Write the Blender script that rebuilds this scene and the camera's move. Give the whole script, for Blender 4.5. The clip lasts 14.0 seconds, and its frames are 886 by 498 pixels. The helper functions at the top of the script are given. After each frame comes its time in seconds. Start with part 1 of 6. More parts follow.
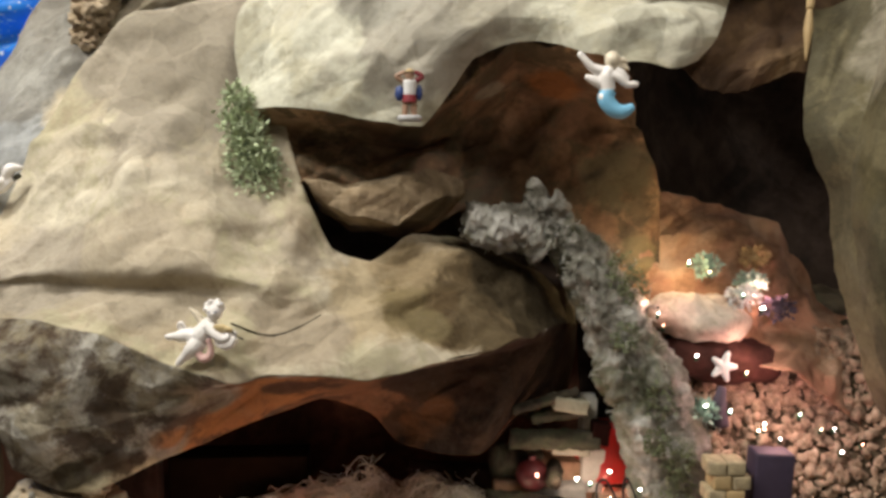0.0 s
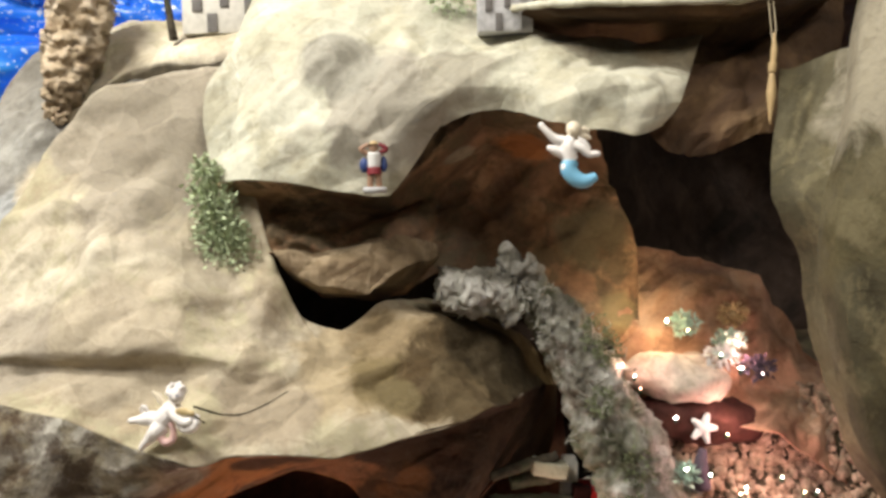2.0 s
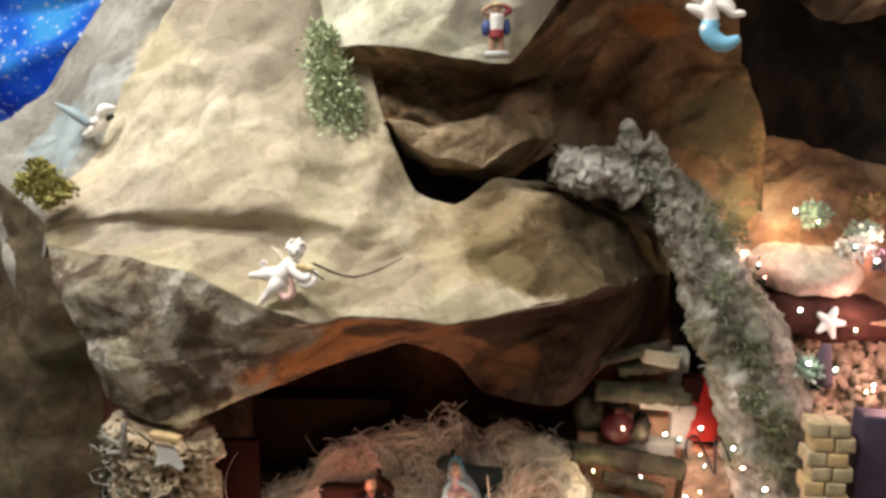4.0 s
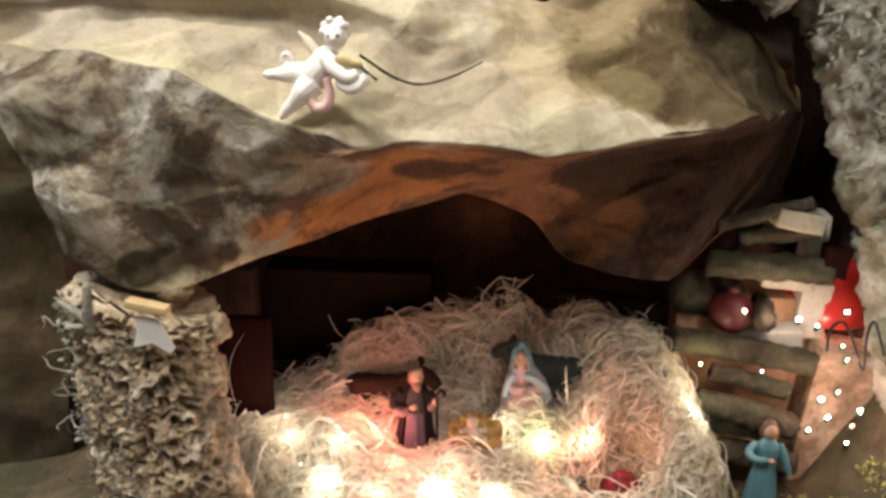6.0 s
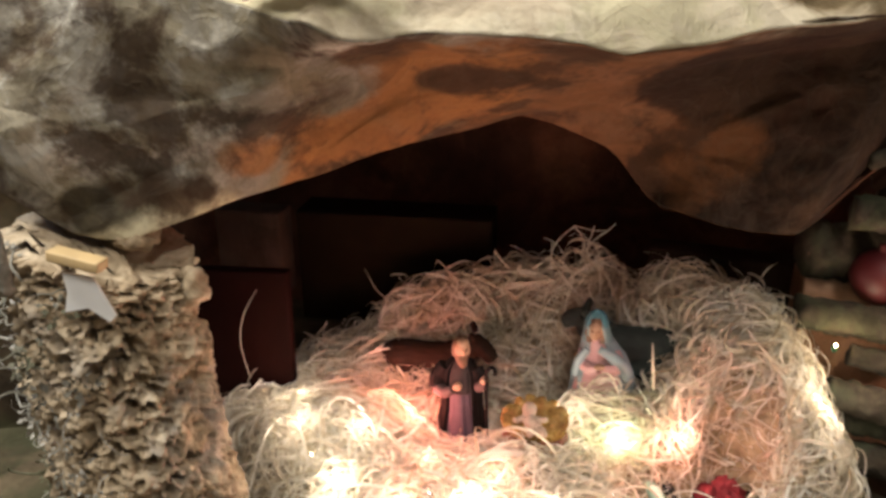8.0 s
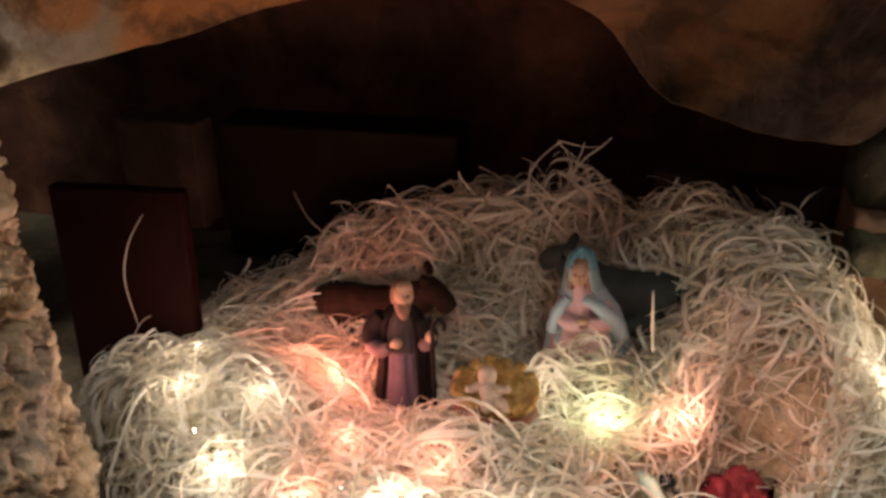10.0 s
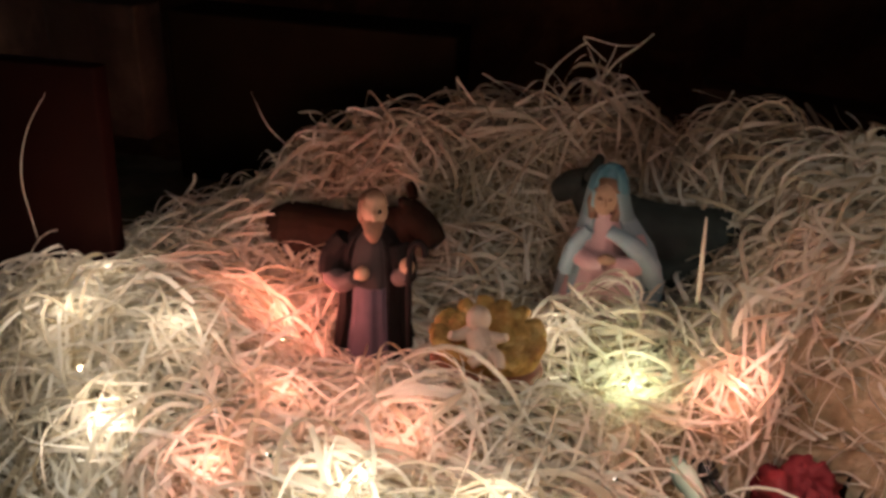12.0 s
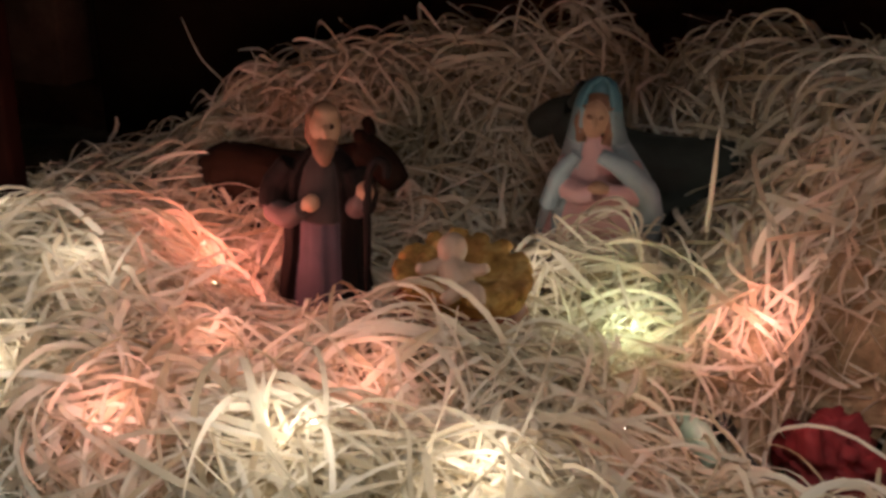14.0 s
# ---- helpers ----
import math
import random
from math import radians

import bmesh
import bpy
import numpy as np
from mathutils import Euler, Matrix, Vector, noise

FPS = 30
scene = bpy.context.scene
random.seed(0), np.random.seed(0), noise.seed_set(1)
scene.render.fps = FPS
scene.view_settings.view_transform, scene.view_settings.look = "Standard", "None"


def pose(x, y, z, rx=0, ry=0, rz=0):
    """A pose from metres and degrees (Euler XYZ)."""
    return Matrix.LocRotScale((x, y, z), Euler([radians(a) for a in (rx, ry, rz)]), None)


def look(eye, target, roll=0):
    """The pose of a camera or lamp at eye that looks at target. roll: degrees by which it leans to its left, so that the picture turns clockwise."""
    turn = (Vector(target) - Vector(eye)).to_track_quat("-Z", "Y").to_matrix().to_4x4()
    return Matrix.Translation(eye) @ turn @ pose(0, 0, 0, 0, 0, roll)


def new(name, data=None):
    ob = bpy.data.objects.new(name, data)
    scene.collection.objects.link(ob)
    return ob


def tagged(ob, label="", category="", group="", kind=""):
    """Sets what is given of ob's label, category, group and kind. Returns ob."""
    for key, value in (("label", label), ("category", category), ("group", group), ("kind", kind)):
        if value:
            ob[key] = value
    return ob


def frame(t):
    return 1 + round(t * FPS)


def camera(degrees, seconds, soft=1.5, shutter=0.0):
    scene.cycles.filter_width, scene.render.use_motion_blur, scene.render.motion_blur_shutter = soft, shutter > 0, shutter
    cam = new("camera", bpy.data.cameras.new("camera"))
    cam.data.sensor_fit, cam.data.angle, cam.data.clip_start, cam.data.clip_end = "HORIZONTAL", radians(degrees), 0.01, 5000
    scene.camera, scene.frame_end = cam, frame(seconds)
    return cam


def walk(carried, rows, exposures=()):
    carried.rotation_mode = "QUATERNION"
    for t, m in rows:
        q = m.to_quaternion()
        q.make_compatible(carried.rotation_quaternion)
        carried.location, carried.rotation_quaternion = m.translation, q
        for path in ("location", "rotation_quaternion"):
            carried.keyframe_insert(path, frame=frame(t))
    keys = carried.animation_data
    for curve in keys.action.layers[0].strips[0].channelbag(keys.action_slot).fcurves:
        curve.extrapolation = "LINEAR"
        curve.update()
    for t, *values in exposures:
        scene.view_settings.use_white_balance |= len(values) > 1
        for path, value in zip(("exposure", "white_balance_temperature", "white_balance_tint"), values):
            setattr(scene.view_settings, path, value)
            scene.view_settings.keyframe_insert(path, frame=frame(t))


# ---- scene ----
from mathutils.bvhtree import BVHTree

cam = camera(58.4, 14.0, 3.2)
METRES, EYE, TILT, LEAN, TURN = 1.0, 1.3, -7.0, 0.0, 0.0
ROWS = [
    (0.0, 0.0, 0.0, 0.0, 0.0, 0.0, 0.0),
    (0.5, 0.0252, -0.0215, 0.0271, 0.89, 0.38, 0.61),
    (1.0, 0.0507, -0.0164, 0.0526, -0.4, 1.16, 1.29),
    (1.5, 0.0511, -0.0084, 0.0564, -0.35, 1.86, 1.56),
    (2.0, 0.0482, 0.0043, 0.0491, 0.78, 1.88, 1.28),
    (2.5, 0.047, -0.0072, 0.0417, 3.69, 1.6, 0.02),
    (3.0, 0.0404, -0.0198, 0.0329, 5.39, 1.23, -0.67),
    (3.5, 0.0307, -0.011, 0.012, 6.2, -0.29, -0.45),
    (4.0, 0.0067, 0.0266, -0.0131, 6.62, -3.31, -0.67),
    (6.5, -0.1028, 0.2963, -0.1065, 5.94, -11.3, -1.92),
    (7.0, -0.0858, 0.33, -0.1077, 7.46, -11.57, -0.92),
    (7.5, -0.0736, 0.3664, -0.1125, 10.78, -12.54, -0.53),
    (8.0, -0.0769, 0.4152, -0.1314, 13.21, -14.86, -1.08),
    (8.5, -0.0717, 0.4592, -0.148, 14.17, -15.94, -0.89),
    (9.0, -0.0651, 0.4973, -0.1646, 14.19, -16.61, -0.79),
    (11.5, -0.072, 0.6387, -0.2363, 14.57, -20.53, -4.38),
    (12.0, -0.0793, 0.6585, -0.2619, 14.93, -19.45, -4.74),
    (12.5, -0.084, 0.6747, -0.2843, 13.91, -18.29, -5.01),
    (13.0, -0.0854, 0.6831, -0.2986, 12.68, -17.76, -5.15),
    (13.5, -0.0912, 0.6895, -0.3112, 12.34, -17.47, -5.07),
    (14.0, -0.0904, 0.7, -0.3176, 11.54, -17.61, -5.2),
]
walk(cam, [(t, pose(0, 0, EYE, TILT, LEAN, TURN) @ pose(METRES * x, METRES * y, METRES * z, 90 + pitch, roll, yaw)) for t, x, y, z, yaw, pitch, roll in ROWS],
     exposures=((0.0, -0.35), (0.5, -0.1), (1.0, 0.0), (4.2, 0.0), (6.3, 0.18), (7.5, 0.1), (8.2, 0.2), (9.2, -0.2), (11.3, -0.7), (14.0, -1.45)))

# ---- light ----
scene.view_settings.exposure = 0.0
world = bpy.data.worlds.new("room_dusk")
world.use_nodes = True
world.node_tree.nodes["Background"].inputs[0].default_value = (0.5, 0.42, 0.32, 1)
world.node_tree.nodes["Background"].inputs[1].default_value = 0.05
scene.world = world


def area_lamp(name, place, target, size, watts, colour):
    data = bpy.data.lights.new(name, "AREA")
    data.shape, data.size, data.energy, data.color = "DISK", size, watts, colour
    ob = new(name, data)
    ob.matrix_world = look(place, target)
    return ob


def glow(name, place, watts, colour, size=0.004):
    data = bpy.data.lights.new(name, "POINT")
    data.energy, data.color, data.shadow_soft_size = watts, colour, size
    ob = new(name, data)
    ob.location = place
    return ob


WARM, RED, GREEN, WHITE = (1.0, 0.72, 0.4), (1.0, 0.2, 0.12), (0.45, 1.0, 0.35), (1.0, 0.93, 0.82)
area_lamp("ceiling_lamp", (-0.85, 0.5, 2.5), (0.0, 0.95, 1.2), 0.3, 24, (1.0, 0.955, 0.88))
# Second lamp is assumed, to light the front; third is an added shadow fill.
area_lamp("ceiling_lamp", (-0.75, 0.0, 2.5), (0.0, 0.9, 1.0), 0.3, 16, (1.0, 0.95, 0.87))
area_lamp("ceiling_lamp", (0.5, -0.25, 2.5), (0.1, 0.9, 1.0), 0.3, 10, (1.0, 0.93, 0.84))
# fairy lights in the straw, their number and places chosen to spread the glow
PINK_GLOW, PALE_GLOW = (1.0, 0.38, 0.3), (1.0, 0.83, 0.67)
for place, watts, colour in (
        ((-0.226, 0.918, 0.767), 0.331, (1.0, 0.26, 0.19)),
        ((-0.262, 0.935, 0.760), 0.223, (1.0, 0.34, 0.25)),
        ((-0.065, 0.925, 0.755), 0.202, (0.88, 1.0, 0.62)),
        ((-0.024, 0.915, 0.769), 0.23, PINK_GLOW),
        ((0.035, 0.965, 0.832), 0.14, PALE_GLOW),
        ((0.075, 0.925, 0.807), 0.15, PALE_GLOW),
        ((-0.3, 0.86, 0.784), 0.138, PALE_GLOW),
        ((-0.255, 0.82, 0.768), 0.183, PALE_GLOW),
        ((-0.205, 0.81, 0.769), 0.183, PINK_GLOW),
        ((-0.155, 0.805, 0.777), 0.205, PALE_GLOW),
        ((-0.105, 0.815, 0.771), 0.205, PALE_GLOW),
        ((-0.07, 0.85, 0.746), 0.138, PINK_GLOW),
        ((-0.325, 0.91, 0.768), 0.183, PALE_GLOW),
        ((-0.2, 0.86, 0.769), 0.162, PINK_GLOW),
        ((-0.15, 0.86, 0.759), 0.138, PINK_GLOW),
        ((-0.255, 0.87, 0.779), 0.098, PALE_GLOW),
        ((0.045, 0.97, 0.836), 0.048, PALE_GLOW),
        ((0, 0.955, 0.812), 0.097, PINK_GLOW),
        # Added to brighten the middle of the nest; no bulb sits here.
        ((-0.11, 0.935, 0.768), 0.09, PALE_GLOW)):
    glow("straw_light", place, watts, colour, 0.018)
# fairy lights in the side cave and behind the logs
for place, watts, colour in (
        ((0.305, 1.035, 1.16), 0.3, WARM), ((0.255, 0.97, 1.115), 0.12, (1.0, 0.6, 0.52)), ((0.41, 1.0, 1.125), 0.2, (1.0, 0.5, 0.44)),
        ((0.378, 0.965, 1.052), 0.07, (1.0, 0.6, 0.5)), ((0.41, 0.92, 1.0), 0.42, (1.0, 0.52, 0.48)), ((0.48, 0.92, 0.985), 0.1, (1.0, 0.6, 0.62)), ((0.23, 1.03, 0.86), 0.45, (1.0, 0.45, 0.35)),
        ((0.2, 0.93, 0.82), 0.26, (1.0, 0.6, 0.46)), ((0.09, 0.95, 0.845), 0.05, WARM), ((0.15, 0.955, 0.9), 0.12, (1.0, 0.7, 0.55)),
        # Red lamp added in front of the grotto's board, without a bulb.
        ((-0.37, 0.93, 0.79), 0.004, RED)):
    glow("cave_light", place, watts, colour)


# ---- materials ----
def material(name):
    mat = bpy.data.materials.new(name)
    mat.use_nodes = True
    nodes = mat.node_tree.nodes
    return mat, nodes, mat.node_tree.links, nodes["Principled BSDF"]


def noise_tex(nodes, links, scale, detail=4.0, rough=0.55, distort=0.0, coord=None):
    tex = nodes.new("ShaderNodeTexNoise")
    tex.inputs["Scale"].default_value, tex.inputs["Detail"].default_value = scale, detail
    tex.inputs["Roughness"].default_value, tex.inputs["Distortion"].default_value = rough, distort
    if coord:
        links.new(coord, tex.inputs["Vector"])
    return tex.outputs["Fac"]


def ramp(nodes, links, fac, stops):
    r = nodes.new("ShaderNodeValToRGB")
    while len(r.color_ramp.elements) < len(stops):
        r.color_ramp.elements.new(0.5)
    for e, (at, c) in zip(r.color_ramp.elements, stops):
        e.position, e.color = at, (*c, 1)
    links.new(fac, r.inputs[0])
    return r.outputs[0]


def blend(nodes, links, fac, a, b, how="MIX"):
    m = nodes.new("ShaderNodeMix")
    m.data_type, m.blend_type = "RGBA", how
    for sock, v in ((m.inputs[0], fac), (m.inputs[6], a), (m.inputs[7], b)):
        if isinstance(v, bpy.types.NodeSocket):
            links.new(v, sock)
        else:
            sock.default_value = v if isinstance(v, float) else (*v, 1)
    return m.outputs[2]


def bump(nodes, links, shader, height, strength, distance):
    b = nodes.new("ShaderNodeBump")
    b.inputs["Strength"].default_value, b.inputs["Distance"].default_value = strength, distance
    links.new(height, b.inputs["Height"])
    links.new(b.outputs[0], shader.inputs["Normal"])


def coords(nodes):
    return nodes.new("ShaderNodeTexCoord").outputs["Object"]


def patch(nodes, links, coord, centre, radius, wobble):
    """One soft-edged, uneven patch, for paint and for painted-in shade and light, round a place: 1 inside, 0 outside.
    """
    d = nodes.new("ShaderNodeVectorMath")
    d.operation = "DISTANCE"
    links.new(coord, d.inputs[0])
    d.inputs[1].default_value = centre
    m = nodes.new("ShaderNodeMath")
    m.operation = "MULTIPLY_ADD"
    links.new(wobble, m.inputs[0])
    m.inputs[1].default_value = radius * 1.6
    links.new(d.outputs["Value"], m.inputs[2])
    return ramp(nodes, links, m.outputs[0], ((radius * 1.56, (0.92, 0.92, 0.92)), (radius * 1.82, (0, 0, 0))))


def folded(nodes, links, coord, scale):
    """Height of crumpled paper: flat facets of three sizes that meet in sharp folds."""
    warp = nodes.new("ShaderNodeTexNoise")
    warp.inputs["Scale"].default_value = 7.0
    links.new(coord, warp.inputs["Vector"])
    bent = nodes.new("ShaderNodeVectorMath")
    bent.operation = "MULTIPLY_ADD"
    links.new(warp.outputs["Color"], bent.inputs[0])
    bent.inputs[1].default_value = (0.09, 0.09, 0.09)
    links.new(coord, bent.inputs[2])
    total = None
    for k, (size, tall) in enumerate(((0.62, 1.0), (1.5, 0.34), (4.2, 0.07))):
        turn = nodes.new("ShaderNodeMapping")
        turn.inputs["Rotation"].default_value = (0.5 + k, 0.9 * k, 0.3 + 0.7 * k)
        links.new(bent.outputs[0], turn.inputs["Vector"])
        v = nodes.new("ShaderNodeTexVoronoi")
        v.distance = "MANHATTAN" if k % 2 else "CHEBYCHEV"
        v.inputs["Scale"].default_value = scale * size
        links.new(turn.outputs[0], v.inputs["Vector"])
        m = nodes.new("ShaderNodeMath")
        m.operation = "MULTIPLY_ADD"
        links.new(v.outputs["Distance"], m.inputs[0])
        m.inputs[1].default_value = tall
        if total is not None:
            links.new(total, m.inputs[2])
        else:
            m.inputs[2].default_value = 0.0
        total = m.outputs[0]
    return total


def mottled(name, stops, scale=9.0, stain=(0.2, 0.15, 0.1), stain_scale=4.0, grain=160.0, rough=0.85, crease=12.0, depth=0.003, strength=0.55, stain_amount=0.6, distort=0.6, lines=0.16, patches=(), coarse=0.5, tint=None, blotch=None):
    """A painted or natural surface: broad patches, stains, creases and a fine grain."""
    mat, n, l, s = material(name)
    c = coords(n)
    wobble = noise_tex(n, l, 14, 5, 0.6, 0.8, c)
    base = ramp(n, l, noise_tex(n, l, scale, 6, 0.6, distort, c), stops)
    spots = ramp(n, l, noise_tex(n, l, stain_scale, 6, 0.62, 0.9, c), ((0.5, (0, 0, 0)), (0.62, (stain_amount,) * 3)))
    base = blend(n, l, spots, base, stain)
    if tint:
        base = blend(n, l, ramp(n, l, noise_tex(n, l, scale * 2.6, 7, 0.68, 0.25, c), ((0.49, (0, 0, 0)), (0.56, (0.75, 0.75, 0.75)))), base, tint)
    for centre, radius, colour in patches:
        base = blend(n, l, patch(n, l, c, centre, radius, wobble), base, colour)
    if crease < 20:
        shift = n.new("ShaderNodeVectorMath")
        shift.operation = "MULTIPLY_ADD"
        warp = n.new("ShaderNodeTexNoise")
        warp.inputs["Scale"].default_value, warp.inputs["Detail"].default_value = 9.0, 5.0
        l.new(c, warp.inputs["Vector"])
        l.new(warp.outputs["Color"], shift.inputs[0])
        shift.inputs[1].default_value = (0.07, 0.07, 0.07)
        l.new(c, shift.inputs[2])
        for size in (8.0, 19.0):
            cell = n.new("ShaderNodeTexVoronoi")
            cell.inputs["Scale"].default_value = size
            l.new(shift.outputs[0], cell.inputs["Vector"])
            base = blend(n, l, 1.0, base, ramp(n, l, cell.outputs["Color"], ((0.2, (0.87, 0.865, 0.85)), (0.8, (1.1, 1.1, 1.095)))), "MULTIPLY")
    if blotch:
        base = blend(n, l, ramp(n, l, noise_tex(n, l, 16, 7, 0.66, 0.3, c), ((0.48, (0, 0, 0)), (0.58, (0.85, 0.85, 0.85)))), base, blotch)
    smudge = ramp(n, l, noise_tex(n, l, stain_scale * 5, 6, 0.68, 0.5, c), ((0.5, (1.06, 1.06, 1.06)), (0.64, (0.78, 0.77, 0.75))))
    base = blend(n, l, 1.0, base, smudge, "MULTIPLY")
    fine = noise_tex(n, l, grain, 3, 0.7, 0, c)
    base = blend(n, l, 0.18, base, ramp(n, l, fine, ((0.3, (0.35, 0.35, 0.35)), (0.7, (0.75, 0.75, 0.75)))), "OVERLAY")
    ridges = []
    for k, wide in ((crease, 0.02), (crease * 2.7, 0.035)):
        fold = noise_tex(n, l, k, 3, 0.55, 1.2, c)
        ridges.append(ramp(n, l, fold, ((0.5 - wide, (0, 0, 0)), (0.5, (1, 1, 1)), (0.5 + wide * 1.5, (0, 0, 0)))))
    worn = blend(n, l, 0.45, ridges[0], ridges[1])
    rub = n.new("ShaderNodeMath")
    rub.operation = "MULTIPLY"
    l.new(worn, rub.inputs[0])
    rub.inputs[1].default_value = lines
    base = blend(n, l, rub.outputs[0], base, stops[0][1])
    l.new(base, s.inputs["Base Color"])
    s.inputs["Roughness"].default_value = rough
    s.inputs["Specular IOR Level"].default_value = 0.15
    swell = folded(n, l, c, crease) if crease < 20 else noise_tex(n, l, crease * 2.2, 5, 0.55, 0.6, c)
    total = n.new("ShaderNodeMath")
    total.operation = "MULTIPLY_ADD"
    l.new(swell, total.inputs[0])
    total.inputs[1].default_value = 1.15 if crease < 20 else 0.5
    faint = n.new("ShaderNodeMath")
    faint.operation = "MULTIPLY"
    l.new(worn, faint.inputs[0])
    faint.inputs[1].default_value = 0.3
    l.new(faint.outputs[0], total.inputs[2])
    more = n.new("ShaderNodeMath")
    more.operation = "MULTIPLY_ADD"
    l.new(fine, more.inputs[0])
    more.inputs[1].default_value = coarse
    l.new(total.outputs[0], more.inputs[2])
    bump(n, l, s, more.outputs[0], strength, depth)
    return mat


def plain(name, colour, rough=0.5, vary=0.25, scale=60.0, metal=0.0, coat=0.0, gloss=0.5):
    mat, n, l, s = material(name)
    dark = tuple(v * (1 - vary) for v in colour)
    c = coords(n)
    fac = noise_tex(n, l, scale, 5, 0.6, 0.2, c)
    l.new(ramp(n, l, fac, ((0.35, dark), (0.65, colour))), s.inputs["Base Color"])
    s.inputs["Roughness"].default_value, s.inputs["Metallic"].default_value = rough, metal
    s.inputs["Coat Weight"].default_value = coat
    s.inputs["Specular IOR Level"].default_value = gloss
    bump(n, l, s, fac, 0.25, 0.001)
    return mat


def lit(name, colour, strength):
    mat, n, l, s = material(name)
    s.inputs["Base Color"].default_value = (*colour, 1)
    s.inputs["Emission Color"].default_value = (*colour, 1)
    s.inputs["Emission Strength"].default_value = strength
    return mat


# Dark right-hand patches put the shade of the turned-away end into the colour.
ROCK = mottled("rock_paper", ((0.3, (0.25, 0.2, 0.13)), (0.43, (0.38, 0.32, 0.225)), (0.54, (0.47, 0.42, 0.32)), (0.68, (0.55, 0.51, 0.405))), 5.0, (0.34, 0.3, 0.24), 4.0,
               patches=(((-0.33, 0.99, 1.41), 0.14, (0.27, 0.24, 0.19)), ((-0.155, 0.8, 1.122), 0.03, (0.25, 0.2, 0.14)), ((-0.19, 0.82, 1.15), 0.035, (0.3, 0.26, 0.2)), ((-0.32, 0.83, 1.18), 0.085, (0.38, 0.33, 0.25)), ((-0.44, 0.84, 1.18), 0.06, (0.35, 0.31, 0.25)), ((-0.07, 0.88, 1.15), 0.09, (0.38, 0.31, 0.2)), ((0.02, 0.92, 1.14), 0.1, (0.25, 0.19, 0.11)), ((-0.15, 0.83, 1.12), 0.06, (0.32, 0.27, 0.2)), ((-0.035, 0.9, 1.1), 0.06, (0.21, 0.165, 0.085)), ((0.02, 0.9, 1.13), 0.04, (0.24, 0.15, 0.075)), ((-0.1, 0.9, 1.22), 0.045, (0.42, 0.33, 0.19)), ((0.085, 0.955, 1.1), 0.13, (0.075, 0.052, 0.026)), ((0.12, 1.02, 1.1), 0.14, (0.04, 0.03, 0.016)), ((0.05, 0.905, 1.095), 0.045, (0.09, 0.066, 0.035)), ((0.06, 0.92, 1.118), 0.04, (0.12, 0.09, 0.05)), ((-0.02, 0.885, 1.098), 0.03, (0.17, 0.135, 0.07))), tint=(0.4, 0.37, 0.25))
# Darker patches paint in shaded facets and the hollow beneath the shelf.
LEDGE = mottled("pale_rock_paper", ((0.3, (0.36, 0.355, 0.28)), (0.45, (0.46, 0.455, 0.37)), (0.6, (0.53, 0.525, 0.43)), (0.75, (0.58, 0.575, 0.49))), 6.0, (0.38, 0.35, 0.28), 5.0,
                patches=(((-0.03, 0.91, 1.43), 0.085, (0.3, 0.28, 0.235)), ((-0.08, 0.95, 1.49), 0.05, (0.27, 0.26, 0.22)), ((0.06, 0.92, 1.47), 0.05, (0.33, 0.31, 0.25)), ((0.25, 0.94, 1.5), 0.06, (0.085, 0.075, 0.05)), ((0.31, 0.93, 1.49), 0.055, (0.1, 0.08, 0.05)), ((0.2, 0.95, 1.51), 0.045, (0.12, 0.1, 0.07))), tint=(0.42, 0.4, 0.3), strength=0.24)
GREY = mottled("grey_rock_paper", ((0.3, (0.13, 0.122, 0.106)), (0.45, (0.2, 0.193, 0.175)), (0.58, (0.27, 0.265, 0.24)), (0.72, (0.32, 0.315, 0.285))), 7.0, (0.17, 0.155, 0.13), 5.0,
               patches=(((-0.58, 0.96, 1.235), 0.07, (0.26, 0.31, 0.33)), ((-0.52, 0.98, 1.3), 0.05, (0.3, 0.31, 0.31)), ((-0.42, 1.05, 1.45), 0.03, (0.46, 0.4, 0.29)), ((-0.45, 1.0, 1.36), 0.045, (0.46, 0.4, 0.29))))
# Dark patches paint in the lobe's and lip's shade; orange ones the straw glow.
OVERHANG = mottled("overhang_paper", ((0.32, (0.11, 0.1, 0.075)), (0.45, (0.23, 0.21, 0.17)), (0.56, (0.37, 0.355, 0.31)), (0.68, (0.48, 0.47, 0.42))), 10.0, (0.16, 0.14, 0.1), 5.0,
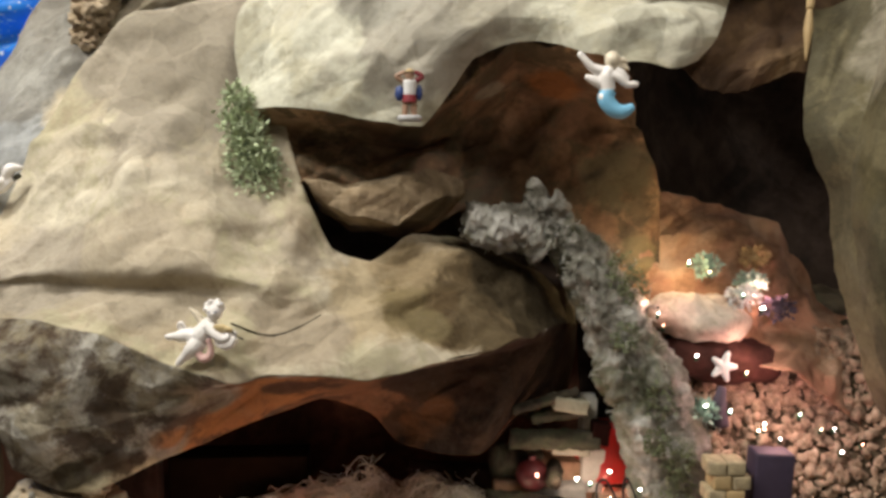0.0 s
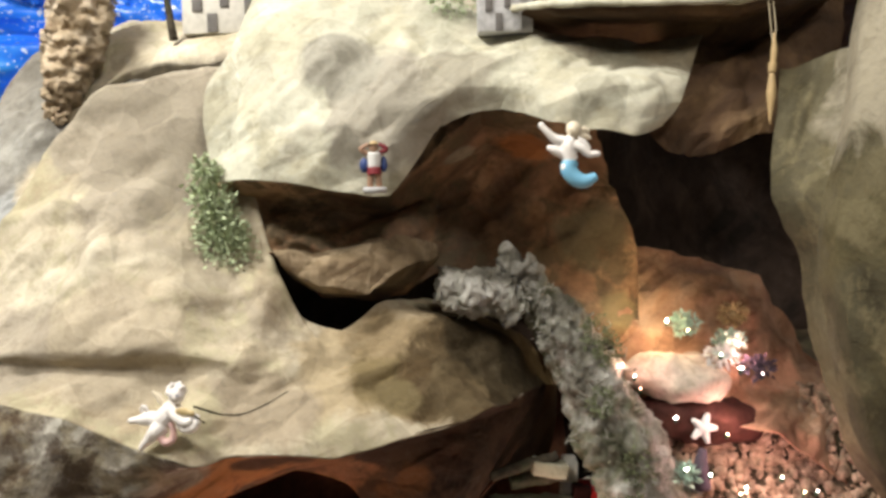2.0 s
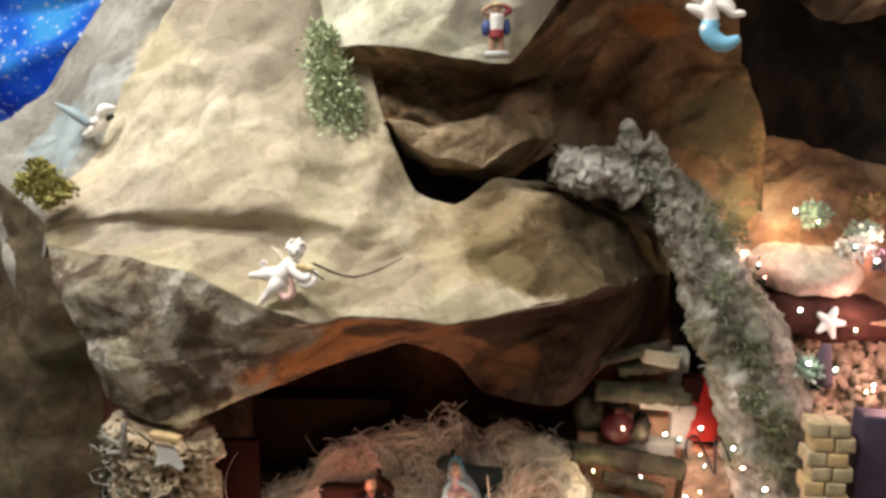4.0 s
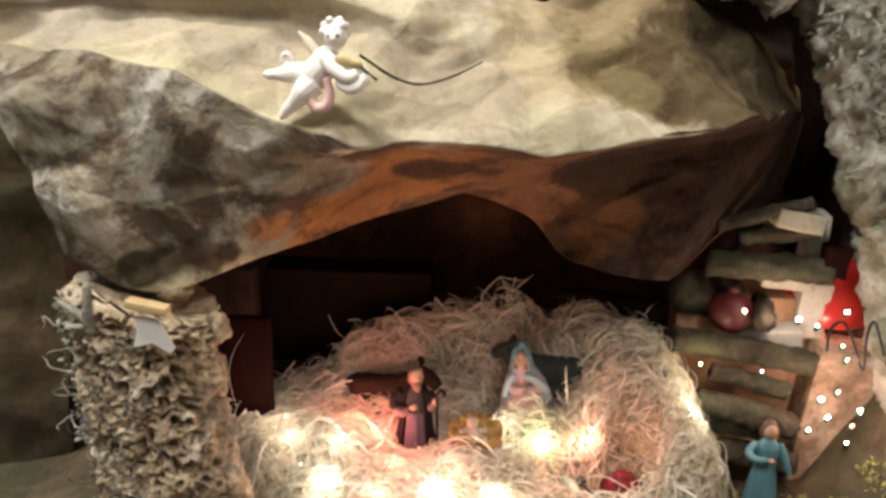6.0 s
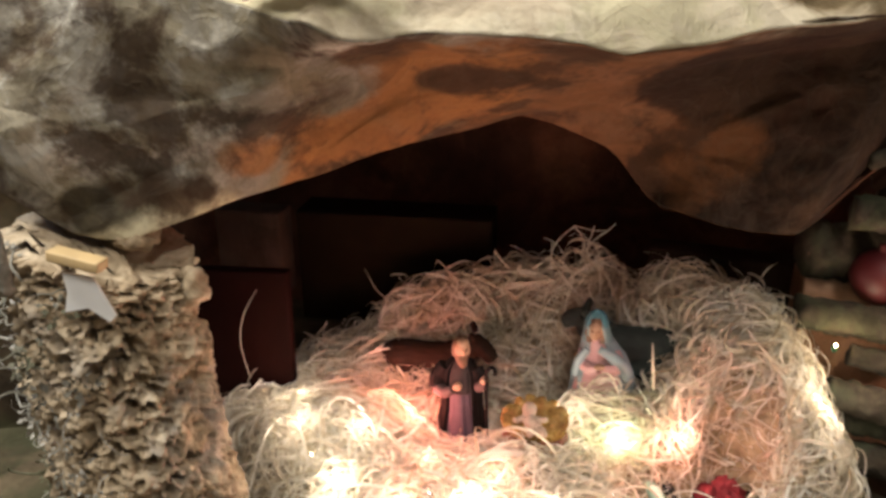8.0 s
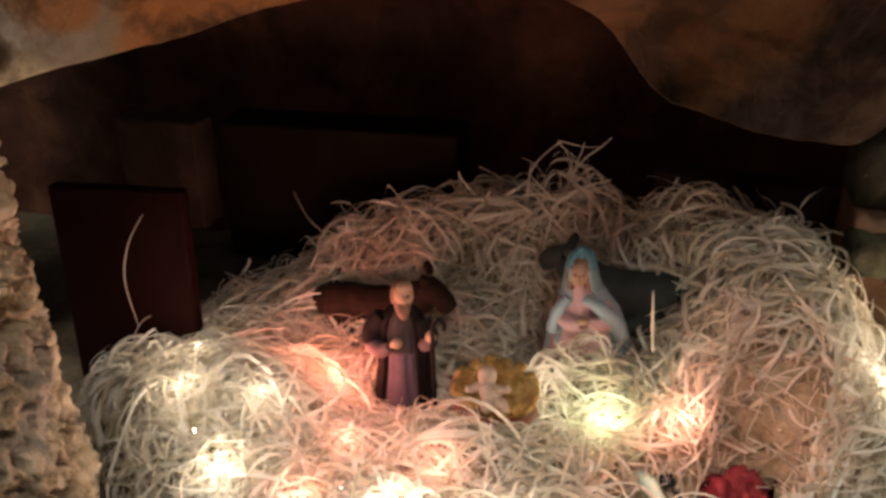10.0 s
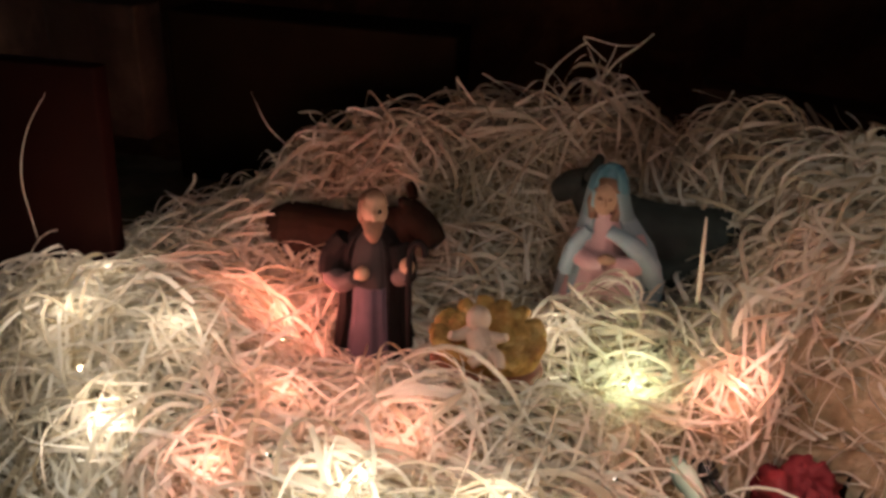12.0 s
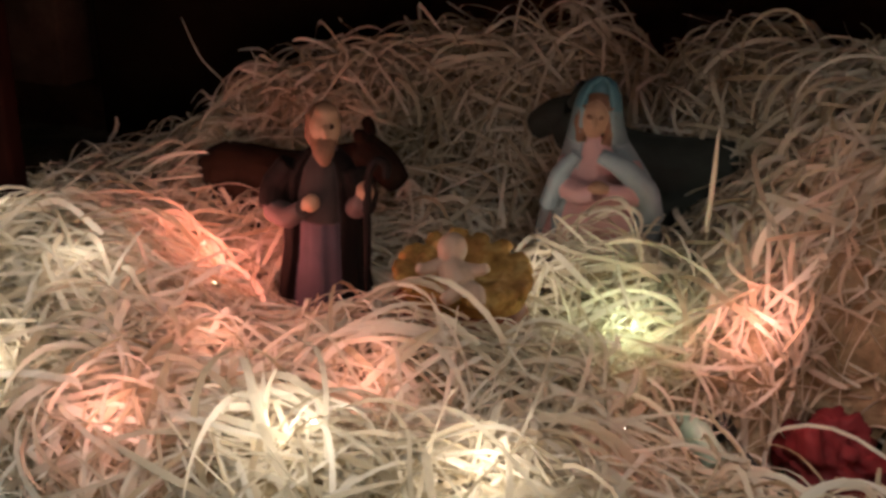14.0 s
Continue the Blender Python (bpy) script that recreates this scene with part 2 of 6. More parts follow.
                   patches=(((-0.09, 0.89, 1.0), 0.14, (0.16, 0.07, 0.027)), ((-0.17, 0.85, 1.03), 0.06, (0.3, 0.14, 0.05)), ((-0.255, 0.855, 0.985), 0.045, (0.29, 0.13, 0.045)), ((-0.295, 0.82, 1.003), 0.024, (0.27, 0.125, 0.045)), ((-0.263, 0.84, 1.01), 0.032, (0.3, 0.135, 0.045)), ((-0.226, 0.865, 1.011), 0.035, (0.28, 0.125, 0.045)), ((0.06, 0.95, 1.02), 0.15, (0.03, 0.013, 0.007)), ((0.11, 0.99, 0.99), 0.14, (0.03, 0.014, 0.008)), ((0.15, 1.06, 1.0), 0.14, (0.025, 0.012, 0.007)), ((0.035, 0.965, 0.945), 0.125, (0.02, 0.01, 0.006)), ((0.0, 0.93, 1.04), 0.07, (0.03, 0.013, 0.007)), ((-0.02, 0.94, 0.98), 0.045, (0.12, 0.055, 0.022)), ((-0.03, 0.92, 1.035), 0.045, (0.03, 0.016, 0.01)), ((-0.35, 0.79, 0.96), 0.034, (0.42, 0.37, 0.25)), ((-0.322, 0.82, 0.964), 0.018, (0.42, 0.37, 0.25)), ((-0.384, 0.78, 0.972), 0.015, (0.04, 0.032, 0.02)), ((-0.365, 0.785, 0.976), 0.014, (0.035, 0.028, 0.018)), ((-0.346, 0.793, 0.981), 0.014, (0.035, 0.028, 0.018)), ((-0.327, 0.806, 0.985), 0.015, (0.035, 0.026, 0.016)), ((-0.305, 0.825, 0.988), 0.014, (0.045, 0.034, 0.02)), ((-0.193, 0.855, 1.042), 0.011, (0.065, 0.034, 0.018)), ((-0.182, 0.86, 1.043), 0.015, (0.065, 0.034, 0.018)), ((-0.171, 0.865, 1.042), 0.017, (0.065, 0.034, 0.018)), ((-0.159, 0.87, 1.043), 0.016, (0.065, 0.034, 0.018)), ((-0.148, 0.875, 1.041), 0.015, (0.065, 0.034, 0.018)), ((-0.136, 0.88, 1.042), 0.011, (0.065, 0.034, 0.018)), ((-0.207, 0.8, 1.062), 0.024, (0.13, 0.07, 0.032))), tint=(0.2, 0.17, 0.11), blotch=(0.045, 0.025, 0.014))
# Brown paper; its dark tones also stand for shade under shelf and hanging rock.
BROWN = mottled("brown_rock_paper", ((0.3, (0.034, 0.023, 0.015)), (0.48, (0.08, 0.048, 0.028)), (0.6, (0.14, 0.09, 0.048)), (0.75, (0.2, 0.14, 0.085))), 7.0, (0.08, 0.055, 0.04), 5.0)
RECESS = mottled("recess_paper", ((0.3, (0.1, 0.066, 0.044)), (0.48, (0.23, 0.14, 0.085)), (0.6, (0.35, 0.24, 0.145)), (0.75, (0.46, 0.34, 0.23))), 8.0, (0.05, 0.04, 0.03), 6.0,
                 patches=(((0.245, 1.08, 1.265), 0.06, (0.14, 0.125, 0.08)), ((0.064, 1.03, 1.366), 0.026, (0.24, 0.22, 0.17)), ((0.145, 1.05, 1.386), 0.04, (0.3, 0.13, 0.05)), ((0.07, 1.0, 1.33), 0.032, (0.34, 0.18, 0.1)), ((0.277, 1.09, 1.16), 0.035, (0.22, 0.18, 0.1)), ((-0.02, 0.98, 1.32), 0.03, (0.16, 0.09, 0.055))), tint=(0.1, 0.085, 0.055))
# Rock paper made darker for the small shelf, its shade put into the colour.
TAN = mottled("shaded_rock_paper", ((0.3, (0.1, 0.07, 0.042)), (0.46, (0.2, 0.15, 0.095)), (0.6, (0.3, 0.235, 0.155)), (0.74, (0.38, 0.31, 0.21))), 14.0, (0.12, 0.075, 0.045), 9.0, tint=(0.17, 0.125, 0.075))
PEACH = mottled("peach_paper", ((0.3, (0.26, 0.14, 0.085)), (0.48, (0.42, 0.25, 0.16)), (0.6, (0.5, 0.33, 0.22)), (0.75, (0.57, 0.42, 0.31))), 12.0, (0.3, 0.15, 0.1), 8.0)
# Pale patch paints in the lit top of the side pillar.
OLIVE = mottled("olive_rock_paper", ((0.3, (0.045, 0.04, 0.024)), (0.45, (0.08, 0.071, 0.043)), (0.6, (0.12, 0.107, 0.069)), (0.75, (0.165, 0.148, 0.102))), 5.0, (0.1, 0.085, 0.04), 6.0, patches=(((0.42, 0.77, 1.47), 0.12, (0.32, 0.29, 0.22)),), tint=(0.15, 0.13, 0.075))
# Near-black colour stands for unlit depth behind cave, recess and grotto.
VOID = mottled("unlit_black_paper", ((0.3, (0.03, 0.02, 0.015)), (0.5, (0.05, 0.034, 0.026)), (0.7, (0.08, 0.055, 0.043))), 12.0, (0.01, 0.009, 0.008), 8.0)
# Red-brown tone takes in the lamps' glow on the vault.
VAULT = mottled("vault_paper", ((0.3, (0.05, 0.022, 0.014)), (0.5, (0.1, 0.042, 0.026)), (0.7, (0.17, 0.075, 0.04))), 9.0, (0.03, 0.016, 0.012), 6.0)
GROUND = mottled("ground_paper", ((0.3, (0.04, 0.03, 0.02)), (0.5, (0.08, 0.062, 0.04)), (0.7, (0.14, 0.11, 0.07))), 14.0, (0.05, 0.06, 0.03), 9.0)
PALE_CORK = mottled("pale_cork_bark", ((0.3, (0.2, 0.14, 0.09)), (0.45, (0.38, 0.3, 0.2)), (0.6, (0.52, 0.43, 0.31)), (0.75, (0.62, 0.54, 0.42))), 30.0, (0.4, 0.36, 0.3), 14.0, depth=0.005, crease=50.0, coarse=1.2)
CORK = mottled("cork_bark", ((0.3, (0.12, 0.088, 0.055)), (0.45, (0.33, 0.255, 0.165)), (0.6, (0.5, 0.41, 0.29)), (0.75, (0.6, 0.52, 0.4))), 34.0, (0.3, 0.28, 0.25), 14.0, depth=0.005, crease=50.0, coarse=1.2)
# Dark tone for the shaded cavity under the smooth stone.
MAROON = mottled("hollow_maroon", ((0.3, (0.025, 0.01, 0.01)), (0.5, (0.06, 0.022, 0.018)), (0.7, (0.1, 0.04, 0.03))), 14.0, (0.03, 0.015, 0.012), 9.0)
BARK = mottled("dark_bark", ((0.3, (0.02, 0.017, 0.012)), (0.5, (0.05, 0.042, 0.03)), (0.7, (0.1, 0.085, 0.06))), 40.0, (0.06, 0.07, 0.04), 20.0, depth=0.005, crease=50.0, coarse=1.0)
LICHEN = mottled("lichen", ((0.3, (0.06, 0.055, 0.042)), (0.46, (0.22, 0.21, 0.175)), (0.58, (0.41, 0.4, 0.36)), (0.72, (0.58, 0.57, 0.53))), 15.0, (0.1, 0.115, 0.05), 11.0, depth=0.005, crease=45.0, coarse=1.0)
PALE_STONE = mottled("pale_stone", ((0.3, (0.4, 0.3, 0.23)), (0.5, (0.58, 0.46, 0.38)), (0.7, (0.68, 0.58, 0.5))), 16.0, (0.4, 0.4, 0.3), 14.0, depth=0.002)
RUBBLE = mottled("cork_rubble", ((0.3, (0.2, 0.14, 0.1)), (0.5, (0.42, 0.31, 0.22)), (0.7, (0.6, 0.48, 0.37))), 45.0, (0.16, 0.12, 0.09), 20.0)
STRAW_BED = mottled("straw_bed", ((0.3, (0.26, 0.2, 0.12)), (0.5, (0.46, 0.39, 0.26)), (0.7, (0.6, 0.54, 0.39))), 60.0, (0.38, 0.31, 0.19), 20.0, depth=0.004, crease=60.0, coarse=1.0)
GREENERY = plain("bush_green", (0.58, 0.68, 0.42), 0.8, 0.55, 120)
MOSS_GREEN = plain("green_moss", (0.19, 0.22, 0.11), 0.9, 0.5, 120)
MOSS = plain("moss_olive", (0.42, 0.39, 0.12), 0.9, 0.5, 120)
PORCELAIN = plain("white_glaze", (0.87, 0.84, 0.8), 0.35, 0.08, 40)
GOLD = plain("worn_gilding", (0.66, 0.52, 0.27), 0.45, 0.3, 200)
PINK = plain("pink_cloth_paint", (0.75, 0.5, 0.46), 0.55, 0.12, 60)
PALE_FLESH = plain("pale_flesh_paint", (0.42, 0.31, 0.24), 0.5, 0.15, 90)
SKIN = plain("flesh_paint", (0.38, 0.23, 0.15), 0.5, 0.12, 80)
TEAL_BLUE = plain("teal_blue_paint", (0.08, 0.2, 0.25), 0.45, 0.15, 60)
SKY_BLUE = plain("light_blue_paint", (0.2, 0.5, 0.72), 0.45, 0.15, 60)
VIOLET = plain("dark_violet_paint", (0.05, 0.035, 0.065), 0.6, 0.3, 40)
NAVY = plain("navy_paint", (0.03, 0.06, 0.2), 0.5, 0.2, 80)
BLUE_GREY = plain("pale_blue_paint", (0.28, 0.37, 0.41), 0.5, 0.15, 60)
VEST = plain("grey_brown_paint", (0.05, 0.042, 0.042), 0.75, 0.3, 60, gloss=0.12)
SLEEVE = plain("mauve_sleeve_paint", (0.12, 0.085, 0.085), 0.7, 0.2, 60, gloss=0.12)
MAUVE = plain("mauve_paint", (0.1, 0.08, 0.105), 0.7, 0.2, 60, gloss=0.12)
DARK_CLOTH = plain("dark_brown_paint", (0.013, 0.009, 0.009), 0.75, 0.3, 60, gloss=0.12)
HOOD_BLUE = plain("dusty_blue_paint", (0.17, 0.255, 0.28), 0.5, 0.15, 60)
ROSE = plain("rose_paint", (0.56, 0.35, 0.35), 0.5, 0.15, 60)
HAIR = plain("brown_hair_paint", (0.1, 0.055, 0.03), 0.55, 0.3, 120)
BEARD = plain("red_brown_hair_paint", (0.2, 0.1, 0.058), 0.6, 0.35, 150)
OX = plain("ox_brown_paint", (0.03, 0.014, 0.009), 0.7, 0.3, 60, gloss=0.12)
DONKEY = plain("donkey_grey_paint", (0.045, 0.055, 0.05), 0.6, 0.3, 60, gloss=0.12)
HAY = mottled("golden_hay", ((0.3, (0.16, 0.085, 0.025)), (0.5, (0.34, 0.21, 0.065)), (0.7, (0.5, 0.36, 0.15))), 90.0, (0.3, 0.14, 0.05), 40.0, depth=0.003, crease=80.0)
CRIB_WOOD = plain("red_brown_wood", (0.22, 0.07, 0.03), 0.5, 0.4, 60)
CREAM = plain("cream_glaze", (0.78, 0.7, 0.54), 0.4, 0.2, 120)
WOOD = plain("pale_wood", (0.55, 0.4, 0.2), 0.6, 0.25, 40)
DARK_RED = plain("dark_red_gloss", (0.08, 0.008, 0.01), 0.5, 0.3, 40)
RED_PAINT = plain("red_gloss", (0.6, 0.03, 0.025), 0.3, 0.15, 40, coat=0.4)
ROSE_RED = plain("red_cloth_paint", (0.2, 0.016, 0.024), 0.7, 0.2, 80)
WHITE_CARD = plain("white_card", (0.72, 0.72, 0.7), 0.6, 0.08, 30)
DIM = plain("dark_opening", (0.14, 0.13, 0.12), 0.7, 0.3, 60)
BLACK = plain("black_plastic", (0.012, 0.013, 0.012), 0.35, 0.3, 60)
PALE_GREEN = plain("pale_green_plastic", (0.5, 0.72, 0.6), 0.3, 0.15, 80)
GREEN_WIRE = plain("green_wire", (0.02, 0.09, 0.04), 0.4, 0.3, 60)
TEAL = plain("green_foil", (0.5, 0.7, 0.58), 0.35, 0.45, 160, metal=0.2)
STONE_WALL = plain("grey_stone_paint", (0.5, 0.5, 0.5), 0.7, 0.3, 130)
YELLOW_STONE = plain("yellow_stone_paint", (0.5, 0.41, 0.25), 0.8, 0.4, 90)
HOUSE_WALL = plain("cream_house_paint", (0.62, 0.6, 0.53), 0.7, 0.2, 90)
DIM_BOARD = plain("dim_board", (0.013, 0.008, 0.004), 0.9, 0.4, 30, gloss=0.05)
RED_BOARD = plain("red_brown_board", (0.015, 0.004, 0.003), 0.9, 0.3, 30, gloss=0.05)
# Pale so that the unseen walls bounce more light.
WALL = plain("room_plaster", (0.78, 0.74, 0.67), 0.9, 0.08, 5)
FLOOR = plain("room_floor", (0.25, 0.18, 0.12), 0.5, 0.2, 8)
THREAD = plain("hemp_thread", (0.5, 0.42, 0.28), 0.8, 0.2, 200)
BULB_WHITE, BULB_WARM = lit("bulb_white", (1.0, 0.93, 0.85), 30.0), lit("bulb_warm", (1.0, 0.72, 0.42), 25.0)
BULB_RED, BULB_GREEN = lit("bulb_red", (1.0, 0.35, 0.25), 20.0), lit("bulb_green", (0.6, 1.0, 0.75), 18.0)


def straw_material():
    mat, n, l, s = material("wood_wool")
    geo = n.new("ShaderNodeNewGeometry")
    tone = ramp(n, l, geo.outputs["Random Per Island"], ((0.0, (0.58, 0.51, 0.37)), (0.35, (0.8, 0.76, 0.65)), (1.0, (0.93, 0.91, 0.85))))
    fine = noise_tex(n, l, 300, 3, 0.6, 0, coords(n))
    l.new(blend(n, l, 0.3, tone, ramp(n, l, fine, ((0.3, (0.35, 0.35, 0.35)), (0.7, (0.7, 0.7, 0.7)))), "OVERLAY"), s.inputs["Base Color"])
    s.inputs["Roughness"].default_value = 0.55
    trans = n.new("ShaderNodeBsdfTranslucent")
    l.new(tone, trans.inputs[0])
    mix = n.new("ShaderNodeMixShader")
    mix.inputs[0].default_value = 0.48
    l.new(s.outputs[0], mix.inputs[1])
    l.new(trans.outputs[0], mix.inputs[2])
    l.new(mix.outputs[0], n["Material Output"].inputs[0])
    return mat


STRAW = straw_material()


def star_sheet_material():
    """Printed blue foil: light and dark bands in a fan, small white stars."""
    mat, n, l, s = material("starry_foil")
    c = coords(n)
    blue = ramp(n, l, noise_tex(n, l, 3.0, 3, 0.5, 0.8, c), ((0.35, (0.008, 0.04, 0.45)), (0.48, (0.02, 0.2, 0.9)), (0.62, (0.08, 0.45, 0.97))))
    total = None
    for scale, size in ((36.0, 0.17), (70.0, 0.15)):
        v = n.new("ShaderNodeTexVoronoi")
        v.inputs["Scale"].default_value = scale
        l.new(c, v.inputs["Vector"])
        dot = ramp(n, l, v.outputs["Distance"], ((size * 0.6, (1, 1, 1)), (size * 1.6, (0, 0, 0))))
        total = dot if total is None else blend(n, l, 1.0, total, dot, "ADD")
    l.new(blend(n, l, total, blue, (0.7, 0.8, 0.95)), s.inputs["Base Color"])
    s.inputs["Roughness"].default_value = 0.28
    return mat


STARRY = star_sheet_material()


# ---- shaping helpers ----
def part(name, bm, mat, parent=None, label="", smooth=True):
    """Links a bmesh as one mesh object."""
    me = bpy.data.meshes.new(name)
    bm.to_mesh(me)
    bm.free()
    for m in (mat if isinstance(mat, (list, tuple)) else (mat,)):
        me.materials.append(m)
    if smooth:
        me.polygons.foreach_set("use_smooth", [True] * len(me.polygons))
    ob = new(name, me)
    if parent:
        ob.parent = parent
        ob.matrix_parent_inverse = parent.matrix_basis.inverted()
    return tagged(ob, label)


def thing(name, place, label, category, group="", kind=""):
    ob = new(name)
    ob.location = place
    bpy.context.view_layer.update()
    return tagged(ob, label, category, group, kind)


def spline(points, count, sharp=0.0):
    """Points evenly along a curve through the given ones; sharp: how far it keeps its corners."""
    pts = [Vector(p) for p in points]
    pts = [2 * pts[0] - pts[1]] + pts + [2 * pts[-1] - pts[-2]]
    out = []
    for i in range(count):
        s = i / (count - 1) * (len(pts) - 3)
        k = min(int(s), len(pts) - 4)
        u = s - k
        a, b, c, d = pts[k:k + 4]
        soft = 0.5 * ((2 * b) + (c - a) * u + (2 * a - 5 * b + 4 * c - d) * u * u + (3 * b - a - 3 * c + d) * u ** 3)
        out.append(soft.lerp(b.lerp(c, u), sharp))
    return out


TURNED = Matrix.Rotation(0.7, 3, "X") @ Matrix.Rotation(0.5, 3, "Z") @ Matrix.Rotation(0.4, 3, "Y")


def facet(p, scale, shift):
    """Noise of flat facets that meet in sharp folds."""
    q = TURNED @ p * scale + Vector((shift, shift * 1.7, shift * 2.3))
    base = Vector((math.floor(q.x), math.floor(q.y), math.floor(q.z)))
    f = q - base
    order = sorted(range(3), key=lambda k: -f[k])
    corner = base + Vector((0.5, 0.5, 0.5))
    value = noise.cell(corner) * (1 - f[order[0]])
    for n, k in enumerate(order):
        corner[k] += 1
        value += noise.cell(corner) * (f[k] - (f[order[n + 1]] if n < 2 else 0))
    return value


FOLDS = (((-0.172, 1.205), (-0.236, 1.083), 0.007), ((-0.206, 1.143), (-0.12, 1.118), -0.007), ((-0.12, 1.118), (-0.04, 1.13), 0.006), ((-0.04, 1.13), (0.055, 1.15), -0.008),
         ((-0.252, 1.166), (-0.19, 1.15), 0.006), ((-0.12, 1.118), (-0.098, 1.065), 0.006), ((-0.34, 1.27), (-0.25, 1.22), 0.006), ((-0.25, 1.22), (-0.172, 1.205), 0.006),
         ((-0.43, 1.2), (-0.34, 1.27), 0.007), ((-0.3, 1.36), (-0.34, 1.27), 0.007), ((-0.06, 1.43), (0.0, 1.5), 0.008), ((-0.1, 1.36), (-0.06, 1.43), 0.008), ((-0.13, 1.47), (-0.06, 1.43), -0.008), ((0.08, 1.46), (0.02, 1.42), 0.007), ((0.15, 1.42), (0.25, 1.44), 0.008))


def folds(p):
    """Long sharp creases of the paper: ridges and valleys along lines in x and z."""
    h = 0.0
    if p.y < 1.06:
        for (ax, az), (bx, bz), tall in FOLDS:
            dx, dz = bx - ax, bz - az
            long = dx * dx + dz * dz
            u = max(0.0, min(1.0, ((p.x - ax) * dx + (p.z - az) * dz) / long))
            near = math.hypot(p.x - ax - u * dx, p.z - az - u * dz)
            if near < 0.03:
                h += tall * (1 - near / 0.03) ** 1.3
    return h


def crumple(p, amount):
    """How far crumpled paper stands out at p."""
    q = p + Vector((noise.noise(p * 8), noise.noise(p * 8 + Vector((5, 0, 0))), noise.noise(p * 8 + Vector((0, 5, 0))))) * 0.014
    h = facet(q, 7, 0.9) * 0.012 + facet(q, 15, 0.3) * 0.010 + facet(q, 34, 4.1) * 0.0042 + facet(q, 75, 7.7) * 0.0014
    return h * amount + folds(q)


def loft(name, profiles, mat, parent, label="", nu=220, nv=110, amount=1.0, sharp=0.45, out=(0, -0.8, 0.6)):
    """A sheet of crumpled paper over a row of profile curves."""
    out = Vector(out).normalized()
    rows = [spline(p, nv, sharp) for p in profiles]
    cols = [spline([r[j] for r in rows], nu, sharp + 0.05) for j in range(nv)]
    bm = bmesh.new()
    grid = [[bm.verts.new(p + out * crumple(p, amount)) for p in col] for col in cols]
    for j in range(nv - 1):
        for i in range(nu - 1):
            bm.faces.new((grid[j][i], grid[j + 1][i], grid[j + 1][i + 1], grid[j][i + 1]))
    ob = part(name, bm, mat, parent, label)
    mod = ob.modifiers.new("thickness", "SOLIDIFY")
    mod.thickness, mod.offset = 0.0015, 0
    return ob


def ball(bm, centre, radii, rot=(0, 0, 0), mat=0, seg=16, rings=10):
    m = pose(*centre, *rot) @ Matrix.Diagonal((*radii, 1))
    res = bmesh.ops.create_uvsphere(bm, u_segments=seg, v_segments=rings, radius=1, matrix=m)
    for f in {f for v in res["verts"] for f in v.link_faces}:
        f.material_index = mat


def tube(bm, points, radii, seg=10, mat=0, count=0, cap=True):
    """A tapered tube along a curve."""
    n = count or max(6, 4 * len(points))
    pts = spline(points, n)
    rs = [np.interp(i / (n - 1), np.linspace(0, 1, len(radii)), radii) for i in range(n)]
    rings, side = [], None
    for i, p in enumerate(pts):
        d = (pts[min(i + 1, n - 1)] - pts[max(i - 1, 0)]).normalized()
        if side is None:
            side = d.orthogonal().normalized()
        side = (side - d * side.dot(d)).normalized()
        up = d.cross(side)
        rings.append([bm.verts.new(p + (side * math.cos(a) + up * math.sin(a)) * rs[i]) for a in (math.tau * k / seg for k in range(seg))])
    for a, b in zip(rings, rings[1:]):
        for k in range(seg):
            bm.faces.new((a[k], a[(k + 1) % seg], b[(k + 1) % seg], b[k])).material_index = mat
    if cap:
        bm.faces.new(rings[0][::-1]).material_index = mat
        bm.faces.new(rings[-1]).material_index = mat


def lathe(bm, base, profile, seg=20, mat=0, squash=1.0):
    """A turned body: (radius, height) pairs above base."""
    rings = [[bm.verts.new(Vector(base) + Vector((r * math.cos(a), r * squash * math.sin(a), h))) for a in (math.tau * k / seg for k in range(seg))] for r, h in profile]
    for a, b in zip(rings, rings[1:]):
        for k in range(seg):
            bm.faces.new((a[k], a[(k + 1) % seg], b[(k + 1) % seg], b[k])).material_index = mat
    bm.faces.new(rings[0][::-1]).material_index = mat
    bm.faces.new(rings[-1]).material_index = mat


def box(bm, centre, size, rot=(0, 0, 0), mat=0, bevel=0.0):
    res = bmesh.ops.create_cube(bm, size=1, matrix=pose(*centre, *rot) @ Matrix.Diagonal((*size, 1)))
    faces = {f for v in res["verts"] for f in v.link_faces}
    for f in faces:
        f.material_index = mat
    if bevel:
        bmesh.ops.bevel(bm, geom=list({e for f in faces for e in f.edges}), offset=bevel, segments=2, affect="EDGES", profile=0.6)


def roughen(bm, scale, amount):
    bm.normal_update()
    moves = [(v, v.normal * (noise.noise(v.co * scale) * 0.65 + noise.noise(v.co * scale * 2.7) * 0.35) * amount) for v in bm.verts]
    for v, d in moves:
        v.co += d


# ---- room and support ----
def slab(name, lo, hi, mat, label, category):
    bm = bmesh.new()
    box(bm, [(a + b) / 2 for a, b in zip(lo, hi)], [b - a for a, b in zip(lo, hi)])
    return tagged(part(name, bm, mat, smooth=False), label, category, kind="structure")


# Unseen plain room closed round the scene; its pale walls bounce the lamps' light.
slab("floor", (-2.1, -2.1, -0.1), (2.1, 2.5, 0), FLOOR, "unseen plain brown floor closing the room", "floor")
slab("ceiling", (-2.1, -2.1, 2.6), (2.1, 2.5, 2.7), WALL, "unseen plain plaster ceiling closing the room", "ceiling")
slab("wall_north", (-2.1, 2.4, 0), (2.1, 2.5, 2.6), WALL, "unseen plain plaster wall behind the nativity scene", "wall")
